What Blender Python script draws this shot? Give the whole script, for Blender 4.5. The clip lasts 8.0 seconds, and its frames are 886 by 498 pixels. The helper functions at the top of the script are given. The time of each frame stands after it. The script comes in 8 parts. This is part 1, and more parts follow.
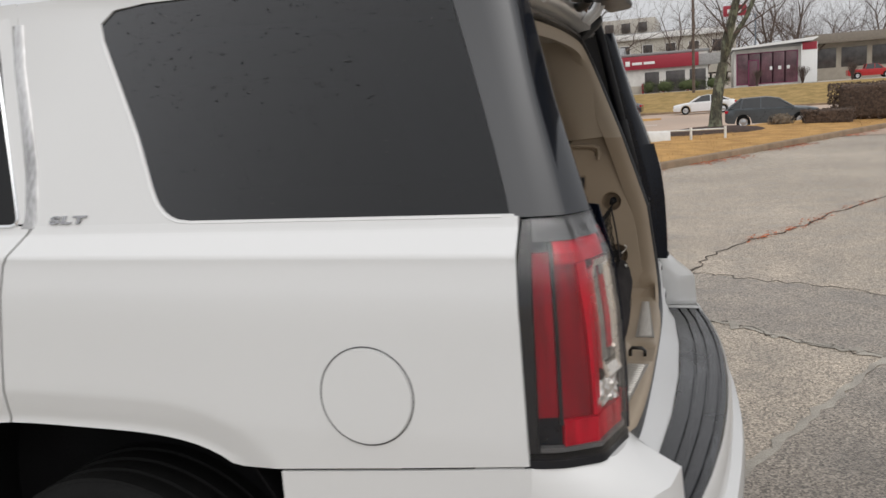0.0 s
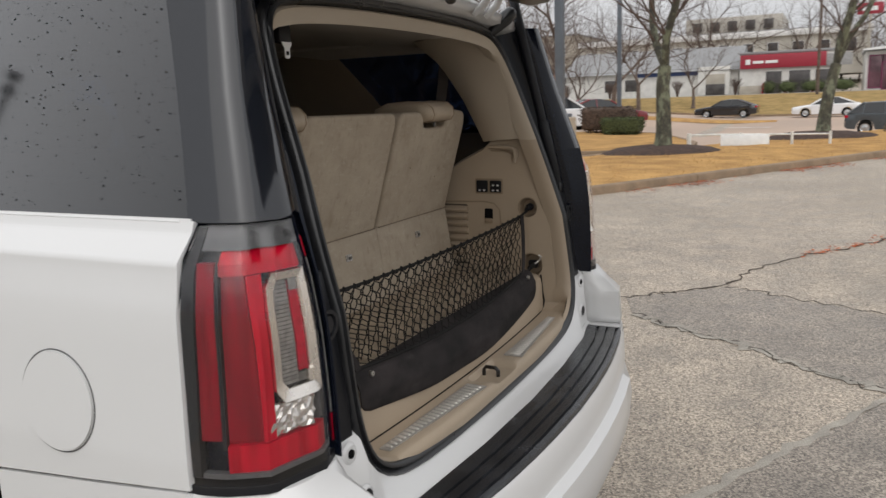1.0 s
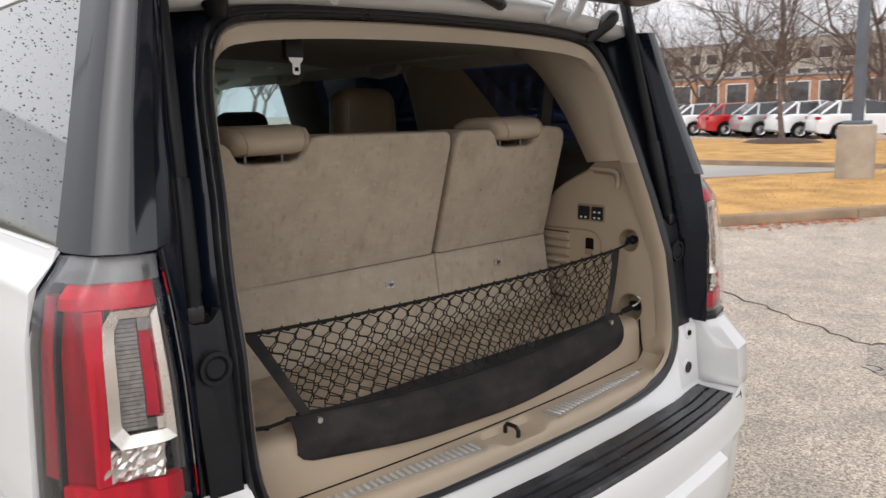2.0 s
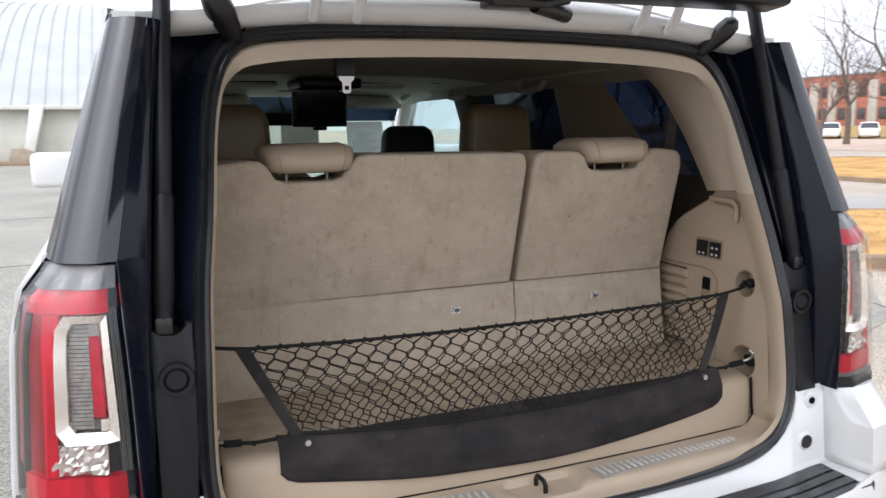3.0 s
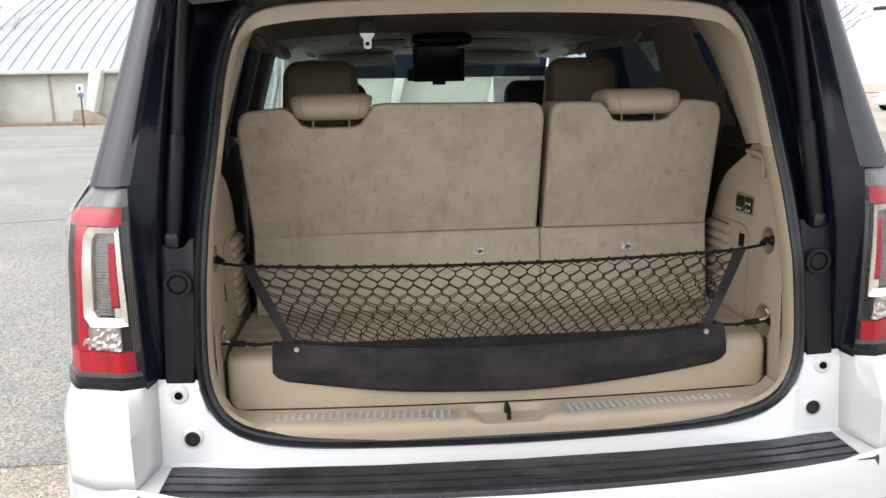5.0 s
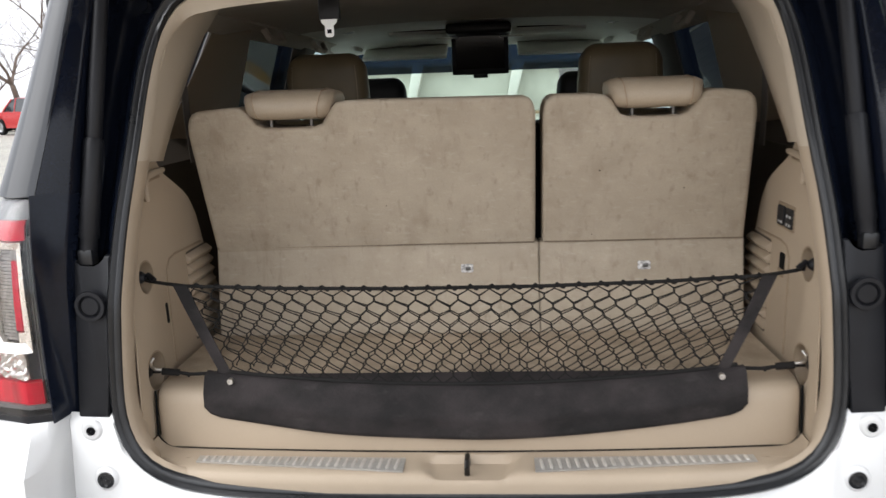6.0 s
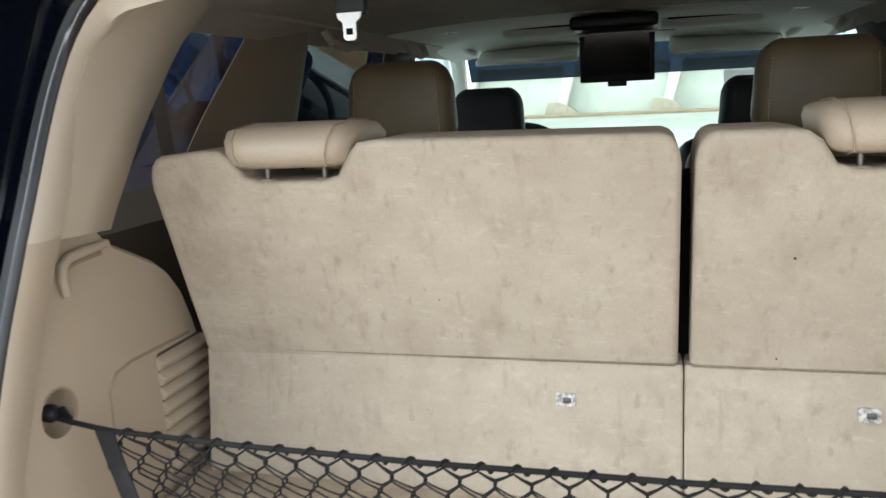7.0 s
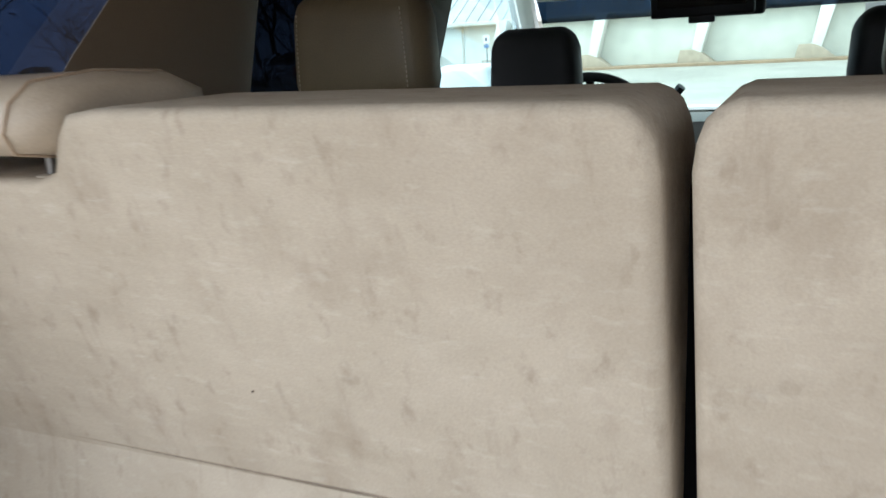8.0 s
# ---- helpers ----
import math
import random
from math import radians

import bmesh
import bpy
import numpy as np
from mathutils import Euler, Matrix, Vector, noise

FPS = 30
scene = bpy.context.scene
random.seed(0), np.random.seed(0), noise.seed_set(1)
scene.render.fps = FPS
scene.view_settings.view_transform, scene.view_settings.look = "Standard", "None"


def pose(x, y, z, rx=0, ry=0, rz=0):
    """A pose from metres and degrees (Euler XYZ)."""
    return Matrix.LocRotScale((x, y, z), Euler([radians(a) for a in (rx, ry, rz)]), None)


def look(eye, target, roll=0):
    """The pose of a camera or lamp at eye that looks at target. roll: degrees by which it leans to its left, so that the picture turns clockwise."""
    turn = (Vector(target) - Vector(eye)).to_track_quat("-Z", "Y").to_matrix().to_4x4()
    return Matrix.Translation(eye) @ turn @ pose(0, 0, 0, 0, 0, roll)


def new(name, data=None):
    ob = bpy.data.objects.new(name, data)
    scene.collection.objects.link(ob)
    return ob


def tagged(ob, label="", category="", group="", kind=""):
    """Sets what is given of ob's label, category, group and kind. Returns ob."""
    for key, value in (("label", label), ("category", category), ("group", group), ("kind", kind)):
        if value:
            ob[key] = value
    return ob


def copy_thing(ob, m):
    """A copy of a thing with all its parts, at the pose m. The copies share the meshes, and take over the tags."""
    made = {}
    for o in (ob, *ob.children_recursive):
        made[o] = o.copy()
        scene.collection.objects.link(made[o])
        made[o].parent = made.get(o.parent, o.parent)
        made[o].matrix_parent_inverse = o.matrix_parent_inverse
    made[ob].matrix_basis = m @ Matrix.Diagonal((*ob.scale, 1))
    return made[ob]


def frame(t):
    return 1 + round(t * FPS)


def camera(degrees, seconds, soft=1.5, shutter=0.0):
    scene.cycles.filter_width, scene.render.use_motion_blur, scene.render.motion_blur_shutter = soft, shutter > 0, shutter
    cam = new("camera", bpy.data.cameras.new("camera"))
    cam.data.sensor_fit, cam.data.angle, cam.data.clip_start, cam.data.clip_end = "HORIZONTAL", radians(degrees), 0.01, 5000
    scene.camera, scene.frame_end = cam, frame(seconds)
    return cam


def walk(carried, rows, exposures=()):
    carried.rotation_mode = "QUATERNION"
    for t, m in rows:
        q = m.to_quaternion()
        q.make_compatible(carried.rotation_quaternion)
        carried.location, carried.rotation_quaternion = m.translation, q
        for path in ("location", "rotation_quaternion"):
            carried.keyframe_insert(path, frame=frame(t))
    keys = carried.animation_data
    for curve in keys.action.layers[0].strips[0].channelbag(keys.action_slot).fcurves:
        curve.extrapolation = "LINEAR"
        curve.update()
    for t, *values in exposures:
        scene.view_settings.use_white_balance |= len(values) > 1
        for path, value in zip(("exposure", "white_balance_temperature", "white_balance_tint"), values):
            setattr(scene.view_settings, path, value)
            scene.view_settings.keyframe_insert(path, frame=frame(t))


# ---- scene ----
cam = camera(58.9, 8.0, shutter=0.2)

PATH = [
    (0, (0.205, -2.287, 1.601), (-0.435, -0.427, 1.239), -4.0),
    (0.5, (0.513, -2.09, 1.575), (-0.154, -0.239, 1.216), -2.9),
    (1, (0.826, -1.9, 1.576), (-0.059, -0.144, 1.208), -2.1),
    (1.5, (1.024, -1.605, 1.561), (-0.119, -0.005, 1.196), -1.6),
    (2, (1.221, -1.319, 1.601), (-0.236, 0.007, 1.256), -1.5),
    (2.2, (1.296, -1.226, 1.613), (-0.24, 0.005, 1.258), -1.1),
    (3.3, (1.435, -0.654, 1.612), (-0.448, -0.045, 1.318), -0.5),
    (3.5, (1.453, -0.558, 1.61), (-0.447, -0.011, 1.307), -0.3),
    (4, (1.553, -0.401, 1.588), (-0.382, -0.023, 1.251), -0.4),
    (4.5, (1.701, -0.377, 1.577), (-0.251, -0.127, 1.223), -0.8),
    (4.7, (1.727, -0.372, 1.59), (-0.225, -0.146, 1.215), -0.8),
    (5.8, (1.551, 0.058, 1.574), (-0.405, -0.038, 1.167), -2.0),
    (6, (1.436, 0.071, 1.572), (-0.518, -0.076, 1.17), -2.1),
    (6.5, (1.058, 0.043, 1.603), (-0.874, -0.301, 1.215), -2.6),
    (7, (0.718, 0.121, 1.612), (-1.173, -0.4, 1.224), -2.9),
    (7.5, (0.437, 0.213, 1.608), (-1.399, -0.463, 1.193), -3.0),
    (8, (0.096, 0.226, 1.582), (-1.664, -0.586, 1.088), -3.3),
]
EXPOSURES = [(0.0, -0.1, 6500, 10), (0.5, -0.1, 6500, 10), (1.0, 0.0, 6500, 10), (1.5, 0.2, 6500, 12), (2.0, 0.52, 6480, 12), (3.5, 1.07, 6000, 12), (4.0, 1.15, 6120, 10), (4.5, 1.02, 6250, 9), (6.0, 1.19, 6300, 10), (6.5, 1.80, 6200, 9), (7.0, 2.02, 5900, 5), (7.5, 1.95, 5820, 6), (8.0, 1.91, 5700, 6)]
walk(cam, [(t, look(eye, target, roll)) for t, eye, target, roll in PATH], EXPOSURES)

# ---- daylight: overcast sky, soft sun behind cloud ----
SUN_EL, SUN_AZ = radians(48), radians(150)
world = bpy.data.worlds.new("overcast_sky")
scene.world = world
world.use_nodes = True
wt = world.node_tree
wt.nodes.clear()
sky = wt.nodes.new("ShaderNodeTexSky")
sky.sky_type, sky.sun_disc = "NISHITA", False
sky.sun_elevation, sky.sun_rotation = SUN_EL, SUN_AZ
sky.air_density, sky.dust_density, sky.ozone_density = 1.0, 6.0, 1.0
grey = wt.nodes.new("ShaderNodeHueSaturation")
grey.inputs["Saturation"].default_value = 0.12
cloud = wt.nodes.new("ShaderNodeMix")
cloud.data_type, cloud.blend_type = "RGBA", "MIX"
cloud.inputs[0].default_value = 0.72
cloud.inputs[7].default_value = (8.4, 8.5, 8.75, 1)
back = wt.nodes.new("ShaderNodeBackground")
back.inputs["Strength"].default_value = 0.085
wout = wt.nodes.new("ShaderNodeOutputWorld")
wt.links.new(sky.outputs[0], grey.inputs["Color"])
wt.links.new(grey.outputs[0], cloud.inputs[6])
# an overcast sky is brighter overhead than at the horizon
wco, wsep, wmap, wmul = (wt.nodes.new("ShaderNode" + k) for k in ("TexCoord", "SeparateXYZ", "MapRange", "VectorMath"))
wmap.inputs[1].default_value, wmap.inputs[2].default_value = 0.0, 1.0
wmap.inputs[3].default_value, wmap.inputs[4].default_value = 1.14, 1.90
wmul.operation = "MULTIPLY"
wt.links.new(wco.outputs["Generated"], wsep.inputs[0])
wt.links.new(wsep.outputs[2], wmap.inputs[0])
wt.links.new(cloud.outputs[2], wmul.inputs[0])
wt.links.new(wmap.outputs[0], wmul.inputs[1])
wt.links.new(wmul.outputs[0], back.inputs["Color"])
wt.links.new(back.outputs[0], wout.inputs["Surface"])
sun = new("sun", bpy.data.lights.new("sun", "SUN"))
sun.data.energy, sun.data.angle, sun.data.color = 0.6, radians(75), (1.0, 0.96, 0.9)
sun.matrix_world = look((0, 0, 30), (-30 * math.sin(SUN_AZ) / math.tan(SUN_EL), -30 * math.cos(SUN_AZ) / math.tan(SUN_EL), 0))

# ---- materials ----
def mat(name, colour, rough=0.5, metal=0.0, vary=0.12, scale=8.0, fine=120.0, bump=0.0, coat=0.0, colour2=None, spread=(0.35, 0.65), stretch=None, spec=None, island=0.0, rough_vary=0.08):
    """Principled surface with a coarse and a fine variation of colour and roughness, and fine relief."""
    m = bpy.data.materials.new(name)
    m.use_nodes = True
    t = m.node_tree
    b = t.nodes["Principled BSDF"]
    b.inputs["Metallic"].default_value = metal
    if coat:
        b.inputs["Coat Weight"].default_value = coat
        b.inputs["Coat Roughness"].default_value = 0.14
    if spec is not None:
        b.inputs["Specular IOR Level"].default_value = spec
    co = t.nodes.new("ShaderNodeTexCoord")
    src = co.outputs["Object"]
    if stretch:
        mp = t.nodes.new("ShaderNodeMapping")
        mp.inputs["Scale"].default_value = stretch
        t.links.new(src, mp.inputs["Vector"])
        src = mp.outputs[0]
    n1 = t.nodes.new("ShaderNodeTexNoise")
    n1.inputs["Scale"].default_value, n1.inputs["Detail"].default_value = scale, 5
    n2 = t.nodes.new("ShaderNodeTexNoise")
    n2.inputs["Scale"].default_value, n2.inputs["Detail"].default_value = fine, 3
    t.links.new(src, n1.inputs["Vector"])
    t.links.new(src, n2.inputs["Vector"])
    r1 = t.nodes.new("ShaderNodeValToRGB")
    c = Vector(colour)
    dark = colour2 if colour2 else tuple(c * (1 - vary))
    light = tuple(c) if colour2 else tuple(c * (1 + vary))
    r1.color_ramp.elements[0].position, r1.color_ramp.elements[1].position = spread
    r1.color_ramp.elements[0].color, r1.color_ramp.elements[1].color = (*dark, 1), (*light, 1)
    t.links.new(n1.outputs["Fac"], r1.inputs["Fac"])
    mx = t.nodes.new("ShaderNodeMix")
    mx.data_type, mx.blend_type = "RGBA", "OVERLAY"
    mx.inputs[0].default_value = min(1.0, vary * 2.2)
    t.links.new(r1.outputs[0], mx.inputs[6])
    t.links.new(n2.outputs["Fac"], mx.inputs[7])
    last = mx.outputs[2]
    if island:
        ge = t.nodes.new("ShaderNodeNewGeometry")
        hs = t.nodes.new("ShaderNodeHueSaturation")
        mr0 = t.nodes.new("ShaderNodeMapRange")
        mr0.inputs[3].default_value, mr0.inputs[4].default_value = 1 - island, 1 + island
        t.links.new(ge.outputs["Random Per Island"], mr0.inputs[0])
        t.links.new(mr0.outputs[0], hs.inputs["Value"])
        t.links.new(last, hs.inputs["Color"])
        last = hs.outputs[0]
    t.links.new(last, b.inputs["Base Color"])
    mr = t.nodes.new("ShaderNodeMapRange")
    mr.inputs[3].default_value, mr.inputs[4].default_value = max(0.02, rough - rough_vary), min(1, rough + rough_vary)
    t.links.new(n1.outputs["Fac"], mr.inputs[0])
    t.links.new(mr.outputs[0], b.inputs["Roughness"])
    if bump:
        bp = t.nodes.new("ShaderNodeBump")
        bp.inputs["Strength"].default_value, bp.inputs["Distance"].default_value = bump, 0.01
        t.links.new(n2.outputs["Fac"], bp.inputs["Height"])
        t.links.new(bp.outputs[0], b.inputs["Normal"])
    return m


def soil(m, colour, scale, spread, amount, stretch=(1, 1, 1)):
    """Lays irregular stains, rubs or painted sheen of another colour over a material."""
    t = m.node_tree
    b = t.nodes["Principled BSDF"]
    co, mp, n, r, mx = (t.nodes.new("ShaderNode" + k) for k in ("TexCoord", "Mapping", "TexNoise", "MapRange", "Mix"))
    mp.inputs["Scale"].default_value = stretch
    mp.inputs["Location"].default_value = (scale * 0.37, scale * 0.11, scale * 0.23)
    n.inputs["Scale"].default_value, n.inputs["Detail"].default_value, n.inputs["Roughness"].default_value = scale, 6, 0.62
    r.inputs[1].default_value, r.inputs[2].default_value = spread
    r.inputs[4].default_value = amount
    mx.data_type, mx.blend_type = "RGBA", "MIX"
    mx.inputs[7].default_value = (*colour, 1)
    t.links.new(co.outputs["Object"], mp.inputs["Vector"])
    t.links.new(mp.outputs[0], n.inputs["Vector"])
    t.links.new(n.outputs["Fac"], r.inputs[0])
    t.links.new(r.outputs[0], mx.inputs[0])
    t.links.new(b.inputs["Base Color"].links[0].from_socket, mx.inputs[6])
    t.links.new(mx.outputs[2], b.inputs["Base Color"])


def undulate(m, scale, strength, distance, stretch=(1, 1, 1)):
    """Soft unevenness of a padded or worn surface, under its fine relief."""
    t = m.node_tree
    b = t.nodes["Principled BSDF"]
    co, mp, n, bp = (t.nodes.new("ShaderNode" + k) for k in ("TexCoord", "Mapping", "TexNoise", "Bump"))
    mp.inputs["Scale"].default_value = stretch
    n.inputs["Scale"].default_value, n.inputs["Detail"].default_value = scale, 4
    bp.inputs["Strength"].default_value, bp.inputs["Distance"].default_value = strength, distance
    t.links.new(co.outputs["Object"], mp.inputs["Vector"])
    t.links.new(mp.outputs[0], n.inputs["Vector"])
    t.links.new(n.outputs["Fac"], bp.inputs["Height"])
    if b.inputs["Normal"].links:
        t.links.new(b.inputs["Normal"].links[0].from_socket, bp.inputs["Normal"])
    t.links.new(bp.outputs[0], b.inputs["Normal"])


def glass(name, tint, gloss=1.0, rough=0.0, power=3.2, base=0.0):
    """A pane: tinted see-through, with a gloss that grows towards grazing angles."""
    m = bpy.data.materials.new(name)
    m.use_nodes = True
    t = m.node_tree
    t.nodes.clear()
    tr, gl, lw, mx, out = (t.nodes.new("ShaderNode" + k) for k in ("BsdfTransparent", "BsdfGlossy", "LayerWeight", "MixShader", "OutputMaterial"))
    tr.inputs["Color"].default_value = (*tint, 1)
    gl.inputs["Roughness"].default_value = rough
    gl.inputs["Color"].default_value = (1, 1, 1, 1)
    lw.inputs["Blend"].default_value = 0.5
    pw, ma = t.nodes.new("ShaderNodeMath"), t.nodes.new("ShaderNodeMath")
    pw.operation, ma.operation = "POWER", "MULTIPLY_ADD"
    pw.inputs[1].default_value = power
    ma.inputs[1].default_value, ma.inputs[2].default_value = 0.9 * min(gloss, 1.0), base or 0.045 * gloss
    t.links.new(lw.outputs["Facing"], pw.inputs[0])
    t.links.new(pw.outputs[0], ma.inputs[0])
    t.links.new(ma.outputs[0], mx.inputs[0])
    t.links.new(tr.outputs[0], mx.inputs[1])
    t.links.new(gl.outputs[0], mx.inputs[2])
    t.links.new(mx.outputs[0], out.inputs["Surface"])
    return m


def asphalt(name, colour, rough, wet=0.12):
    """Aggregate in tar: pale and dark grains, faint stains, damp sheen."""
    m = bpy.data.materials.new(name)
    m.use_nodes = True
    t = m.node_tree
    b = t.nodes["Principled BSDF"]
    co = t.nodes.new("ShaderNodeTexCoord")
    vor, n1, n2, n3 = (t.nodes.new("ShaderNodeTex" + k) for k in ("Voronoi", "Noise", "Noise", "Noise"))
    vor.inputs["Scale"].default_value = 115
    for n, sc, de in ((n1, 0.35, 6), (n2, 3.0, 5), (n3, 190, 2)):
        n.inputs["Scale"].default_value, n.inputs["Detail"].default_value = sc, de
    for n in (vor, n1, n2, n3):
        t.links.new(co.outputs["Object"], n.inputs["Vector"])
    c = Vector(colour)
    grain = t.nodes.new("ShaderNodeValToRGB")
    e = grain.color_ramp.elements
    e[0].position, e[1].position = 0.12, 0.9
    e[0].color, e[1].color = (*(c * 0.38), 1), (*(c * 1.75), 1)
    k = e.new(0.5)
    k.color = (*c, 1)
    t.links.new(vor.outputs["Color"], grain.inputs["Fac"])
    last = grain
    for src, lo, hi in ((n3, 0.74, 1.26), (n2, 0.80, 1.2), (n1, 0.82, 1.18)):
        mr = t.nodes.new("ShaderNodeMapRange")
        mr.inputs[1].default_value, mr.inputs[2].default_value = 0.3, 0.7
        mr.inputs[3].default_value, mr.inputs[4].default_value = lo, hi
        t.links.new(src.outputs["Fac"], mr.inputs[0])
        mul = t.nodes.new("ShaderNodeVectorMath")
        mul.operation = "SCALE"
        t.links.new((grain if src is n3 else last).outputs[0], mul.inputs[0])
        t.links.new(mr.outputs[0], mul.inputs["Scale"])
        last = mul
    t.links.new(last.outputs[0], b.inputs["Base Color"])
    rg = t.nodes.new("ShaderNodeMapRange")
    rg.inputs[1].default_value, rg.inputs[2].default_value = 0.3, 0.7
    rg.inputs[3].default_value, rg.inputs[4].default_value = rough - wet, rough + wet
    t.links.new(n2.outputs["Fac"], rg.inputs[0])
    t.links.new(rg.outputs[0], b.inputs["Roughness"])
    bp = t.nodes.new("ShaderNodeBump")
    bp.inputs["Strength"].default_value, bp.inputs["Distance"].default_value = 0.7, 0.006
    t.links.new(vor.outputs["Distance"], bp.inputs["Height"])
    t.links.new(bp.outputs[0], b.inputs["Normal"])
    return m


WHITE = mat("white_pearl_paint", (0.665, 0.665, 0.660), 0.28, coat=0.6, vary=0.004, scale=2.0, fine=900, rough_vary=0.003)
GLOSS_BLACK = mat("gloss_black_panel", (0.005, 0.007, 0.0135), 0.12, spec=0.23, vary=0.2, scale=3, rough_vary=0.05)
BLACK_GLASS = mat("black_pillar_glass", (0.004, 0.0055, 0.011), 0.08, spec=0.26, vary=0.1, rough_vary=0.03)
SATIN_BLACK = mat("satin_black_plastic", (0.011, 0.0115, 0.014), 0.42, spec=0.28, vary=0.15, bump=0.05, fine=400)
RUBBER = mat("black_rubber", (0.011, 0.0115, 0.013), 0.30, vary=0.25, scale=20, bump=0.04, fine=300)
TYRE = mat("tyre_rubber", (0.005, 0.005, 0.005), 0.75, spec=0.2, vary=0.2, scale=15, bump=0.15, fine=150)
DARK = mat("dark_underbody", (0.004, 0.004, 0.0045), 0.8, vary=0.3, spec=0.12)
SHUTLINE = mat("shadowed_shut_line", (0.09, 0.09, 0.09), 0.7, vary=0.2)
CHROME = mat("chrome", (0.82, 0.83, 0.84), 0.12, metal=1.0, vary=0.03, scale=30)
# Chrome darkened and streaked in colour to stand in for dark reflections.
DARKCHROME = mat("chrome_with_dark_reflections", (0.56, 0.55, 0.54), 0.2, metal=1.0, vary=0.2, scale=14, stretch=(1, 1, 0.2))
STEEL = mat("brushed_steel", (0.62, 0.60, 0.57), 0.32, metal=1.0, vary=0.08, stretch=(40, 2, 2), scale=6)
ALLOY = mat("wheel_alloy", (0.45, 0.46, 0.47), 0.3, metal=1.0, vary=0.05)
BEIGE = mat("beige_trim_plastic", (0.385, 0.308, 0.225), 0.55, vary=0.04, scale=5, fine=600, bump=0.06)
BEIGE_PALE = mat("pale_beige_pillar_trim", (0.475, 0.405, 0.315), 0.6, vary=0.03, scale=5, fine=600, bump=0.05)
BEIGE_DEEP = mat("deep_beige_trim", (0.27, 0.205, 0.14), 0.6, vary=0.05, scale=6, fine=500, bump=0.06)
# Dark brown that carries the shade of the window recess and the vent.
RECESS_SHADE = mat("dark_brown_recess_shade", (0.065, 0.050, 0.036), 0.6, vary=0.05, scale=6, fine=500, bump=0.06)
BEIGE_SEAM = mat("brown_seam_thread", (0.20, 0.155, 0.112), 0.9, vary=0.2)
CARPET = mat("tan_carpet", (0.41, 0.335, 0.25), 0.95, vary=0.16, scale=14, fine=500, bump=0.5, spec=0.1)
LEATHER = mat("tan_leather", (0.40, 0.325, 0.24), 0.42, vary=0.06, scale=8, fine=380, bump=0.12)
LEATHER_DARK = mat("brown_leather", (0.215, 0.165, 0.095), 0.42, vary=0.08, scale=8, fine=380, bump=0.12)
# Black for the steering wheel; on the front seats it stands for backlit shade.
LEATHER_BLACK_BACKLIT = mat("black_leather_and_backlit_seats", (0.018, 0.018, 0.019), 0.5, vary=0.1, fine=380, bump=0.12)
HEADLINER = mat("beige_headliner_cloth", (0.50, 0.455, 0.395), 0.95, vary=0.04, fine=700, bump=0.15, spec=0.1)
# Lit copy for the cabin front: the windscreen's light is in this pale colour.
HEADLINER_LIT = mat("windscreen_lit_headliner", (0.84, 0.84, 0.78), 0.9, vary=0.03, fine=700, spec=0.1)
NETBLACK = mat("black_nylon_cord", (0.012, 0.0112, 0.0108), 0.8, vary=0.2, fine=900, bump=0.2, spec=0.2)
CLOTH = mat("black_nylon_cloth", (0.044, 0.038, 0.038), 0.9, vary=0.3, scale=9, fine=700, bump=0.25, stretch=(1, 1, 1.4), spec=0.12, colour2=(0.020, 0.0185, 0.0185))
soil(CLOTH, (0.075, 0.070, 0.066), 24, (0.60, 0.85), 0.6, (1, 0.6, 1.2))
RED = mat("red_lamp_plastic", (0.42, 0.0022, 0.018), 0.3, vary=0.25, scale=2, spec=0.1, stretch=(30, 30, 2))
RED_MID = mat("dark_red_lamp_plastic", (0.20, 0.0015, 0.011), 0.35, vary=0.3, scale=2, spec=0.2, stretch=(30, 30, 2))
RED_DEEP = mat("deep_red_reflector", (0.36, 0.003, 0.022), 0.35, vary=0.2, scale=40, spec=0.3)
LAMP_CLEAR = mat("clear_lamp_reflector", (0.72, 0.71, 0.69), 0.22, metal=0.7, vary=0.18, scale=70, fine=200, bump=0.3)
SCREEN = mat("dark_display", (0.004, 0.004, 0.005), 0.12, vary=0.1)
PAPER = mat("white_paper", (0.80, 0.80, 0.78), 0.8, vary=0.02)
INK = mat("grey_print", (0.30, 0.30, 0.32), 0.8, vary=0.05)
THREAD = mat("pale_thread", (0.52, 0.43, 0.30), 0.8, vary=0.1)


def lets_light_through(m, share):
    """Thin paper: part of the light that falls on it shines through."""
    t = m.node_tree
    out = t.nodes["Material Output"]
    tl, mx = t.nodes.new("ShaderNodeBsdfTranslucent"), t.nodes.new("ShaderNodeMixShader")
    tl.inputs["Color"].default_value = (*[0.9 if m is PAPER else 0.5] * 3, 1)
    mx.inputs[0].default_value = share
    t.links.new(t.nodes["Principled BSDF"].outputs[0], mx.inputs[1])
    t.links.new(tl.outputs[0], mx.inputs[2])
    t.links.new(mx.outputs[0], out.inputs["Surface"])


lets_light_through(PAPER, 0.55)
lets_light_through(INK, 0.55)
TINT = glass("tinted_privacy_glass", (0.082, 0.108, 0.162), rough=0.05, power=2.15, base=0.042)
CLEARGLASS = glass("green_tinted_clear_glass", (0.80, 0.88, 0.84), 0.3)
SIDEGLASS = glass("clear_side_glass", (0.74, 0.84, 0.85), 0.4)
DOORTINT = glass("dark_rear_door_glass", (0.04, 0.05, 0.068), 0.04, base=0.04)
LENS = glass("clear_lamp_lens", (0.98, 0.975, 0.975), 0.40, power=2.6, base=0.022)
BAND = glass("dark_windscreen_band", (0.085, 0.125, 0.17), 0.4)


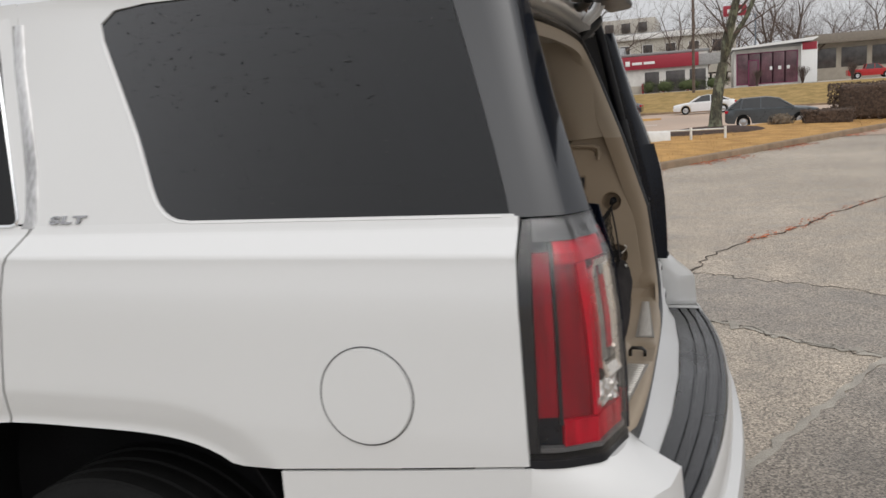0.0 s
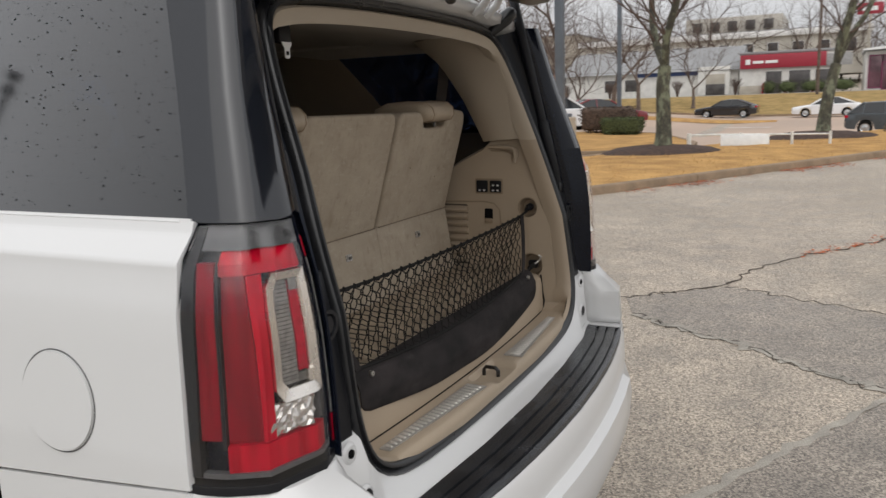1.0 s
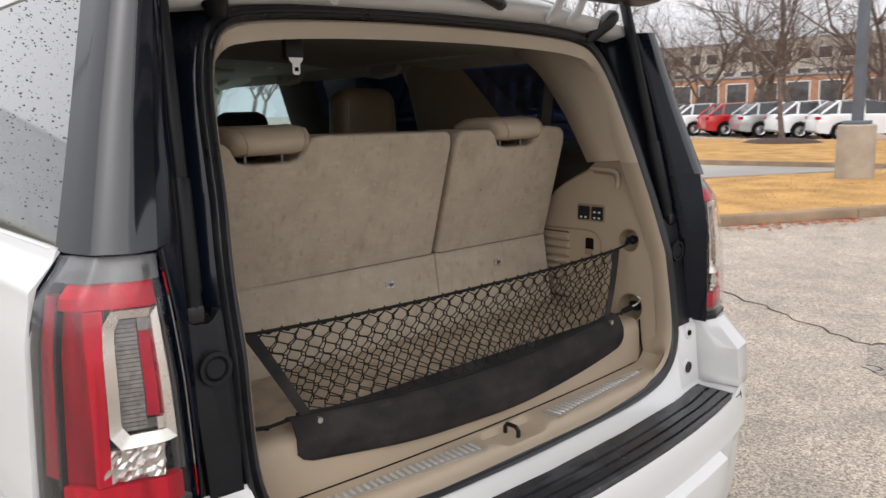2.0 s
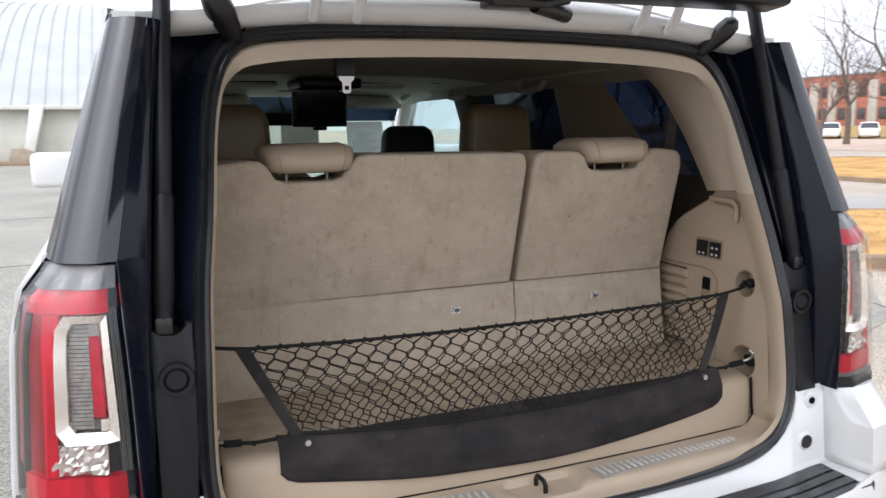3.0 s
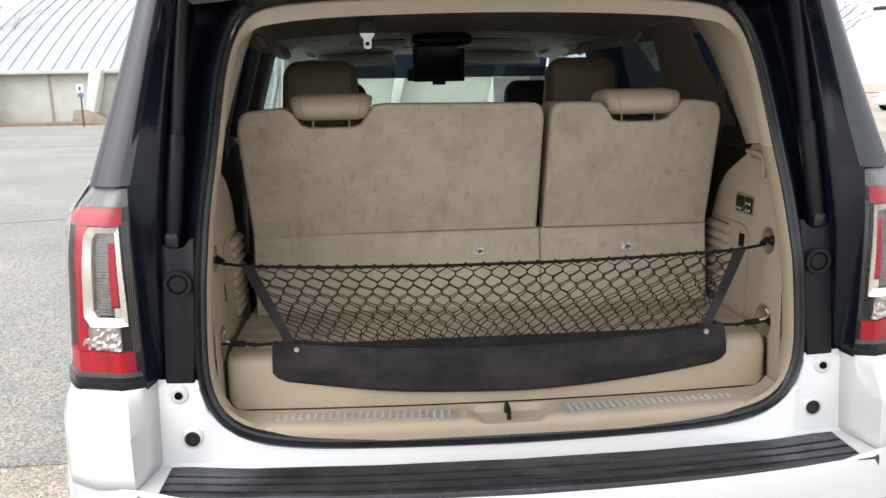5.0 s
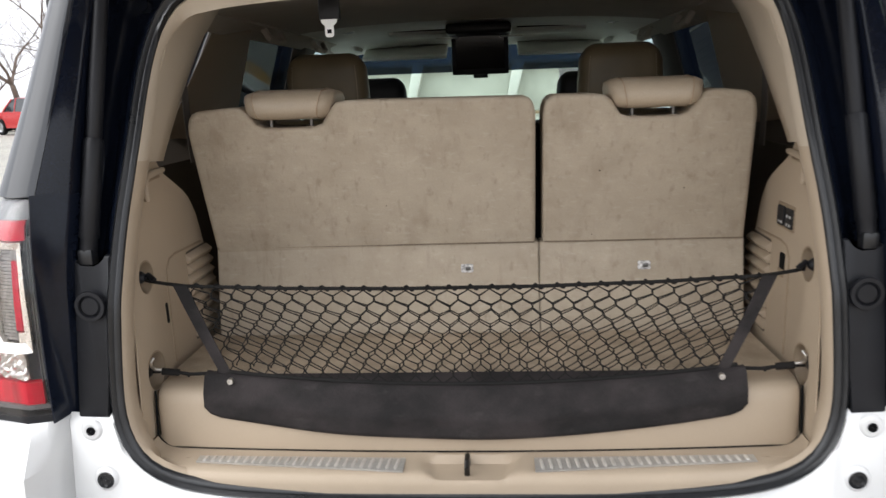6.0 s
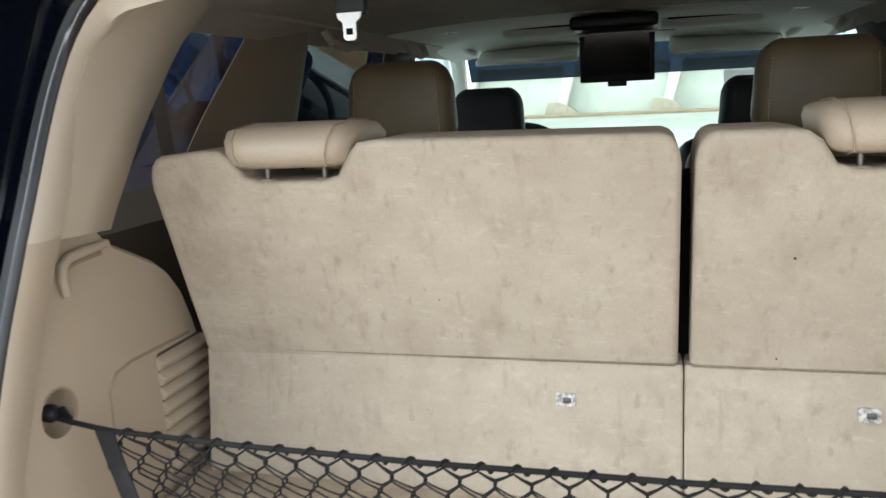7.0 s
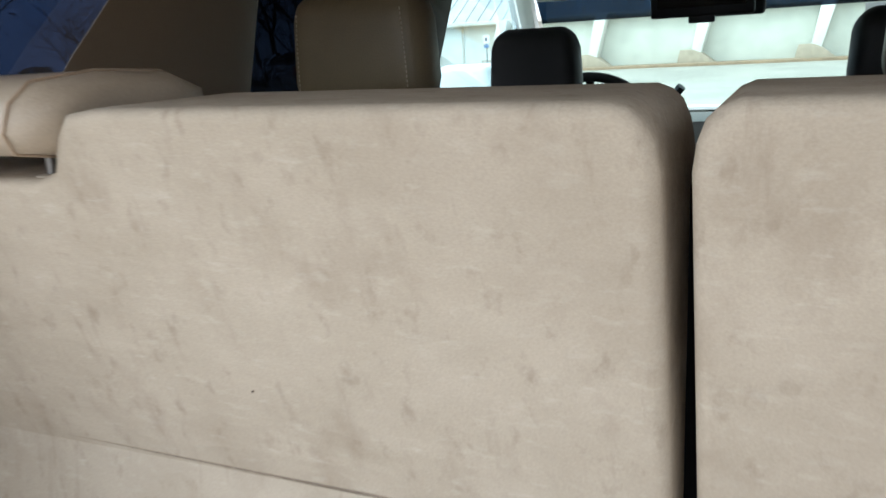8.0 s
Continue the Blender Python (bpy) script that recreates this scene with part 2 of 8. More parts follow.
# ---- mesh tools ----
def part(name, bm, material, parent=None, label="", smooth=40, solid=0.0, kind="", loc=None):
    me = bpy.data.meshes.new(name)
    bmesh.ops.recalc_face_normals(bm, faces=bm.faces)
    bm.to_mesh(me)
    bm.free()
    me.materials.append(material)
    if smooth:
        me.polygons.foreach_set("use_smooth", [True] * len(me.polygons))
        me.set_sharp_from_angle(angle=radians(smooth))
    ob = new(name, me)
    if solid:
        so = ob.modifiers.new("thickness", "SOLIDIFY")
        so.thickness, so.offset = solid, 0.0
        if smooth:
            es = ob.modifiers.new("edges", "EDGE_SPLIT")
            es.split_angle = radians(smooth)
    ob.parent = parent
    if loc:
        ob.location = loc
    return tagged(ob, label, kind=kind)


def thing(name, label, category, loc=(0, 0, 0), group="", rz=0.0):
    e = new(name)
    e.empty_display_size = 0.2
    e.matrix_world = pose(*loc, 0, 0, rz)
    return tagged(e, label, category, group)


def grid(bm, fn, us, vs, closed_u=False):
    rows = [[bm.verts.new(fn(u, v)) for v in vs] for u in us]
    n = len(us)
    for i in range(n if closed_u else n - 1):
        a, b = rows[i], rows[(i + 1) % n]
        for j in range(len(vs) - 1):
            bm.faces.new((a[j], b[j], b[j + 1], a[j + 1]))
    return rows


def steps(a, b, n):
    return [a + (b - a) * i / n for i in range(n + 1)]


def box(bm, x0, x1, y0, y1, z0, z1, bevel=0.0, seg=2, m=None):
    vs = [bm.verts.new((x, y, z)) for x in (x0, x1) for y in (y0, y1) for z in (z0, z1)]
    if m is not None:
        for v in vs:
            v.co = m @ v.co
    fs = [bm.faces.new([vs[i] for i in q]) for q in ((0, 1, 3, 2), (4, 6, 7, 5), (0, 4, 5, 1), (2, 3, 7, 6), (0, 2, 6, 4), (1, 5, 7, 3))]
    if bevel:
        es = list({e for f in fs for e in f.edges})
        bmesh.ops.bevel(bm, geom=es, offset=bevel, segments=seg, profile=0.5, affect="EDGES")


def tube(bm, pts, r, n=8, closed=False, caps=True, flat=1.0):
    """A tube along points; r is a radius or one per point."""
    pts = [Vector(p) for p in pts]
    k = len(pts)
    rs = r if isinstance(r, (list, tuple)) else [r] * k
    rings, ref = [], None
    for i, p in enumerate(pts):
        a = pts[i - 1] if (i > 0 or closed) else p
        b = pts[(i + 1) % k] if (i < k - 1 or closed) else p
        d = (b - a).normalized()
        if ref is None:
            ref = d.cross(Vector((0, 0, 1)) if abs(d.z) < 0.9 else Vector((1, 0, 0))).normalized()
        ref = (ref - d * ref.dot(d)).normalized()
        other = d.cross(ref)
        rings.append([bm.verts.new(p + rs[i] * (math.cos(2 * math.pi * j / n) * ref + flat * math.sin(2 * math.pi * j / n) * other)) for j in range(n)])
    for i in range(k if closed else k - 1):
        a, b = rings[i], rings[(i + 1) % k]
        for j in range(n):
            bm.faces.new((a[j], a[(j + 1) % n], b[(j + 1) % n], b[j]))
    if caps and not closed:
        bm.faces.new(rings[0][::-1])
        bm.faces.new(rings[-1])


def prism(bm, poly, d0, d1, put, bevel=0.0, seg=2):
    """A polygon (a, b) carried from depth d0 to d1; put(a, b, d) gives the place."""
    lo = [bm.verts.new(put(a, b, d0)) for a, b in poly]
    hi = [bm.verts.new(put(a, b, d1)) for a, b in poly]
    n = len(poly)
    fs = [bm.faces.new(lo[::-1]), bm.faces.new(hi)]
    fs += [bm.faces.new((lo[i], lo[(i + 1) % n], hi[(i + 1) % n], hi[i])) for i in range(n)]
    if bevel:
        bmesh.ops.bevel(bm, geom=list(fs[1].edges), offset=bevel, segments=seg, profile=0.5, affect="EDGES")


def lathe(bm, prof, centre, axis="x", n=32, a0=0.0):
    """A profile of (radius, along) turned about an axis through centre."""
    c = Vector(centre)

    def at(u, k):
        r, d = prof[k]
        a, b = r * math.cos(u), r * math.sin(u)
        return c + Vector({"x": (d, a, b), "y": (a, d, b), "z": (a, b, d)}[axis])

    grid(bm, lambda u, k: at(u, k), [a0 + 2 * math.pi * i / n for i in range(n)], range(len(prof)), closed_u=True)


def rounded(a0, a1, b0, b1, r, n=5):
    """A rectangle with rounded corners as a polygon."""
    out = []
    for ca, cb, s in ((a1 - r, b1 - r, 0), (a0 + r, b1 - r, 90), (a0 + r, b0 + r, 180), (a1 - r, b0 + r, 270)):
        out += [(ca + r * math.cos(radians(s + 90 * i / n)), cb + r * math.sin(radians(s + 90 * i / n))) for i in range(n + 1)]
    return out


def lerp(x, xs, ys):
    return float(np.interp(x, xs, ys))


def plane_fill(bm, outer, holes, put):
    """A region with holes, filled flat with triangles and then put in place."""
    es, made = [], []
    for loop in [outer, *holes]:
        vs = [bm.verts.new((a, b, 0)) for a, b in loop]
        made += vs
        es += [bm.edges.new((vs[i], vs[(i + 1) % len(vs)])) for i in range(len(vs))]
    bmesh.ops.triangle_fill(bm, use_beauty=True, use_dissolve=False, edges=es, normal=(0, 0, 1))
    for v in made:
        v.co = put(v.co.x, v.co.y)

# ---- the ground ----
def smooth01(t):
    t = min(1.0, max(0.0, t))
    return t * t * (3 - 2 * t)


def ground_z(x, y):
    """Level lot; the road lies a little lower, and beyond it a bank climbs to the shops."""
    side = smooth01((x + 16) / 11)
    base = side * (-0.85 * smooth01((y - 26.5) / 14) + 0.3 * smooth01((y - 48) / 16))
    k = smooth01((x + 110) / 30)
    bank = k * smooth01((y - 69) / 13)
    return base * (1 - bank) + 1.15 * bank + 7.0 * k * smooth01((y - 125) / 150)


ASPHALT = asphalt("worn_damp_asphalt", (0.335, 0.285, 0.228), 0.62, 0.2)
bm = bmesh.new()
gx = [-900, -400, -200, -120, -90, -75, -65, -55, *steps(-45, 45, 36), 60, 90, 150, 400, 900]
gy = [-900, -300, -100, -50, -20, 0, 10, 20, *steps(24, 90, 33), 105, 125, 150, 180, 215, 250, 280, 400, 900]
grid(bm, lambda x, y: Vector((x, y, ground_z(x, y))), gx, gy)
tagged(part("ground", bm, ASPHALT, smooth=60), "grey worn asphalt car park, damp from rain", "ground", kind="structure")

# ---- car park markings of wear: patches and cracks ----
PATCH = asphalt("dark_damp_asphalt_patch", (0.235, 0.203, 0.168), 0.5, 0.2)
CRACK = mat("crack_filled_with_soil", (0.055, 0.042, 0.032), 0.9, vary=0.4, scale=5)
GRAVEL = mat("bared_aggregate", (0.30, 0.275, 0.235), 0.8, vary=0.3, scale=3, fine=140, bump=0.6)
LEAF = mat("fallen_leaf_litter", (0.36, 0.095, 0.035), 0.9, vary=0.35, scale=3, fine=60, island=0.35)
GRASS = mat("dormant_tan_grass", (0.50, 0.300, 0.115), 0.95, vary=0.3, scale=1.6, fine=60, bump=0.8, spec=0.1, colour2=(0.33, 0.190, 0.075))
KERB = mat("weathered_concrete_kerb", (0.235, 0.165, 0.105), 0.85, vary=0.2, scale=2.5, fine=80, bump=0.3)
CONCRETE = mat("grey_concrete", (0.34, 0.285, 0.22), 0.85, vary=0.12, scale=3, fine=90, bump=0.2)
BANKGRASS = mat("dull_green_tan_grass", (0.36, 0.245, 0.105), 0.95, vary=0.3, scale=1.2, fine=50, bump=0.8, spec=0.1, colour2=(0.23, 0.165, 0.065))
ROADMAT = mat("pale_tan_road", (0.40, 0.290, 0.215), 0.6, vary=0.1, scale=0.15, fine=40, bump=0.2)
LINE = mat("white_road_paint", (0.75, 0.74, 0.70), 0.7, vary=0.15, scale=4)
MULCH = mat("dark_brown_mulch", (0.050, 0.027, 0.018), 0.95, vary=0.5, scale=12, fine=60, bump=1.0)


def sheet(name, poly, z, material, label, category, kind="structure"):
    bm = bmesh.new()
    plane_fill(bm, poly, [], lambda a, b: Vector((a, b, z)))
    return tagged(part(name, bm, material, smooth=0, solid=0.004), label, category, kind=kind)


def jagged(pts, seed, amp=0.05, n=7):
    r = random.Random(seed)
    out = []
    for (a, b), (c, d) in zip(pts, pts[1:]):
        L = math.hypot(c - a, d - b)
        for i in range(n):
            k = i / n
            e = amp * (1 if i else 0.3)
            out.append((a + (c - a) * k + r.uniform(-e, e), b + (d - b) * k + r.uniform(-e, e)))
    return out + [pts[-1]]


def crack(pts, width, seed, material, name="crack", label="soil-filled crack in the asphalt", amp=0.05):
    r = random.Random(seed)
    p = jagged(pts, seed, amp)
    bm = bmesh.new()
    prev = None
    for i, (x, y) in enumerate(p):
        a, b = p[max(0, i - 1)], p[min(len(p) - 1, i + 1)]
        t = Vector((b[0] - a[0], b[1] - a[1])).normalized()
        w = width * r.uniform(0.35, 1.3)
        row = [bm.verts.new((x - t.y * w, y + t.x * w, 0.0052)), bm.verts.new((x + t.y * w, y - t.x * w, 0.0052))]
        if prev:
            bm.faces.new((prev[0], prev[1], row[1], row[0]))
        prev = row
    tagged(part(name, bm, material, smooth=0, solid=0.002), label, "crack", kind="structure")


CR_A = [(-0.62, 4.14), (-0.45, 4.29), (-0.2, 4.5), (0.07, 4.85), (0.2, 5.45), (0.6, 6.23), (1.0, 6.78), (1.5, 7.75), (2.57, 9.58), (4.0, 12.5)]
CR_B = [(0.08, 4.75), (0.32, 4.66), (0.63, 4.47), (0.98, 4.3), (1.2, 4.2), (1.61, 3.9), (3.0, 3.2), (5.0, 2.4)]
CR_C = [(-0.45, 3.68), (-0.17, 3.46), (0.24, 3.24), (0.55, 3.0), (0.8, 2.8), (1.16, 2.6)]
CR_D = [(1.17, 2.55), (0.9, 2.06), (0.64, 1.57), (0.4, 1.1), (0.28, 0.86), (-0.1, 0.2), (-0.6, -1.2)]
sheet("asphalt_patch", jagged([(-0.60, 4.13), (-0.2, 4.48), (0.08, 4.74), (0.63, 4.46), (1.2, 4.19), (1.61, 3.89), (3.0, 3.2), (5.0, 2.4), (9.0, 0.5), (9.0, -7.0), (-1.5, -7.0), (-0.6, -1.2), (-0.1, 0.2), (0.28, 0.86), (0.64, 1.57), (1.17, 2.55), (0.8, 2.8), (0.24, 3.24), (-0.45, 3.68)], 3, 0.015), 0.002, PATCH, "darker damp asphalt patch in the car park", "patch")
# darker, greyer sheet laid over the ground ahead of the car
sheet("older_asphalt", [(-1.6, -1.25), (-5.4, -1.25), (-5.4, 1.25), (-1.6, 1.25), (-3.0, 5.0), (-14, 16), (-42.5, 16), (-42.5, -38), (-1.6, -38)], 0.0025, asphalt("greyer_asphalt_ahead", (0.235, 0.222, 0.190), 0.6, 0.2), "older greyer asphalt ahead of the car", "patch")
crack(CR_A, 0.011, 1, CRACK)
crack(CR_B, 0.005, 2, CRACK)
crack(CR_C, 0.005, 5, CRACK)
crack(CR_C, 0.03, 15, GRAVEL, "worn_joint", "pale worn joint in the asphalt")
crack(CR_D, 0.025, 6, GRAVEL, "worn_joint", "pale worn joint in the asphalt", 0.02)
crack([(-0.62, 4.14), (-1.06, 4.36), (-2.0, 4.9), (-3.5, 5.4)], 0.008, 18, CRACK)
crack([(-14, -6), (-15, -3), (-16.5, 2), (-17, 6)], 0.03, 8, CRACK)
crack([(-8, -9), (-8.6, -5), (-9.5, -1)], 0.02, 9, CRACK)
crack([(-24, -16), (-24.5, -8), (-25, 2), (-24, 12)], 0.04, 10, CRACK)
# leaf litter in the crack and along the kerb
bm = bmesh.new()
rr = random.Random(12)


def flake(x, y, z, r):
    a = rr.uniform(0, 6.3)
    vs = [bm.verts.new((x + r * math.cos(a + k) * f, y + r * math.sin(a + k) * f, z + rr.uniform(0, 0.012))) for k, f in ((0, 1), (1.3, 0.5), (2.9, 1), (4.5, 0.6))]
    bm.faces.new(vs)


for (a, b), (c, d) in zip(CR_A[5:], CR_A[6:]):
    for _ in range(60):
        k = rr.random()
        flake(a + (c - a) * k + rr.gauss(0, 0.05), b + (d - b) * k + rr.gauss(0, 0.05), 0.008, rr.uniform(0.01, 0.03))
K0, KD, KN = Vector((-3.9, 8.47)), Vector((0.49, 0.872)), Vector((-0.872, 0.49))


def verge_at(s_, o):
    """s: metres along the kerb; o: metres behind it."""
    bend = 0.0035 * max(0, s_ - 3) ** 2 * 0.25
    p = K0 + KD * s_ + KN * (o - bend)
    return p.x, p.y


for _ in range(4200):
    s_ = rr.uniform(-4, 20)
    if math.sin(s_ * 1.7) + 0.7 * math.sin(s_ * 4.1 + 1) + rr.gauss(0, 0.5) > 0.2:
        x, y = verge_at(s_, -abs(rr.gauss(0, 0.22)) - 0.06)
        flake(x, y, 0.006, rr.uniform(0.015, 0.045))
tagged(part("leaf_litter", bm, LEAF, smooth=0), "rust-brown leaf litter on the asphalt", "leaves", kind="stuff")


# ---- verges, kerbs and the road ----
def strip_poly(s0, s1, o0, o1, n=16):
    return [verge_at(s_, o0) for s_ in steps(s0, s1, n)] + [verge_at(s_, o1) for s_ in steps(s1, s0, n)]


def verge(name, s0, s1, o0, o1, label):
    bm = bmesh.new()
    r = random.Random(int(s0 * 10 + o0))

    def at(s_, k):
        x, y = verge_at(s_, o0 + (o1 - o0) * k)
        return Vector((x, y, 0.125 + 0.06 * math.sin(math.pi * k) + r.uniform(-0.012, 0.012)))

    grid(bm, at, steps(s0, s1, int((s1 - s0) * 2.2)), steps(0, 1, 12))
    return tagged(part(name, bm, GRASS, smooth=70), label, "grass", kind="structure")


def kerb(s0, s1, o, label):
    top = new("kerb")
    tagged(top, label, "kerb", kind="structure")
    L = 3.0
    n = int((s1 - s0) / L)
    for i in range(n):
        a, b = s0 + i * L + 0.006, s0 + (i + 1) * L - 0.006
        bm = bmesh.new()
        prof = [(-0.08, -0.02), (-0.07, 0.10), (-0.055, 0.128), (-0.03, 0.137), (0.09, 0.14), (0.10, -0.02)]
        rows = grid(bm, lambda s_, k: Vector((*verge_at(s_, o + prof[k][0]), prof[k][1])), steps(a, b, 4), range(len(prof)))
        bm.faces.new(rows[0])
        bm.faces.new(rows[-1])
        part("kerb_stone", bm, KERB, top, smooth=40)


verge("verge_near", -10, 21.5, 0.09, 5.0, "strip of dormant tan grass behind the kerb")
kerb(-10, 21.5, 0.0, "weathered tan concrete kerb of the car park")
kerb(-10, 10.0, 5.1, "weathered concrete kerb along the service lane")
# second verge, a broad tongue of grass with its own kerb
TONGUE = [(-24, 17.6), (-16, 18.0), (-9, 18.45), (-5.2, 18.95), (-3.6, 19.7), (-2.9, 20.9), (-3.1, 23.0), (-4.2, 26.0), (-5.6, 29.0), (-7.8, 30.7), (-10.5, 31.0), (-14, 30.6), (-24, 29.6)]
mid = Vector((-12.5, 24.4))


def tongue(i, k, grow=0.0):
    p = Vector(TONGUE[i % len(TONGUE)])
    q = mid + (p - mid) * k
    return q + (p - mid).normalized() * grow


bm = bmesh.new()
rt = random.Random(15)
grid(bm, lambda i, k: Vector((*tongue(i, k), 0.125 + 0.10 * (1 - k * k) + rt.uniform(-0.012, 0.012) * (k > 0.01))), range(len(TONGUE)), [0.0001, 0.2, 0.4, 0.6, 0.75, 0.88, 1.0], closed_u=True)
tagged(part("verge_middle", bm, GRASS, smooth=70), "second verge of dormant tan grass beyond the service lane", "grass", kind="structure")
bm = bmesh.new()
grid(bm, lambda i, k: Vector((*tongue(i, 1.0, (0.0, 0.10, 0.14, 0.16)[k]), (0.13, 0.138, 0.12, -0.03)[k])), range(len(TONGUE)), range(4), closed_u=True)
tagged(part("kerb", bm, KERB, smooth=40), "weathered concrete kerb of the second verge", "kerb", kind="structure")
sheet("service_lane", strip_poly(-10, 12, 5.2, 9.0), 0.006, mat("grey_service_lane", (0.27, 0.255, 0.235), 0.6, vary=0.12, scale=0.6, fine=70, bump=0.3), "grey service lane between the verges", "lane")
bm = bmesh.new()
grid(bm, lambda x, y: Vector((x, y, ground_z(x, y) + 0.012)), [-300, -80, -40, *steps(-30, 40, 35), 60, 100, 300], steps(39, 68, 15))
tagged(part("road", bm, ROADMAT, smooth=60), "wide pale tan road", "road", kind="structure")
bm = bmesh.new()
grid(bm, lambda k, y: Vector((lerp(k, [0, 1], [lerp(y, [21.5, 27, 39], [-6.5, -9.5, -16]), 60]), y, ground_z(lerp(k, [0, 1], [lerp(y, [21.5, 27, 39], [-6.5, -9.5, -16]), 60]), y) + 0.010)), steps(0, 1, 40), steps(21.5, 39, 12))
tagged(part("road_apron", bm, ROADMAT, smooth=60), "pale tan road apron", "road", kind="structure")
for y, a, b, w, dash in ((46.5, -60, 90, 0.12, 3.0), (53, -60, 90, 0.12, 3.0), (40.2, -12, 60, 0.14, 99), (35.0, -8, 40, 0.14, 99)):
    bm = bmesh.new()
    x = a
    while x < b:
        e = min(x + min(dash, 3.0), b)
        grid(bm, lambda u, v: Vector((u, v, ground_z(u, v) + 0.020)), [x, e], [y - w, y + w])
        x += 9.0 if dash < 9 else 3.0
    tagged(part("lane_line", bm, LINE, smooth=0), "white painted lane line", "road marking", kind="structure")
bm = bmesh.new()
grid(bm, lambda u, k: Vector((-30 + 27 * u, 58.5 + (2.0, 1.6, -1.6, -2.0)[k] * min(1, (1 - u) * 8 + 0.05), ground_z(-30 + 27 * u, 58.5) + (0.0, 0.12, 0.12, 0.0)[k])), steps(0, 1, 20), range(4))
tagged(part("median", bm, GRASS), "low grassed road median", "median", kind="structure")
# bank beyond the road
bm = bmesh.new()
r0 = random.Random(5)
grid(bm, lambda x, y: Vector((x, y, ground_z(x, y) + 0.05 + r0.uniform(-0.02, 0.03))), steps(-78, 80, 60), [68.4, 68.8, *steps(70, 83, 10), 84])
tagged(part("grass_bank", bm, BANKGRASS, smooth=70), "tan grass bank beyond the road", "grass", kind="structure")
bm = bmesh.new()
grid(bm, lambda x, k: Vector((x, (68.0, 68.02, 68.3, 68.32)[k], ground_z(x, 68.1) + (-0.05, 0.17, 0.17, -0.05)[k])), steps(-120, 120, 60), range(4))
tagged(part("far_kerb", bm, KERB), "long concrete kerb beyond the road", "kerb", kind="structure")
bm = bmesh.new()
grid(bm, lambda x, y: Vector((x, y, ground_z(x, y) + 0.02)), steps(-78, 80, 20), [84, 88, 96, 106])
tagged(part("forecourt", bm, mat("grey_forecourt", (0.34, 0.33, 0.31), 0.7, vary=0.1, scale=0.4, fine=30)), "grey forecourt of the shops", "pavement", kind="structure")


def far(x, y):
    """Shops and shrubs are laid out on a nearer plan and stand a third farther off."""
    return 0.5 + (x - 0.5) * 1.36, -2.0 + (y + 2.0) * 1.36


# grass blades along the near verge
bm = bmesh.new()
rr = random.Random(21)
for _ in range(9000):
    s_, k = rr.uniform(-6, 20), rr.random()
    x, y = verge_at(s_, 0.10 + 4.8 * k)
    z = 0.125 + 0.06 * math.sin(math.pi * k) - 0.01
    h, a = rr.uniform(0.02, 0.055), rr.uniform(0, 6.3)
    dx, dy = math.cos(a), math.sin(a)
    bm.faces.new([bm.verts.new(p) for p in ((x - dy * 0.006, y + dx * 0.006, z), (x + dy * 0.006, y - dx * 0.006, z), (x + dx * h * 0.8, y + dy * h * 0.8, z + h))])
tagged(part("grass_blades", bm, mat("dry_grass_blade", (0.50, 0.31, 0.12), 0.9, vary=0.2, island=0.35), smooth=0), "dry tan grass blades on the verge", "grass", kind="stuff")

# ---- trees ----
BARK = mat("mossy_grey_bark", (0.088, 0.082, 0.055), 0.95, vary=0.45, scale=7, fine=45, bump=1.0, stretch=(1, 1, 0.35), colour2=(0.045, 0.042, 0.032))
BARK_GREY = mat("grey_brown_bark", (0.12, 0.090, 0.073), 0.95, vary=0.3, scale=5, fine=40, bump=0.7)
TWIG = mat("brown_twigs", (0.090, 0.061, 0.048), 0.95, vary=0.2)
soil(BARK, (0.19, 0.205, 0.135), 5, (0.50, 0.60), 0.75, (1, 1, 0.6))
soil(BARK, (0.028, 0.026, 0.022), 11, (0.55, 0.64), 0.8, (1, 1, 0.3))
EVERGREEN = mat("dark_pine_needles", (0.035, 0.05, 0.025), 0.9, vary=0.4, scale=8, island=0.4)
BUSH = mat("clipped_brown_bush", (0.075, 0.050, 0.036), 0.95, vary=0.4, scale=14, island=0.45)
BUSH_GREEN = mat("clipped_green_bush", (0.050, 0.062, 0.022), 0.95, vary=0.4, scale=14, island=0.45)


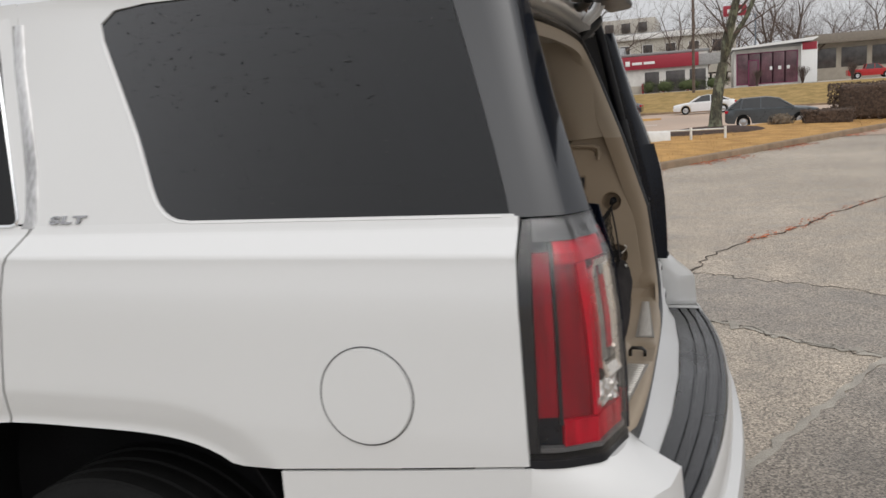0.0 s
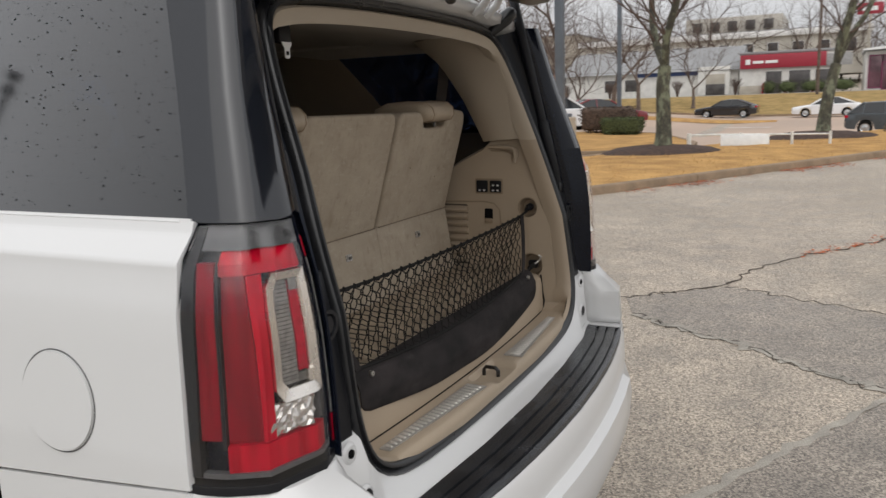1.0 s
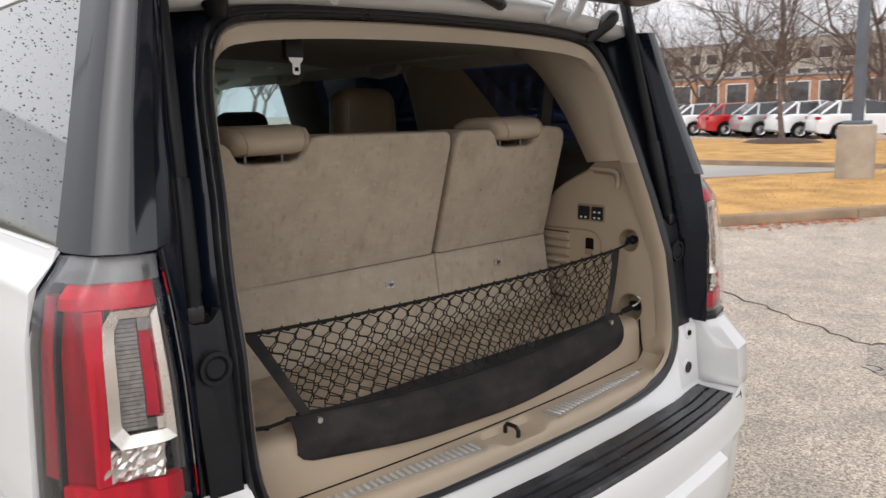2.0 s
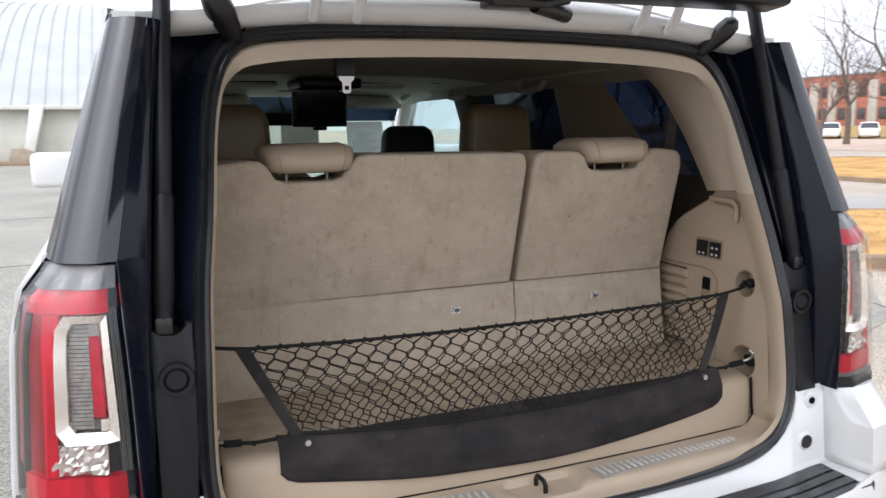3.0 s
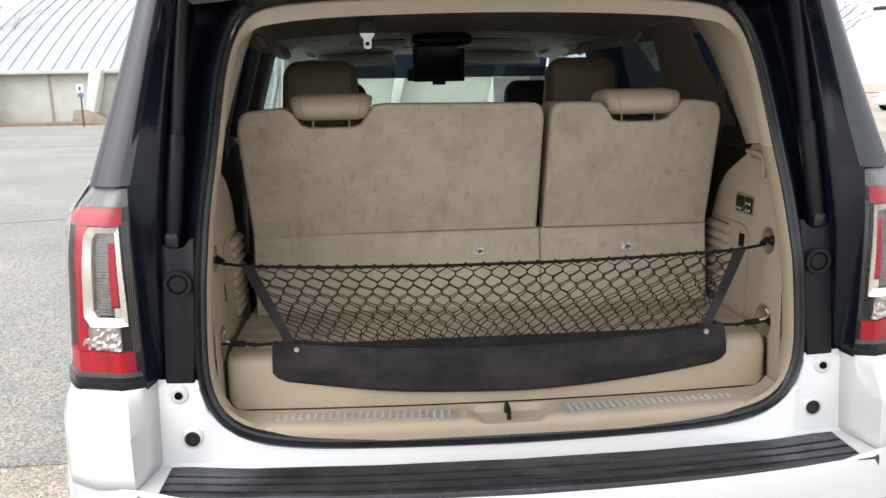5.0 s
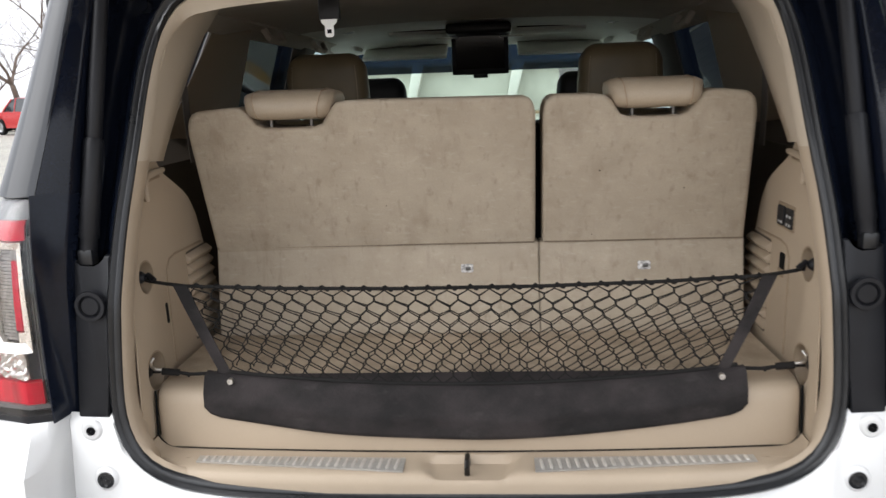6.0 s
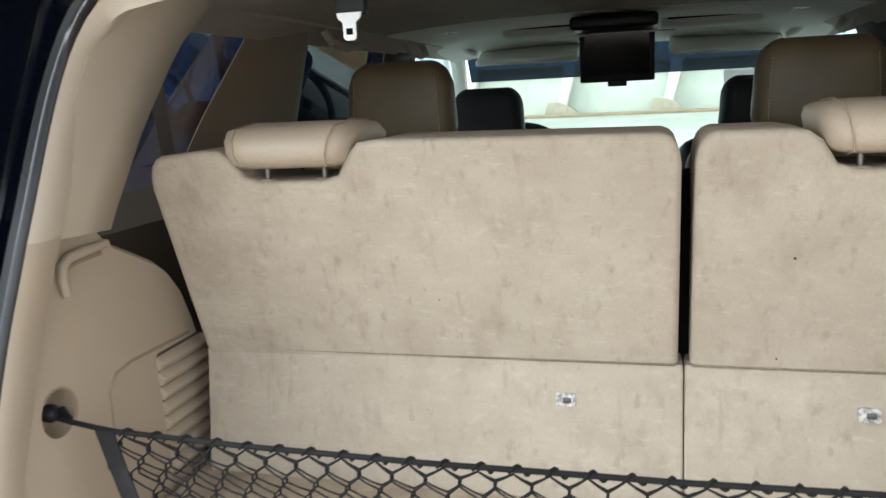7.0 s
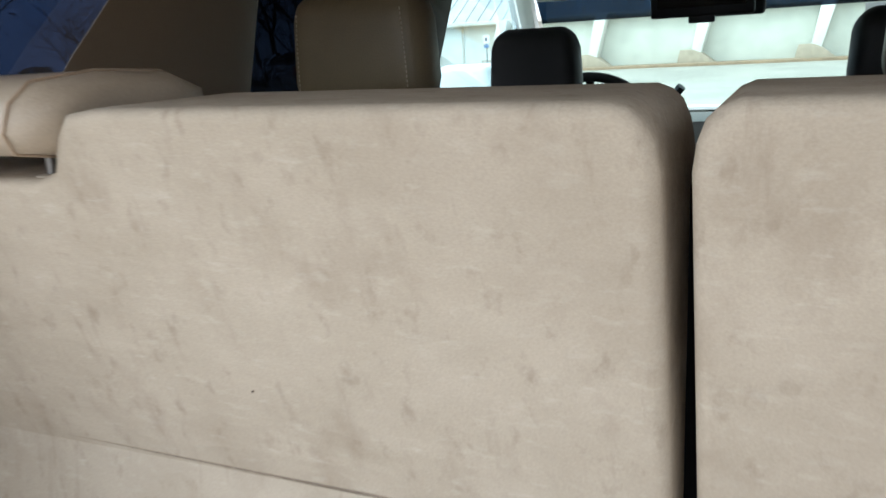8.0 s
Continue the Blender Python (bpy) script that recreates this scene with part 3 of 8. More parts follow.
def bare_tree(label, loc, height, trunk_r, seed, fork=0.3, levels=6, limbs=3, lean=0.0, group="", bark=BARK, spread=0.62, shoots=2):
    r = random.Random(seed)
    tree = thing("tree", label, "tree", loc, group)
    bt, bw = bmesh.new(), bmesh.new()

    def grow(p, d, length, rad, level):
        pts, rs = [p], [rad]
        q, dd = p.copy(), d.copy()
        n = 4 if level < 2 else 3
        for i in range(n):
            dd = (dd + Vector((r.gauss(0, 0.14), r.gauss(0, 0.14), 0.06 if level else 0.0)) * (1.0 if level else 0.5)).normalized()
            q = q + dd * (length / n)
            pts.append(q.copy())
            rs.append(rad * (1 - (0.30 if level else 0.22) * (i + 1) / n))
        if level == 0:
            pts.insert(0, p - Vector((0, 0, 0.1)))
            rs.insert(0, rad * 1.5)
            rs[1] = rad * 1.22
        tube(bt if level < 3 else bw, pts, rs, (10, 8, 6, 5, 4, 3, 3)[level], caps=False)
        if level >= levels - 1:
            return
        kids = limbs if level == 0 else (3 if r.random() < 0.55 else 2)
        a0 = r.uniform(0, 6.28)
        for k in range(kids):
            a = a0 + 6.283 * k / kids + r.uniform(-0.5, 0.5)
            side = dd.orthogonal().normalized()
            side.rotate(Matrix.Rotation(a, 3, dd))
            t = spread * r.uniform(0.6, 1.15)
            nd = (dd * math.cos(t) + side * math.sin(t)).normalized()
            if nd.z < 0.05:
                nd.z = 0.08
            start = pts[-1] if k < 2 or level == 0 else pts[-2]
            grow(start, nd.normalized(), length * r.uniform(0.62, 0.82) if level else height * r.uniform(0.24, 0.30), rs[-1] * r.uniform(0.56, 0.72), level + 1)
        if level > 0 and level < 4:
            for k in range(shoots):
                i = r.randrange(1, len(pts) - 1)
                side = dd.orthogonal().normalized()
                side.rotate(Matrix.Rotation(r.uniform(0, 6.28), 3, dd))
                grow(pts[i], (dd * 0.5 + side * 0.8 + Vector((0, 0, 0.15))).normalized(), length * 0.45, rs[i] * 0.32, max(level + 2, 3))

    grow(Vector((0, 0, 0)), Vector((lean, 0, 1)).normalized(), height * fork, trunk_r, 0)
    part("trunk", bt, bark, tree, "mossy trunk and limbs", smooth=60)
    part("branch_mass", bw, TWIG, tree, "bare winter branches", smooth=60, kind="stuff")
    return tree


def mulch_bed(x, y, r, z=0.15):
    bm = bmesh.new()
    q = random.Random(int(x * 100))
    c = bm.verts.new((0, 0, 0.17))
    prev, rows = None, []
    rings = [[bm.verts.new((rr_ * math.cos(a) * r, rr_ * math.sin(a) * r, h + q.uniform(-0.012, 0.02))) for a in steps(0, 2 * math.pi * 27 / 28, 27)] for rr_, h in ((0.25, 0.17), (0.5, 0.14), (0.75, 0.09), (1.0, -0.03))]
    for i in range(28):
        bm.faces.new((c, rings[0][i], rings[0][(i + 1) % 28]))
        for a, b in zip(rings, rings[1:]):
            bm.faces.new((a[i], b[i], b[(i + 1) % 28], a[(i + 1) % 28]))
    ob = part("mulch_bed", bm, MULCH, smooth=70, loc=(x, y, z))
    tagged(ob, "mound of dark brown mulch at a tree's foot", "mulch")


def leafy(bm, r, c, size, n, leaf, flat_top=None, shell=0.35):
    """Many small leaf clumps filling an ellipsoid unevenly."""
    for _ in range(n):
        while True:
            p = Vector((r.uniform(-1, 1), r.uniform(-1, 1), r.uniform(-1, 1)))
            if shell < p.length < 1.0 + 0.12 * math.sin(7 * p.x + 5 * p.y):
                break
        q = Vector(c) + Vector((p.x * size[0], p.y * size[1], p.z * size[2]))
        u = Vector((r.gauss(0, 1), r.gauss(0, 1), r.gauss(0, 1))).normalized()
        v = u.orthogonal().normalized()
        k = leaf * r.uniform(0.6, 1.3)
        bm.faces.new([bm.verts.new(q + w) for w in (-u * k, -v * k * 0.5, u * k, v * k * 0.5)])


def boxy(bm, r, c, size, n, leaf):
    """A clipped hedge: leaves on and just under a rounded block's surface."""
    for _ in range(n):
        p = Vector((r.uniform(-1, 1), r.uniform(-1, 1), r.uniform(-1, 1)))
        m_ = max(abs(p.x), abs(p.y), abs(p.z))
        p = p / m_ * r.uniform(0.88, 1.03)
        q = Vector(c) + Vector((p.x * size[0] * (0.80 + 0.20 * min(1, (p.z + 1.0))), p.y * size[1], p.z * size[2]))
        u = Vector((r.gauss(0, 1), r.gauss(0, 1), r.gauss(0, 1))).normalized()
        v = u.orthogonal().normalized()
        k = leaf * r.uniform(0.6, 1.3)
        bm.faces.new([bm.verts.new(q + w) for w in (-u * k, -v * k * 0.55, u * k, v * k * 0.55)])


def hedge(label, loc, size, material, seed, n=1500, leaf=0.05, rz=0.0, shape="box", category="hedge"):
    top = thing("hedge", label, category, loc, rz=rz)
    r = random.Random(seed)
    bm = bmesh.new()
    (boxy if shape == "box" else leafy)(bm, r, (0, 0, size[2]), size, n, leaf)
    part("foliage", bm, material, top, smooth=0)
    bm = bmesh.new()
    if shape == "round":
        bmesh.ops.create_icosphere(bm, subdivisions=2, radius=1.0, matrix=Matrix.Translation((0, 0, size[2])) @ Matrix.Diagonal((size[0] * 0.7, size[1] * 0.7, size[2] * 0.75, 1)))
    else:
        box(bm, -size[0] * 0.93, size[0] * 0.93, -size[1] * 0.92, size[1] * 0.92, size[2] * 0.25, size[2] * 1.93, min(size) * 0.25, 3)
    for k in range(3):
        tube(bm, [(size[0] * (k - 1) * 0.5, 0, -0.05), (size[0] * (k - 1) * 0.5, 0, size[2])], 0.03, 5)
    part("core", bm, material, top, smooth=60)
    return top


bare_tree("bare mossy tree with a forked trunk on a mulch mound", (-3.05, 18.2, 0.15), 11.5, 0.20, 3, fork=0.185, limbs=2, levels=7, spread=0.50, shoots=5)
mulch_bed(-3.05, 18.2, 1.55)
bare_tree("bare mossy tree branching low on a mulch mound", (0.45, 24.2, 0.15), 12.5, 0.20, 8, fork=0.175, limbs=3, levels=7, spread=0.46, shoots=4)
mulch_bed(0.45, 24.2, 1.7)
bare_tree("bare slender tree at the far end of the verge", (-11.3, 26.4, 0.2), 9.5, 0.10, 12, fork=0.24, bark=BARK_GREY, levels=7, shoots=5)
mulch_bed(-11.3, 26.4, 1.45, 0.20)
# far bare trees
src = [bare_tree("distant bare winter tree", (-15.5, 71.0, 0.1), 12, 0.2, 31, fork=0.2, levels=7, shoots=4, spread=0.68, group="distant trees", bark=BARK_GREY),
       bare_tree("distant bare winter tree", (-11.0, 73.0, 0.3), 10, 0.15, 32, fork=0.16, levels=7, shoots=4, spread=0.68, group="distant trees", bark=BARK_GREY),
       bare_tree("distant bare winter tree", (-23.5, 71, 0.1), 13, 0.22, 33, fork=0.22, levels=7, shoots=4, spread=0.68, group="distant trees", bark=BARK_GREY)]
rr = random.Random(77)
spots = [(-13.5, 43), (-17, 45.5), (-20.5, 42.5), (-24, 44), (-27.5, 41), (-31, 43), (-35, 39.5), (-38, 42), (-42, 38), (-46, 41), (-15, 50), (-22, 51), (-29, 49), (-36, 48), (-24, 52), (-30, 50), (-36, 54), (-42, 50), (-48, 53), (-21, 56), (-33, 58), (-40, 60), (-54, 56), (-60, 48), (-66, 52), (-14.5, 58), (-27, 60)]
spots += [(x, 128 + 14 * ((x * 7) % 3)) for x in range(-20, 60, 5)] + [(x, 140) for x in range(-90, -20, 9)]
spots += [(x, 166 + 9 * ((x * 5) % 4)) for x in range(-2, 66, 3)]
spots += [(-48 - 3 * k, -26 - 4.2 * k) for k in range(7)] + [(-42 - 2 * k, -37 - 5 * k) for k in range(2, 4)]
spots += [(-80, 38), (-84, 46), (-76, 62), (-88, 30), (-92, 52)]
spots += [(x, -58 - 6 * (x % 3)) for x in range(-70, 30, 9)]
spots = [(x, y) for x, y in spots if not (133 < math.degrees(math.atan2(y, x - 1.5)) < 147 and math.hypot(x, y) < 75)]
for i, (x, y) in enumerate(spots):
    k = rr.uniform(0.8, 1.35) * (1.35 if y > 100 else 1.0)
    copy_thing(src[i % 3], pose(x, y, ground_z(x, y) - 0.05, 0, 0, rr.uniform(0, 360)) @ Matrix.Diagonal((k, k, k, 1)))
# shrubs
hedge("brown clipped flat-topped bush", (-7.25, 29.0, 0.15), (0.98, 0.75, 0.50), BUSH, 1, 1800, 0.045)
hedge("low dark green clipped bush", (-6.35, 27.6, 0.15), (0.72, 0.6, 0.31), BUSH_GREEN, 2, 1400, 0.045)
hedge("tall dark brown clipped hedge at the lot's edge", (7.6, 27.4, 0.0), (3.4, 0.9, 0.68), BUSH, 3, 5200, 0.05, rz=-8)
hedge("low dark clipped hedge", (3.9, 26.1, 0.05), (0.75, 0.5, 0.28), BUSH, 4, 1300, 0.04)
hedge("thin grey-brown twiggy bush on the verge", (2.55, 26.4, 0.05), (0.42, 0.4, 0.24), mat("grey_brown_twiggy_bush", (0.16, 0.125, 0.09), 0.95, vary=0.3, island=0.4), 5, 900, 0.04, shape="round")
for x, w in ((-3.2, 0.9), (-1.2, 1.3), (1.0, 1.1), (-4.6, 0.6)):
    hx, hy = far(x, 70.5)
    hedge("dark green shrub by the shops", (hx, hy, ground_z(hx, hy)), (w * 1.36, 0.9, 0.75), BUSH_GREEN, int(x * 10) + 60, 700, 0.09, shape="round")


def twig_shrub(label, loc, height, spread, seed):
    """A bare vase-shaped shrub: many thin stems from one foot."""
    top = thing("shrub", label, "shrub", loc)
    r = random.Random(seed)
    bm = bmesh.new()
    for _ in range(46):
        a, lean = r.uniform(0, 6.28), r.uniform(0.05, 1.0)
        h = height * r.uniform(0.7, 1.05)
        p = Vector((0.06 * math.cos(a), 0.06 * math.sin(a), -0.05))
        m_ = Vector((spread * 0.35 * lean * math.cos(a), spread * 0.35 * lean * math.sin(a), h * 0.5))
        e = Vector((spread * lean * math.cos(a), spread * lean * math.sin(a), h))
        tube(bm, [p, m_, e], [0.022, 0.016, 0.008], 4, caps=False)
        for _k in range(3):
            b = r.uniform(0, 6.28)
            tube(bm, [m_.lerp(e, r.uniform(0.0, 0.7)), e + Vector((0.22 * math.cos(b), 0.22 * math.sin(b), r.uniform(-0.25, 0.1)))], [0.010, 0.006], 3, caps=False)
    part("stem_mass", bm, TWIG, top, "thin bare stems", smooth=60, kind="stuff")


for x in (-12.0, -7.2, 7.8, 4.3, 11.5, -18, -22):
    hx, hy = far(x, 70.2)
    twig_shrub("bare brown shrub on the forecourt", (hx, hy, ground_z(hx, hy)), 1.9, 0.8, int(x * 10) + 300)

# ---- lamp posts ----
POLE = mat("blue_grey_painted_steel", (0.105, 0.125, 0.15), 0.45, vary=0.12, scale=3)
POLE_DARK = mat("dark_bronze_steel", (0.03, 0.03, 0.032), 0.5, vary=0.15)


def lamp_post(label, loc, height, heads, pedestal=True, material=POLE, rz=0.0, w=0.085):
    p = thing("street_lamp", label, "street lamp", loc, rz=rz)
    z0 = 0.0
    if pedestal:
        bm = bmesh.new()
        lathe(bm, [(0.001, 1.03), (0.30, 1.03), (0.325, 1.01), (0.33, 0.98), (0.335, -0.1)], (0, 0, 0), "z", 36)
        part("pedestal", bm, CONCRETE, p, "round concrete pedestal")
        bm = bmesh.new()
        box(bm, -0.20, 0.20, -0.20, 0.20, 1.03, 1.10, 0.015)
        part("base_cover", bm, POLE, p)
        z0 = 1.08
    bm = bmesh.new()
    box(bm, -w, w, -w, w, z0, height, 0.012)
    part("pole", bm, material, p, smooth=30)
    for a in heads:
        d = Vector((math.cos(radians(a)), math.sin(radians(a)), 0))
        bm = bmesh.new()
        tube(bm, [Vector((0, 0, height - 0.15)), d * 0.5 + Vector((0, 0, height - 0.05))], 0.04, 8)
        part("arm", bm, material, p)
        bm = bmesh.new()
        box(bm, -0.34, 0.34, -0.22, 0.22, -0.09, 0.07, 0.05, 3, m=Matrix.Translation(d * 0.85 + Vector((0, 0, height - 0.03))) @ pose(0, 0, 0, 0, 0, a))
        part("lamp_head", bm, material, p, smooth=40)
    return p


lamp_post("blue-grey lamp post on a round concrete pedestal", (-4.46, 14.36, 0.14), 9.5, (0, 180))
lamp_post("twin-headed dark lamp post in the lot", (-26.4, -15.6, 0), 12.6, (30, 210), False, POLE_DARK)
lamp_post("twin-headed lamp post far across the lot", (-35.5, 24.9, 0), 5.15, (20, 200), False, POLE_DARK, w=0.06)
lamp_post("twin-headed lamp post far across the lot", (-34.5, 26.6, 0), 6.5, (20, 200), False, POLE_DARK, w=0.05)
lamp_post("tall plain lamp post far across the lot", (-57.9, 53.0, 0), 16, (0, 180), False, POLE)
lamp_post("grey pole behind the verge", (-7.65, 32.3, 0.0), 9.0, (90,), False, POLE)
lamp_post("far lamp post beside the lot", (-31.7, -31.3, 0), 4.6, (0, 180), False, POLE_DARK, w=0.06)
lamp_post("far lamp post by the shops", (6.1, 108, ground_z(6.1, 108)), 9.0, (180,), False, POLE)
pole = thing("utility_pole", "brown wooden utility pole on the bank", "pole", (-1.0, 79.5, 0.9))
bm = bmesh.new()
tube(bm, [(0, 0, -0.2), (0, 0, 9.5)], [0.16, 0.11], 10)
part("shaft", bm, BARK_GREY, pole)

# low white barrier between the trees
bar = thing("barrier", "low white pipe barrier with a white board", "barrier", (-1.9, 20.3, 0.0), rz=8)
WHITEPIPE = mat("chipped_white_paint", (0.66, 0.66, 0.63), 0.6, vary=0.15, scale=8)
for x in (-0.85, 0.45, 1.7, 2.6):
    bm = bmesh.new()
    tube(bm, [(x, 0, -0.05), (x, 0, 0.50)], 0.035 if x > -0.8 else 0.06, 10)
    part("post", bm, WHITEPIPE, bar)
for z in (0.10, 0.44):
    bm = bmesh.new()
    tube(bm, [(-0.9, 0, z + 0.02), (1.0, 0, z), (2.6, 0.1, z - 0.02)], 0.022, 8)
    part("rail", bm, WHITEPIPE, bar)
bm = bmesh.new()
box(bm, -0.05, 1.15, -0.06, -0.03, 0.02, 0.44, 0.008)
part("board", bm, mat("white_board", (0.74, 0.76, 0.76), 0.6, vary=0.05), bar, "white board")

# ---- parked and passing cars ----
CARGLASS = mat("dark_car_glass", (0.015, 0.017, 0.02), 0.08, vary=0.1)
CAR_WHITE = mat("white_car_paint", (0.74, 0.75, 0.76), 0.3, coat=0.5, vary=0.02)
CAR_BLACK = mat("black_car_paint", (0.012, 0.013, 0.016), 0.25, coat=0.5, vary=0.1)
CAR_GREY = mat("dark_slate_car_paint", (0.045, 0.055, 0.062), 0.3, coat=0.5, vary=0.1)
CAR_RED = mat("red_car_paint", (0.42, 0.012, 0.014), 0.3, coat=0.5, vary=0.05)
CAR_MAROON = mat("dark_red_car_paint", (0.16, 0.010, 0.016), 0.3, coat=0.5, vary=0.05)
CAR_SILVER = mat("silver_car_paint", (0.42, 0.43, 0.44), 0.3, metal=0.5, coat=0.5, vary=0.04)

CAR_SHAPES = {
    # length, width, stations of the body (x, low, belt), cabin (x, z) outline, wheel x
    "sedan": (4.75, 0.92, [(-2.37, 0.36, 0.60), (-2.30, 0.28, 0.72), (-1.6, 0.24, 0.84), (-0.9, 0.22, 0.93), (0.6, 0.22, 0.97), (1.5, 0.24, 1.00), (2.2, 0.28, 0.98), (2.36, 0.36, 0.86)],
              [(-1.05, 0.93), (-0.30, 1.36), (0.25, 1.44), (0.85, 1.42), (1.95, 1.00)], (-1.42, 1.38), 0.33),
    "suv": (4.7, 0.95, [(-2.35, 0.42, 0.72), (-2.28, 0.32, 0.90), (-1.8, 0.28, 1.00), (-1.1, 0.27, 1.06), (0.6, 0.27, 1.08), (1.6, 0.28, 1.10), (2.22, 0.32, 1.08), (2.34, 0.42, 0.95)],
            [(-1.12, 1.05), (-0.34, 1.55), (0.25, 1.65), (1.50, 1.61), (2.20, 1.09)], (-1.45, 1.40), 0.36),
    "pickup": (5.6, 0.98, [(-2.80, 0.50, 0.85), (-2.72, 0.42, 1.05), (-2.0, 0.38, 1.15), (-1.2, 0.36, 1.18), (0.75, 0.36, 1.16), (0.80, 0.36, 1.20), (2.6, 0.40, 1.20), (2.78, 0.48, 1.16)],
               [(-1.45, 1.16), (-0.75, 1.78), (-0.3, 1.86), (0.6, 1.84), (0.80, 1.18)], (-1.75, 1.65), 0.40),
}


def parked_car(shape, paint, label, loc, rz, group="", plate=True):
    """A car whose nose points to its own -x."""
    L, W, st, cab, wx, wr = CAR_SHAPES[shape]
    car = thing("car" if shape != "pickup" else "pickup_truck", label, "car" if shape != "pickup" else "truck", loc, group, rz)
    bm = bmesh.new()
    xs = sorted({s_[0] for s_ in st} | {w + k * wr for w in wx for k in (-1.22, -1.15, -0.9, -0.5, 0, 0.5, 0.9, 1.15, 1.22)})

    def sec(x, k):
        lo = lerp(x, [s_[0] for s_ in st], [s_[1] for s_ in st])
        be = lerp(x, [s_[0] for s_ in st], [s_[2] for s_ in st])
        for w in wx:
            d = abs(x - w)
            if d < 1.16 * wr:
                lo = max(lo, wr + math.sqrt((1.16 * wr) ** 2 - d * d))
        tip = 1 - 0.16 * max(0, abs(x) / (L / 2) - 0.72) ** 2 / 0.08
        m_ = (lo + be) / 2
        pts = [(0, lo), (W * tip * 0.94, lo), (W * tip, min(be - 0.05, max(lo + 0.04, m_))), (W * tip * 0.985, be - 0.04), (W * tip * 0.93, be), (0, be + 0.03)]
        return pts[k]

    for sg in (-1, 1):
        grid(bm, lambda x, k: Vector((x, sg * sec(x, k)[0], sec(x, k)[1])), xs, range(6))
    for e in (xs[0], xs[-1]):
        bm.faces.new([bm.verts.new((e, sg * sec(e, k)[0], sec(e, k)[1])) for sg, ks in ((1, range(6)), (-1, range(4, 0, -1))) for k in ks])
    bmesh.ops.remove_doubles(bm, verts=bm.verts, dist=0.001)
    part("body", bm, paint, car, smooth=45)
    # glasshouse and painted roof
    bm = bmesh.new()
    ins = lambda z: W * lerp(z, [cab[0][1], max(c[1] for c in cab)], [0.93, 0.74])
    for sg in (-1, 1):
        bm.faces.new([bm.verts.new((x, sg * ins(z), z)) for x, z in cab])
    for (x0, z0), (x1, z1) in zip(cab, cab[1:]):
        bm.faces.new([bm.verts.new(p) for p in ((x0, -ins(z0), z0), (x1, -ins(z1), z1), (x1, ins(z1), z1), (x0, ins(z0), z0))])
    bmesh.ops.remove_doubles(bm, verts=bm.verts, dist=0.001)
    part("glasshouse", bm, CARGLASS, car, smooth=0)
    bm = bmesh.new()
    c1, c2, c3 = cab[1], cab[2], cab[3]
    for sg in (-1, 1):
        for (a, b) in ((cab[0], cab[1]), (cab[3], cab[4])):
            tube(bm, [(a[0], sg * (ins(a[1]) + 0.005), a[1]), (b[0], sg * (ins(b[1]) + 0.005), b[1])], 0.045, 6)
        mx_ = (cab[0][0] + cab[4][0]) / 2
        tube(bm, [(mx_, sg * (ins(cab[0][1]) + 0.005), cab[0][1]), (mx_, sg * (ins(c2[1]) + 0.004), c2[1] - 0.02)], 0.035, 6)
        if shape == "suv":
            tube(bm, [(mx_ + 1.0, sg * (ins(cab[0][1]) + 0.005), cab[0][1]), (mx_ + 0.9, sg * (ins(c3[1]) + 0.004), c3[1] - 0.02)], 0.05, 6)
    rows = [[bm.verts.new((x, y * (ins(z) + 0.015), z + dz)) for y, dz in ((-1, -0.04), (-0.95, 0.0), (0, 0.03), (0.95, 0.0), (1, -0.04))] for x, z in (c1, c2, c3)]
    for a, b in zip(rows, rows[1:]):
        for i in range(4):
            bm.faces.new((a[i], b[i], b[i + 1], a[i + 1]))
    part("roof", bm, paint, car, smooth=40)
    for w in wx:
        for sg in (-1, 1):
            wh = new("wheel")
            wh.parent, wh.location = car, (w, 0, wr)
            bm = bmesh.new()
            lathe(bm, [(wr * 0.62, sg * (W - 0.02)), (wr * 0.95, sg * (W - 0.01)), (wr, sg * (W - 0.04)), (wr, sg * (W - 0.20)), (wr * 0.6, sg * (W - 0.22))], (0, 0, 0), "y", 22)
            part("tyre", bm, TYRE, wh)
            bm = bmesh.new()
            lathe(bm, [(wr * 0.64, sg * (W - 0.03)), (wr * 0.5, sg * (W - 0.06)), (0.02, sg * (W - 0.03))], (0, 0, 0), "y", 10)
            part("rim", bm, ALLOY, wh, smooth=20)
    for sg in (-1, 1):
        bm = bmesh.new()
        z = st[1][2] - 0.12
        box(bm, st[0][0] - 0.01, st[0][0] + 0.30, *sorted((sg * W * 0.52, sg * W * 0.86)), z - 0.07, z + 0.04, 0.02)
        part("headlight", bm, LAMP_CLEAR, car)
        bm = bmesh.new()
        z = st[-2][2] - 0.14
        box(bm, st[-1][0] - 0.20, st[-1][0] + 0.012, *sorted((sg * W * 0.60, sg * W * 0.90)), z - 0.07, z + 0.06, 0.02)
        part("taillight", bm, RED, car)
    return car


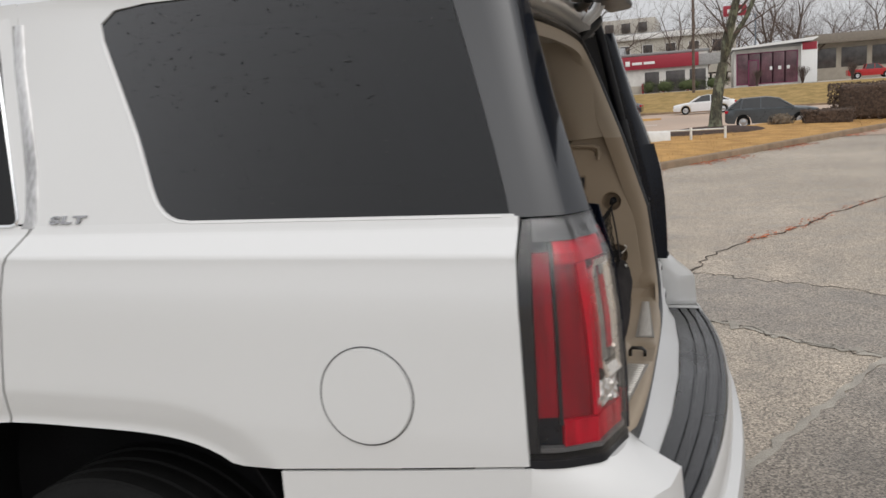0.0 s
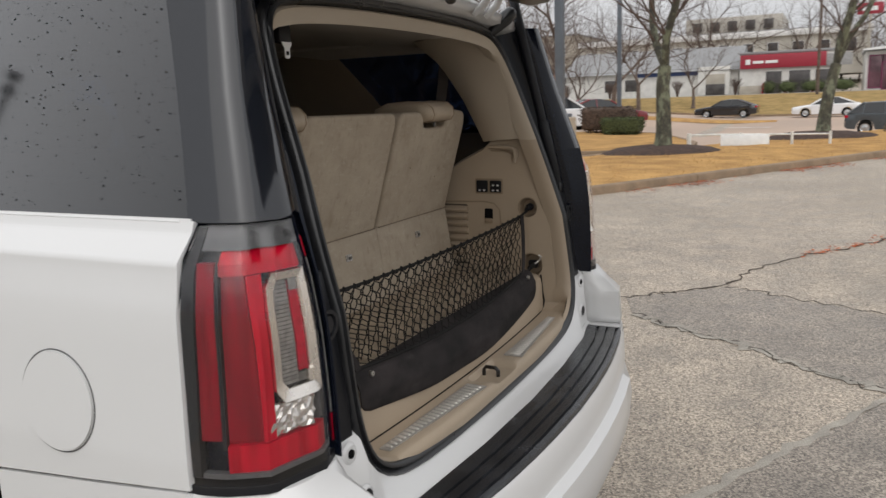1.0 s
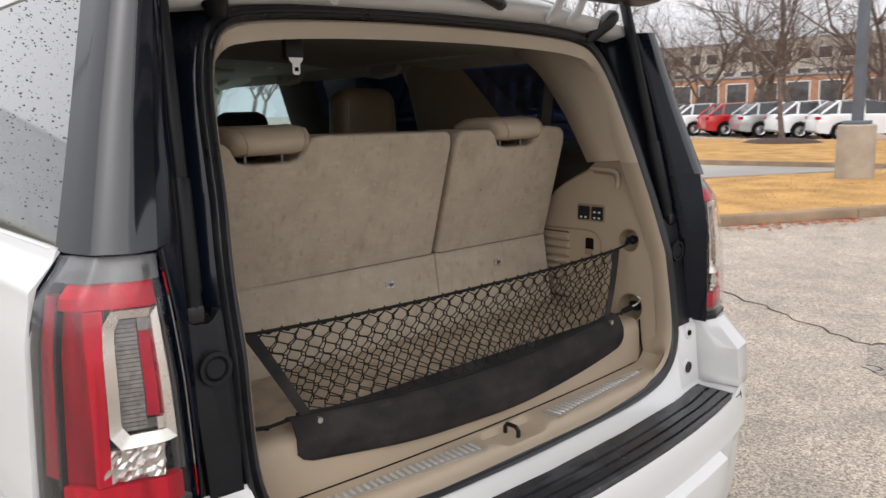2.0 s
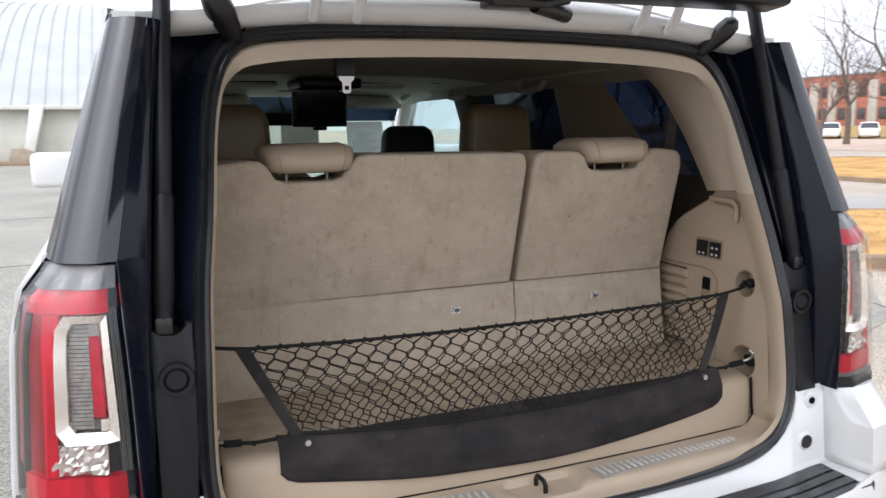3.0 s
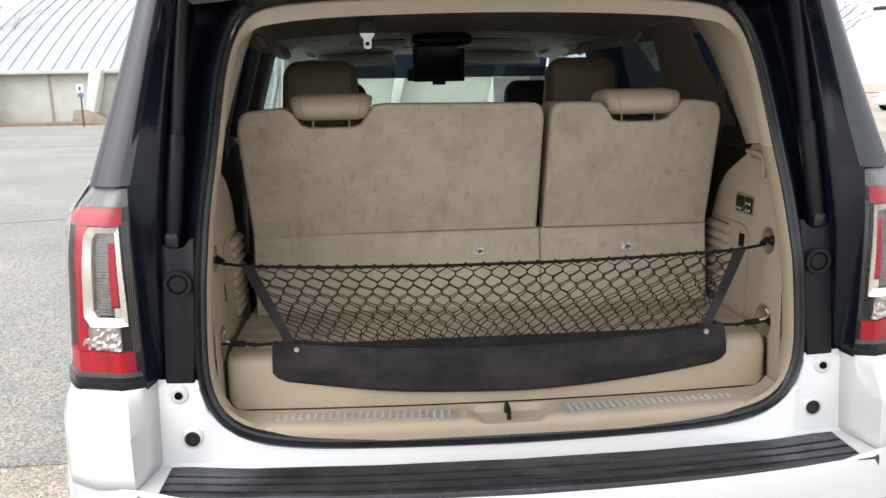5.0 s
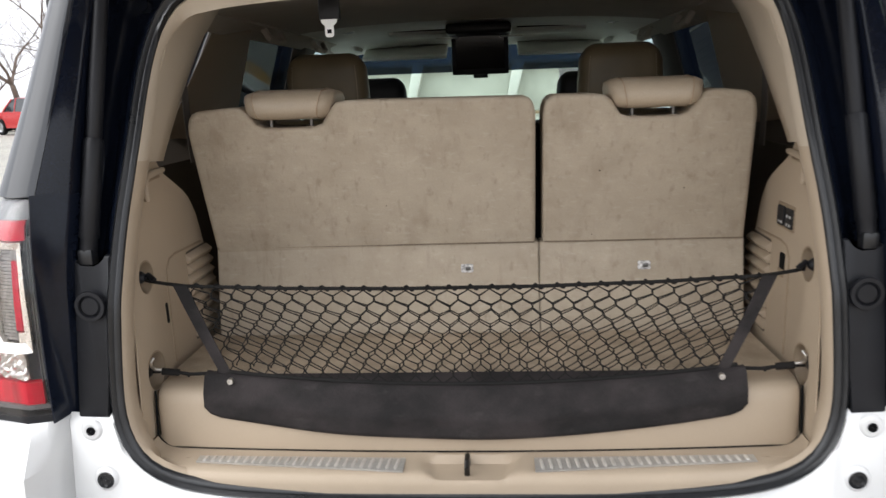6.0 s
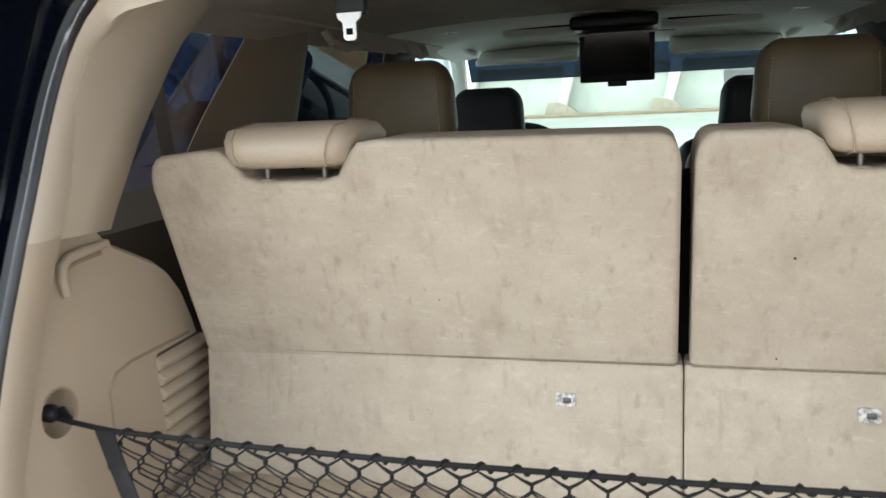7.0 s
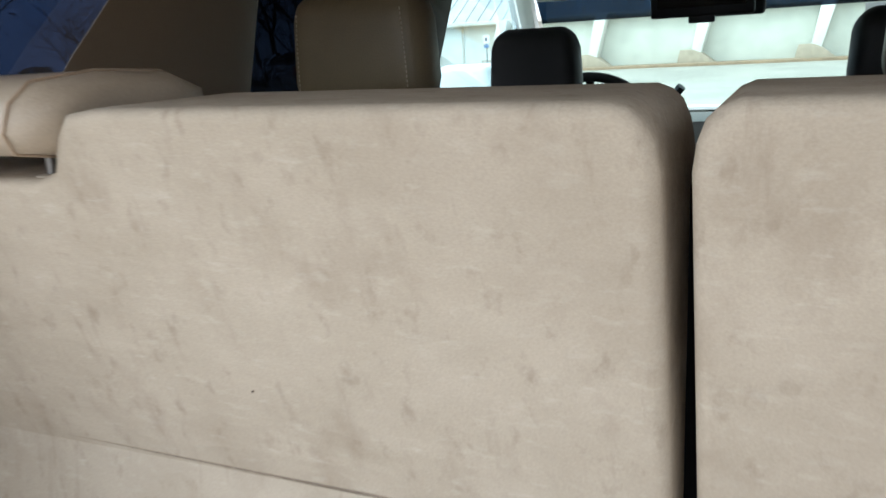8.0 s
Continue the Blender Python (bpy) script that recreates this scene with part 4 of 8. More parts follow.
parked_car("sedan", CAR_WHITE, "white sedan on the road", (0.0, 64.5, ground_z(0.0, 64.5) + 0.012), 2)
parked_car("sedan", CAR_BLACK, "black sedan on the road", (-7.2, 65.5, ground_z(-7.2, 65.5) + 0.012), -2)
parked_car("suv", CAR_GREY, "dark slate SUV on the road", (3.5, 44.5, ground_z(3.5, 44.5) + 0.012), 178)
parked_car("suv", CAR_WHITE, "white crossover parked beyond the second verge", (-11.1, 34.1, 0), 218, "row of parked cars")
for i, (paint, lab) in enumerate([(CAR_WHITE, "white"), (CAR_SILVER, "silver"), (CAR_RED, "red"), (CAR_WHITE, "white"), (CAR_GREY, "dark slate")]):
    parked_car("suv", paint, lab + " SUV in the row beyond the second verge", (-13.5 - 2.25 * i, 35.4 + 0.95 * i, 0), 225, "row of parked cars")
parked_car("sedan", CAR_MAROON, "dark red sedan beyond the brown bush", (-10.3, 38.8, 0), 218, "row of parked cars")
for i in range(9):
    paint, lab = ((CAR_WHITE, "white"), (CAR_SILVER, "silver"), (CAR_WHITE, "white"))[i % 3]
    parked_car("suv", paint, lab + " SUV in the far row", (-72 + 2.7 * i, 56 + 2.2 * i, ground_z(-72 + 2.7 * i, 56 + 2.2 * i)), 130, "far row of parked cars")
parked_car("pickup", CAR_RED, "red pickup truck across the lot", (-37.6, -23.4, 0), 60)
for i, (x, y) in enumerate(((-33.8, -33.6), (-37.4, -31.2), (-30.4, -37.0), (-41.5, -29.0))):
    parked_car("pickup", CAR_WHITE, "white pickup truck across the lot", (x, y, 0), 140, "parked pickup trucks")
parked_car("suv", CAR_WHITE, "white SUV near the far lamp post", (-40.5, 30.0, 0), 100)
parked_car("pickup", CAR_RED, "red pickup truck before the long shop", (20.5, 115, ground_z(20.5, 115)), 180)

# ---- shops beyond the road ----
BRICKW = mat("white_painted_block", (0.62, 0.60, 0.56), 0.8, vary=0.08, scale=2, fine=30, bump=0.15)
TANWALL = mat("tan_stucco", (0.40, 0.36, 0.30), 0.85, vary=0.08, scale=1.5)
GREYROOF = mat("grey_metal_roof", (0.25, 0.25, 0.25), 0.55, vary=0.08)
REDSIGN = mat("crimson_sign", (0.30, 0.018, 0.035), 0.5, vary=0.08)
PURPLE = mat("plum_frame", (0.19, 0.020, 0.075), 0.5, vary=0.08)
SHOPGLASS = mat("dark_shop_glass", (0.062, 0.055, 0.052), 0.15, vary=0.3, scale=1.5)
PLUMGLASS = mat("plum_tinted_shop_glass", (0.115, 0.052, 0.064), 0.15, vary=0.4, scale=0.9)
BLUESTRIP = mat("blue_fascia", (0.035, 0.06, 0.16), 0.5, vary=0.08)
SIGNWHITE = mat("white_sign_mark", (0.75, 0.74, 0.72), 0.5, vary=0.03)


def house(name, label, x0, x1, y, depth, z0, z1, material, category="shop"):
    h = thing(name, label, category, ((x0 + x1) / 2, y, z0))
    bm = bmesh.new()
    w = (x1 - x0) / 2
    box(bm, -w, w, 0, depth, -0.6, z1 - z0, 0.03)
    part("wall", bm, material, h, smooth=30)
    bm = bmesh.new()
    box(bm, -w - 0.12, w + 0.12, -0.12, depth + 0.12, z1 - z0, z1 - z0 + 0.22, 0.04)
    part("roof", bm, GREYROOF, h, smooth=30)
    return h


def on_wall(h, name, x0, x1, z0, z1, material, out=0.05, label="", frame=None):
    """A fitting on the front wall; x and z in the world."""
    ox, oz = h.location.x, h.location.z
    bm = bmesh.new()
    box(bm, x0 - ox, x1 - ox, -out, 0.05, z0 - oz, z1 - oz, 0.012)
    ob = part(name, bm, material, h, label, smooth=30)
    if frame:
        bm = bmesh.new()
        for a, b, c, d in ((x0 - 0.08, x1 + 0.08, z1, z1 + 0.08), (x0 - 0.08, x1 + 0.08, z0 - 0.08, z0), (x0 - 0.08, x0, z0, z1), (x1, x1 + 0.08, z0, z1)):
            box(bm, a - ox, b - ox, -out - 0.03, 0.04, c - oz, d - oz)
        part("frame", bm, frame, ob, smooth=30)
    return ob


garage = house("service_garage", "white service garage with a crimson sign band", -7.4, 0.4, 75, 9, 1.25, 4.75, BRICKW)
on_wall(garage, "sign_band", -7.35, -0.4, 3.5, 4.7, REDSIGN, 0.35, "crimson sign band")
on_wall(garage, "sign_band", -0.4, 1.6, 3.5, 4.5, mat("grey_sign_band", (0.30, 0.29, 0.28), 0.6), 0.30, "grey sign band")
ob = on_wall(garage, "sign_mark", -6.9, -6.5, 3.85, 4.3, SIGNWHITE, 0.40, "white emblem shape")
for k, (a, w) in enumerate(((-6.3, 0.9), (-5.25, 1.0))):
    on_wall(garage, "sign_mark", a, a + w, 3.92, 4.16, SIGNWHITE, 0.40, "white bar on the sign")
for a, b in ((-5.2, -3.9), (-3.3, -1.6), (-1.2, 0.2)):
    on_wall(garage, "bay_door", a, b, 1.25, 3.2, SHOPGLASS, 0.02, "dark open service bay", BRICKW)
on_wall(garage, "base_band", -7.4, -5.3, 1.25, 2.0, TANWALL, 0.03)
for a in (-5.45, -3.6, -1.4):
    on_wall(garage, "bollard", a, a + 0.14, 1.25, 2.2, REDSIGN, 0.5, "red bollard")
white = house("long_shop", "long low white shop with a roller door", -24, -7.6, 76, 10, 1.3, 3.6, BRICKW)
bm = bmesh.new()
prism(bm, [(-0.6, 2.25), (5, 4.6), (10.6, 2.25)], -8.4, 8.3, lambda a, b, d: Vector((d, a, b)))
part("pitched_roof", bm, GREYROOF, white, "grey pitched roof", smooth=20)
on_wall(white, "fascia", -17, -11.0, 3.2, 3.75, BLUESTRIP, 0.12, "blue fascia")
ob = on_wall(white, "entrance", -11.1, -8.3, 1.3, 3.9, BRICKW, 0.5, "white projecting doorway")
on_wall(white, "roller_door", -10.4, -8.7, 2.3, 3.2, TANWALL, 0.53, "half-raised tan roller door")
on_wall(white, "door_opening", -10.4, -8.7, 1.32, 2.3, SHOPGLASS, 0.52, "dark door opening")
for a in (-20, -18, -15):
    on_wall(white, "window", a, a + 1.2, 1.9, 3.0, SHOPGLASS, 0.02, "", BRICKW)
shop = house("glass_fronted_shop", "shop with plum-framed glass front and pale canopy", 2.6, 9.4, 75, 9, 1.3, 4.5, BRICKW)
bm = bmesh.new()
prism(bm, [(-3.6, 3.25), (3.0, 3.55), (3.4, 3.75), (3.4, 3.85), (-3.6, 3.40)], -0.9, 6, lambda a, b, d: Vector((a, d, b)))
part("canopy", bm, SIGNWHITE, shop, "pale sloping canopy", smooth=20)
for i in range(5):
    a = 2.9 + i * 1.0
    on_wall(shop, "window", a, a + 0.92, 1.5, 4.1, PLUMGLASS, 0.03, "", PURPLE)
on_wall(shop, "door", 3.9, 4.6, 1.32, 3.5, PLUMGLASS, 0.08, "plum-framed glass door", PURPLE)
on_wall(shop, "end_wall", 8.1, 9.4, 1.3, 4.6, SIGNWHITE, 0.5, "white end wall")
on_wall(shop, "sign", 8.2, 9.35, 4.1, 4.75, REDSIGN, 0.55, "crimson sign")
for a in (5.6, 6.3, 7.0):
    on_wall(shop, "window_mark", a, a + 0.25, 2.6, 2.9, SIGNWHITE, 0.05)
strip = house("strip_mall", "long tan strip of shops with dark windows", 10.5, 60, 95, 14, 1.6, 6.0, TANWALL)
on_wall(strip, "fascia", 10.5, 60, 5.2, 6.2, mat("brown_fascia", (0.22, 0.19, 0.155), 0.7), 1.4, "deep brown fascia")
for i in range(16):
    a = 11.2 + i * 3.0
    on_wall(strip, "window", a, a + 2.5, 2.6, 4.7, SHOPGLASS, 0.03, "", TANWALL)
upper = house("upper_building", "pale two-storey building on the slope behind", -34, 4.0, 115, 16, 4.0, 9.3, mat("pale_cream_wall", (0.52, 0.49, 0.43), 0.85, vary=0.06))
bm = bmesh.new()
box(bm, -4, 8.5, 0.5, 14, 5.0, 7.6, 0.05)
part("upper_block", bm, mat("cream_upper_wall", (0.48, 0.45, 0.40), 0.85, vary=0.06), upper)
bm = bmesh.new()
box(bm, -19.3, 19.3, -0.5, 0.0, 4.6, 5.4, 0.03)
part("parapet", bm, SIGNWHITE, upper, "white parapet band")
for i in range(12):
    a = -33 + i * 3.1
    on_wall(upper, "window", a, a + 1.3, 6.2, 7.8, SHOPGLASS, 0.03, "", SIGNWHITE)
for i in range(5):
    a = -18 + i * 2.3
    on_wall(upper, "window", a, a + 1.2, 9.8, 11.0, SHOPGLASS, -0.45 + 0.03, "")
tan = house("far_offices", "long pale office block far behind", -80, -36, 120, 16, 4.0, 11.0, TANWALL, "building")
for i in range(14):
    for z in (5.0, 8.0):
        a = -79 + i * 3.0
        on_wall(tan, "window", a, a + 2.0, z, z + 1.6, SHOPGLASS, 0.03, "", SIGNWHITE)
low = house("brick_shops", "low orange-brown brick shops across the road", -58, -26, 78, 10, 1.2, 4.2, mat("orange_brick", (0.34, 0.17, 0.10), 0.85, vary=0.15, scale=2))
for i in range(11):
    a = -57 + i * 3.2
    on_wall(low, "window", a, a + 2.2, 1.6, 3.6, SHOPGLASS, 0.03, "", SIGNWHITE)
redb = house("brick_apartments", "long red brick block with pale bays", -105, -72, 92, 14, 0.0, 8.0, mat("red_brick", (0.36, 0.13, 0.085), 0.85, vary=0.15, scale=2), "building")
for i in range(10):
    a = -104 + i * 3.2
    on_wall(redb, "bay", a, a + 1.3, 1.0, 7.2, TANWALL, 0.3, "pale bay")
    on_wall(redb, "window", a + 1.5, a + 2.7, 2.0, 3.6, SHOPGLASS, 0.03)
    on_wall(redb, "window", a + 1.5, a + 2.7, 5.0, 6.6, SHOPGLASS, 0.03)
sign = thing("pole_sign", "crimson shop sign on a tall pole", "sign", (3.0, 85, 1.6))
bm = bmesh.new()
tube(bm, [(0, 0, -0.3), (0, 0, 6.8)], 0.12, 10)
part("pole", bm, TANWALL, sign)
bm = bmesh.new()
box(bm, -1.1, 1.1, -0.15, 0.15, 6.7, 7.75, 0.08)
board = part("board", bm, REDSIGN, sign, "crimson board")
bm = bmesh.new()
box(bm, -0.7, 0.6, -0.18, -0.14, 7.0, 7.4)
part("mark", bm, SIGNWHITE, board, "white bar on the board")
stop = thing("pole_sign", "black and white lot sign near the far row", "sign", (-58.6, 55.2, 0))
bm = bmesh.new()
box(bm, -0.08, 0.08, -1.45, 1.45, 1.5, 3.4, 0.04)
part("board", bm, POLE_DARK, stop)
bm = bmesh.new()
box(bm, -0.05, 0.05, -0.1, 0.1, -0.1, 1.6)
part("pole", bm, POLE_DARK, stop)

for h in (garage, white, shop, strip, upper, tan, low, redb, sign):
    x, y = far(h.location.x, h.location.y)
    h.location = (x, y, 1.58 + (h.location.z - 1.58) * 1.36)
    h.scale = (1.36, 1.36, 1.36)

# ---- vaulted building ahead of the car ----
hall = thing("vaulted_hall", "long pale hall with a ribbed curved metal roof", "building", (-45, 0, 0))
VY0, VY1 = -22.6, 8.2
WALLW = mat("pale_rendered_wall", (0.58, 0.585, 0.53), 0.85, vary=0.07, scale=1.2, fine=25)
BUTTRESS = mat("white_rendered_buttress", (0.70, 0.70, 0.66), 0.8, vary=0.06, scale=1.5)
RIBROOF = mat("ribbed_pale_metal_roof", (0.36, 0.37, 0.37), 0.5, vary=0.08, scale=0.6, rough_vary=0.12)
bm = bmesh.new()
box(bm, -0.6, 0.0, VY0, VY1, -0.3, 3.0, 0.02)
box(bm, -60, -0.6, VY1 - 0.4, VY1, -0.3, 3.0)
box(bm, -60, -0.6, VY0, VY0 + 0.4, -0.3, 3.0)
part("wall", bm, WALLW, hall)


def vault(k):
    """Depth behind the front wall and height of the roof; k from 0 at the eave to 1 at the back."""
    d = 62 * k
    return -d + 0.5, 2.95 + 0.56 * d - 0.0086 * d * d


bm = bmesh.new()
grid(bm, lambda k, y: Vector((vault(k)[0], y, vault(k)[1])), steps(0, 1, 26), [VY0 - 0.3, VY1 + 0.3])
for y in (VY0 - 0.3, VY1 + 0.3):
    vs = [bm.verts.new((vault(k)[0], y, vault(k)[1])) for k in steps(0, 1, 26)]
    bm.faces.new(vs + [bm.verts.new((vault(1)[0], y, 2.9)), bm.verts.new((vault(0)[0], y, 2.9))])
part("roof", bm, RIBROOF, hall, "curved pale metal roof", smooth=40)
n = 40
for i in range(n + 1):
    y = VY0 - 0.2 + (VY1 - VY0 + 0.4) * i / n
    bm = bmesh.new()
    grid(bm, lambda k, w: Vector((vault(k)[0], y + (-0.035, -0.03, 0.03, 0.035)[w], vault(k)[1] + (0.0, 0.07, 0.07, 0.0)[w])), steps(0, 0.8, 20), range(4))
    part("roof_rib", bm, RIBROOF, hall, smooth=30)
bm = bmesh.new()
box(bm, 0.3, 0.62, VY0 - 0.3, VY1 + 0.3, 2.78, 3.0, 0.03)
part("gutter", bm, WALLW, hall, "pale gutter")
for y in (-21.5, -15.6, -9.9, -4.4, 1.3, 7.0):
    bm = bmesh.new()
    prism(bm, [(-0.75, 0.55), (-0.25, 0.62), (0.35, 2.95), (-0.30, 2.95)], 0.0, 0.9, lambda a, b, d: Vector((0.1 + d, y + a, b)), bevel=0.03)
    part("buttress", bm, BUTTRESS, hall, "leaning white buttress")
    bm = bmesh.new()
    prism(bm, [(-1.5, 0.0), (0.6, 0.0), (-0.2, 0.62), (-0.6, 0.80), (-1.3, 0.80)], 0.0, 1.0, lambda a, b, d: Vector((0.05 + d, y + a, b)), bevel=0.03)
    part("footing", bm, CONCRETE, hall, "tan concrete footing")
bm = bmesh.new()
for y in (-18.45,):
    box(bm, 0.0, 0.08, y - 0.05, y + 0.05, 0, 2.9)
part("downpipe", bm, TANWALL, hall, "tan downpipe")
bm = bmesh.new()
box(bm, -0.05, 0.05, VY1 - 0.02, VY1 + 2.2, 0.2, 2.8)
part("glass_porch", bm, SHOPGLASS, hall, "dark glazed porch")
bm = bmesh.new()
box(bm, 0.0, 2.2, VY0, VY1 + 8, -0.05, 0.13, 0.02)
tagged(part("hall_pavement", bm, KERB, loc=(-45, 0, 0)), "tan concrete pavement along the hall", "pavement", kind="structure")
bm = bmesh.new()
grid(bm, lambda x, y: Vector((x, y, 0.03)), steps(-60, -44, 4), steps(8.5, 30, 6))
tagged(part("hall_lawn", bm, mat("green_tan_lawn", (0.20, 0.19, 0.06), 0.95, vary=0.3, scale=1.0, bump=0.6)), "green-tan lawn beside the hall", "grass", kind="structure")
post = thing("parking_sign", "white and blue sign on a dark post before the hall", "sign", (-40, -15.05, 0))
bm = bmesh.new()
tube(bm, [(0, 0, -0.05), (0, 0, 2.05)], 0.035, 8)
part("post", bm, POLE_DARK, post)
bm = bmesh.new()
box(bm, 0.035, 0.055, -0.17, 0.17, 1.72, 2.15, 0.008)
part("plate", bm, SIGNWHITE, post, "white plate")
bm = bmesh.new()
box(bm, 0.035, 0.055, -0.14, 0.14, 1.50, 1.68, 0.008)
part("lower_plate", bm, mat("blue_plate", (0.06, 0.19, 0.42), 0.5), post, "blue plate")
bm = bmesh.new()
box(bm, 0.056, 0.060, -0.06, 0.05, 1.85, 2.02, 0.0)
part("mark", bm, BLUESTRIP, post, "dark blue mark")

# pine tree across the lot
pine = thing("pine_tree", "dark green pine tree across the lot", "tree", (-38.5, -31.5, 0))
bm = bmesh.new()
tube(bm, [(0, 0, -0.1), (0, 0, 5.0)], [0.16, 0.03], 8)
part("trunk", bm, BARK_GREY, pine)
bm = bmesh.new()
rp = random.Random(6)
for i in range(2600):
    k = rp.random() ** 0.8
    z = 0.7 + 4.3 * k
    rad = 1.5 * (1 - k) + 0.1
    a = rp.uniform(0, 6.28)
    d = rad * math.sqrt(rp.random()) * (0.75 + 0.25 * math.sin(z * 9))
    q = Vector((d * math.cos(a), d * math.sin(a), z - 0.2 * d))
    u = Vector((math.cos(a), math.sin(a), -0.3 + rp.gauss(0, 0.3))).normalized()
    v = u.orthogonal().normalized()
    bm.faces.new([bm.verts.new(q + w) for w in (-u * 0.13, v * 0.05, u * 0.15, -v * 0.05)])
part("crown", bm, EVERGREEN, pine, smooth=0)

# ---- the SUV: front towards -x, rear opening near x = 0, wheels on z = 0 ----
suv = thing("suv", "white full-size SUV parked with its liftgate open, wet with rain", "car")
BELT = 1.396
WHEEL_X = (-1.10, -4.05)


def side_y(z):
    return lerp(z, [0.30, 0.45, 0.62, 0.8, 1.0, 1.25, 1.30, 1.322, 1.333, 1.374, 1.378, 1.396, 1.86], [0.94, 0.985, 1.008, 1.018, 1.018, 1.001, 0.9905, 0.9868, 0.986, 0.9465, 0.9440, 0.937, 0.80])


def front_in(x):
    """How far the flanks draw in towards the nose."""
    return 0.0 if x > -3.9 else 0.16 * ((-3.9 - x) / 1.05) ** 2


def frame_x(z):
    """The recessed plane of the rear opening."""
    return lerp(z, [0.75, 0.84, 1.18, 1.45, 1.84], [0.05, 0.03, -0.012, -0.096, -0.236])


def lamp_rear(z):
    """The inner corner of the lamp's rear face, and its distance from the middle."""
    return lerp(z, [0.965, 1.03, 1.1, 1.2, 1.3, 1.40], [0.052, 0.052, 0.050, 0.045, 0.032, 0.008])


def lamp_edge(z):
    return lerp(z, [0.965, 1.18, 1.40], [0.808, 0.812, 0.822])


def arch_z(x, cx, a=0.50, b=0.541):
    u = abs(x - cx) / a
    return 0.42 + b * (1 - min(u, 1.0) ** 4) ** 0.25 if u < 1 else -1.0


def low_z(x):
    """The lower edge of the flank: wheel arches, and the bumper seam behind the rear wheel."""
    z = 0.40
    if x > -0.72:
        z = lerp(x, [-0.72, -0.693, -0.357, -0.095], [0.902, 0.905, 0.936, 0.962])
    for c in WHEEL_X:
        z = max(z, arch_z(x, c))
    return z


def flare(x, z):
    """The band round a wheel arch, turned in towards the wheel."""
    out = 0.0
    for c in WHEEL_X:
        d = abs(((abs(x - c) / 0.50) ** 4 + (max(z - 0.42, 0) / 0.555) ** 4) ** 0.25 - 1.0)
        out = min(out, -0.015 * max(0.0, 1 - d / 0.12))
    return out


def flank(s, x, z, off=0.0):
    return Vector((x, s * (side_y(z) + flare(x, z) - front_in(x) + off), z))


def xs_between(a, b, n):
    cs = [a + (b - a) * i / n for i in range(n + 1)]
    for c in WHEEL_X:
        for k in (-0.499, -0.49, -0.47, -0.44, -0.40, 0.40, 0.44, 0.47, 0.49, 0.499, -0.5, 0.5):
            if min(a, b) < c + k < max(a, b):
                cs.append(c + k)
    return sorted(cs)


Z_ROWS = [0.0, 0.04, 0.08, 0.12, 0.16, 0.20, 0.225, 0.245, 0.265, 0.30, 0.36, 0.50, 0.64, 0.82, 1.0, 1.275, 1.30, 1.315, 1.322, 1.3285, 1.333, 1.337, 1.350, 1.369, 1.374, 1.378, 1.383, 1.390, 1.396]


def door_rear(z):
    return lerp(z, [0.4, 0.957, 1.10, 1.317, 1.396], [-1.30, -1.299, -1.288, -1.264, -1.215])


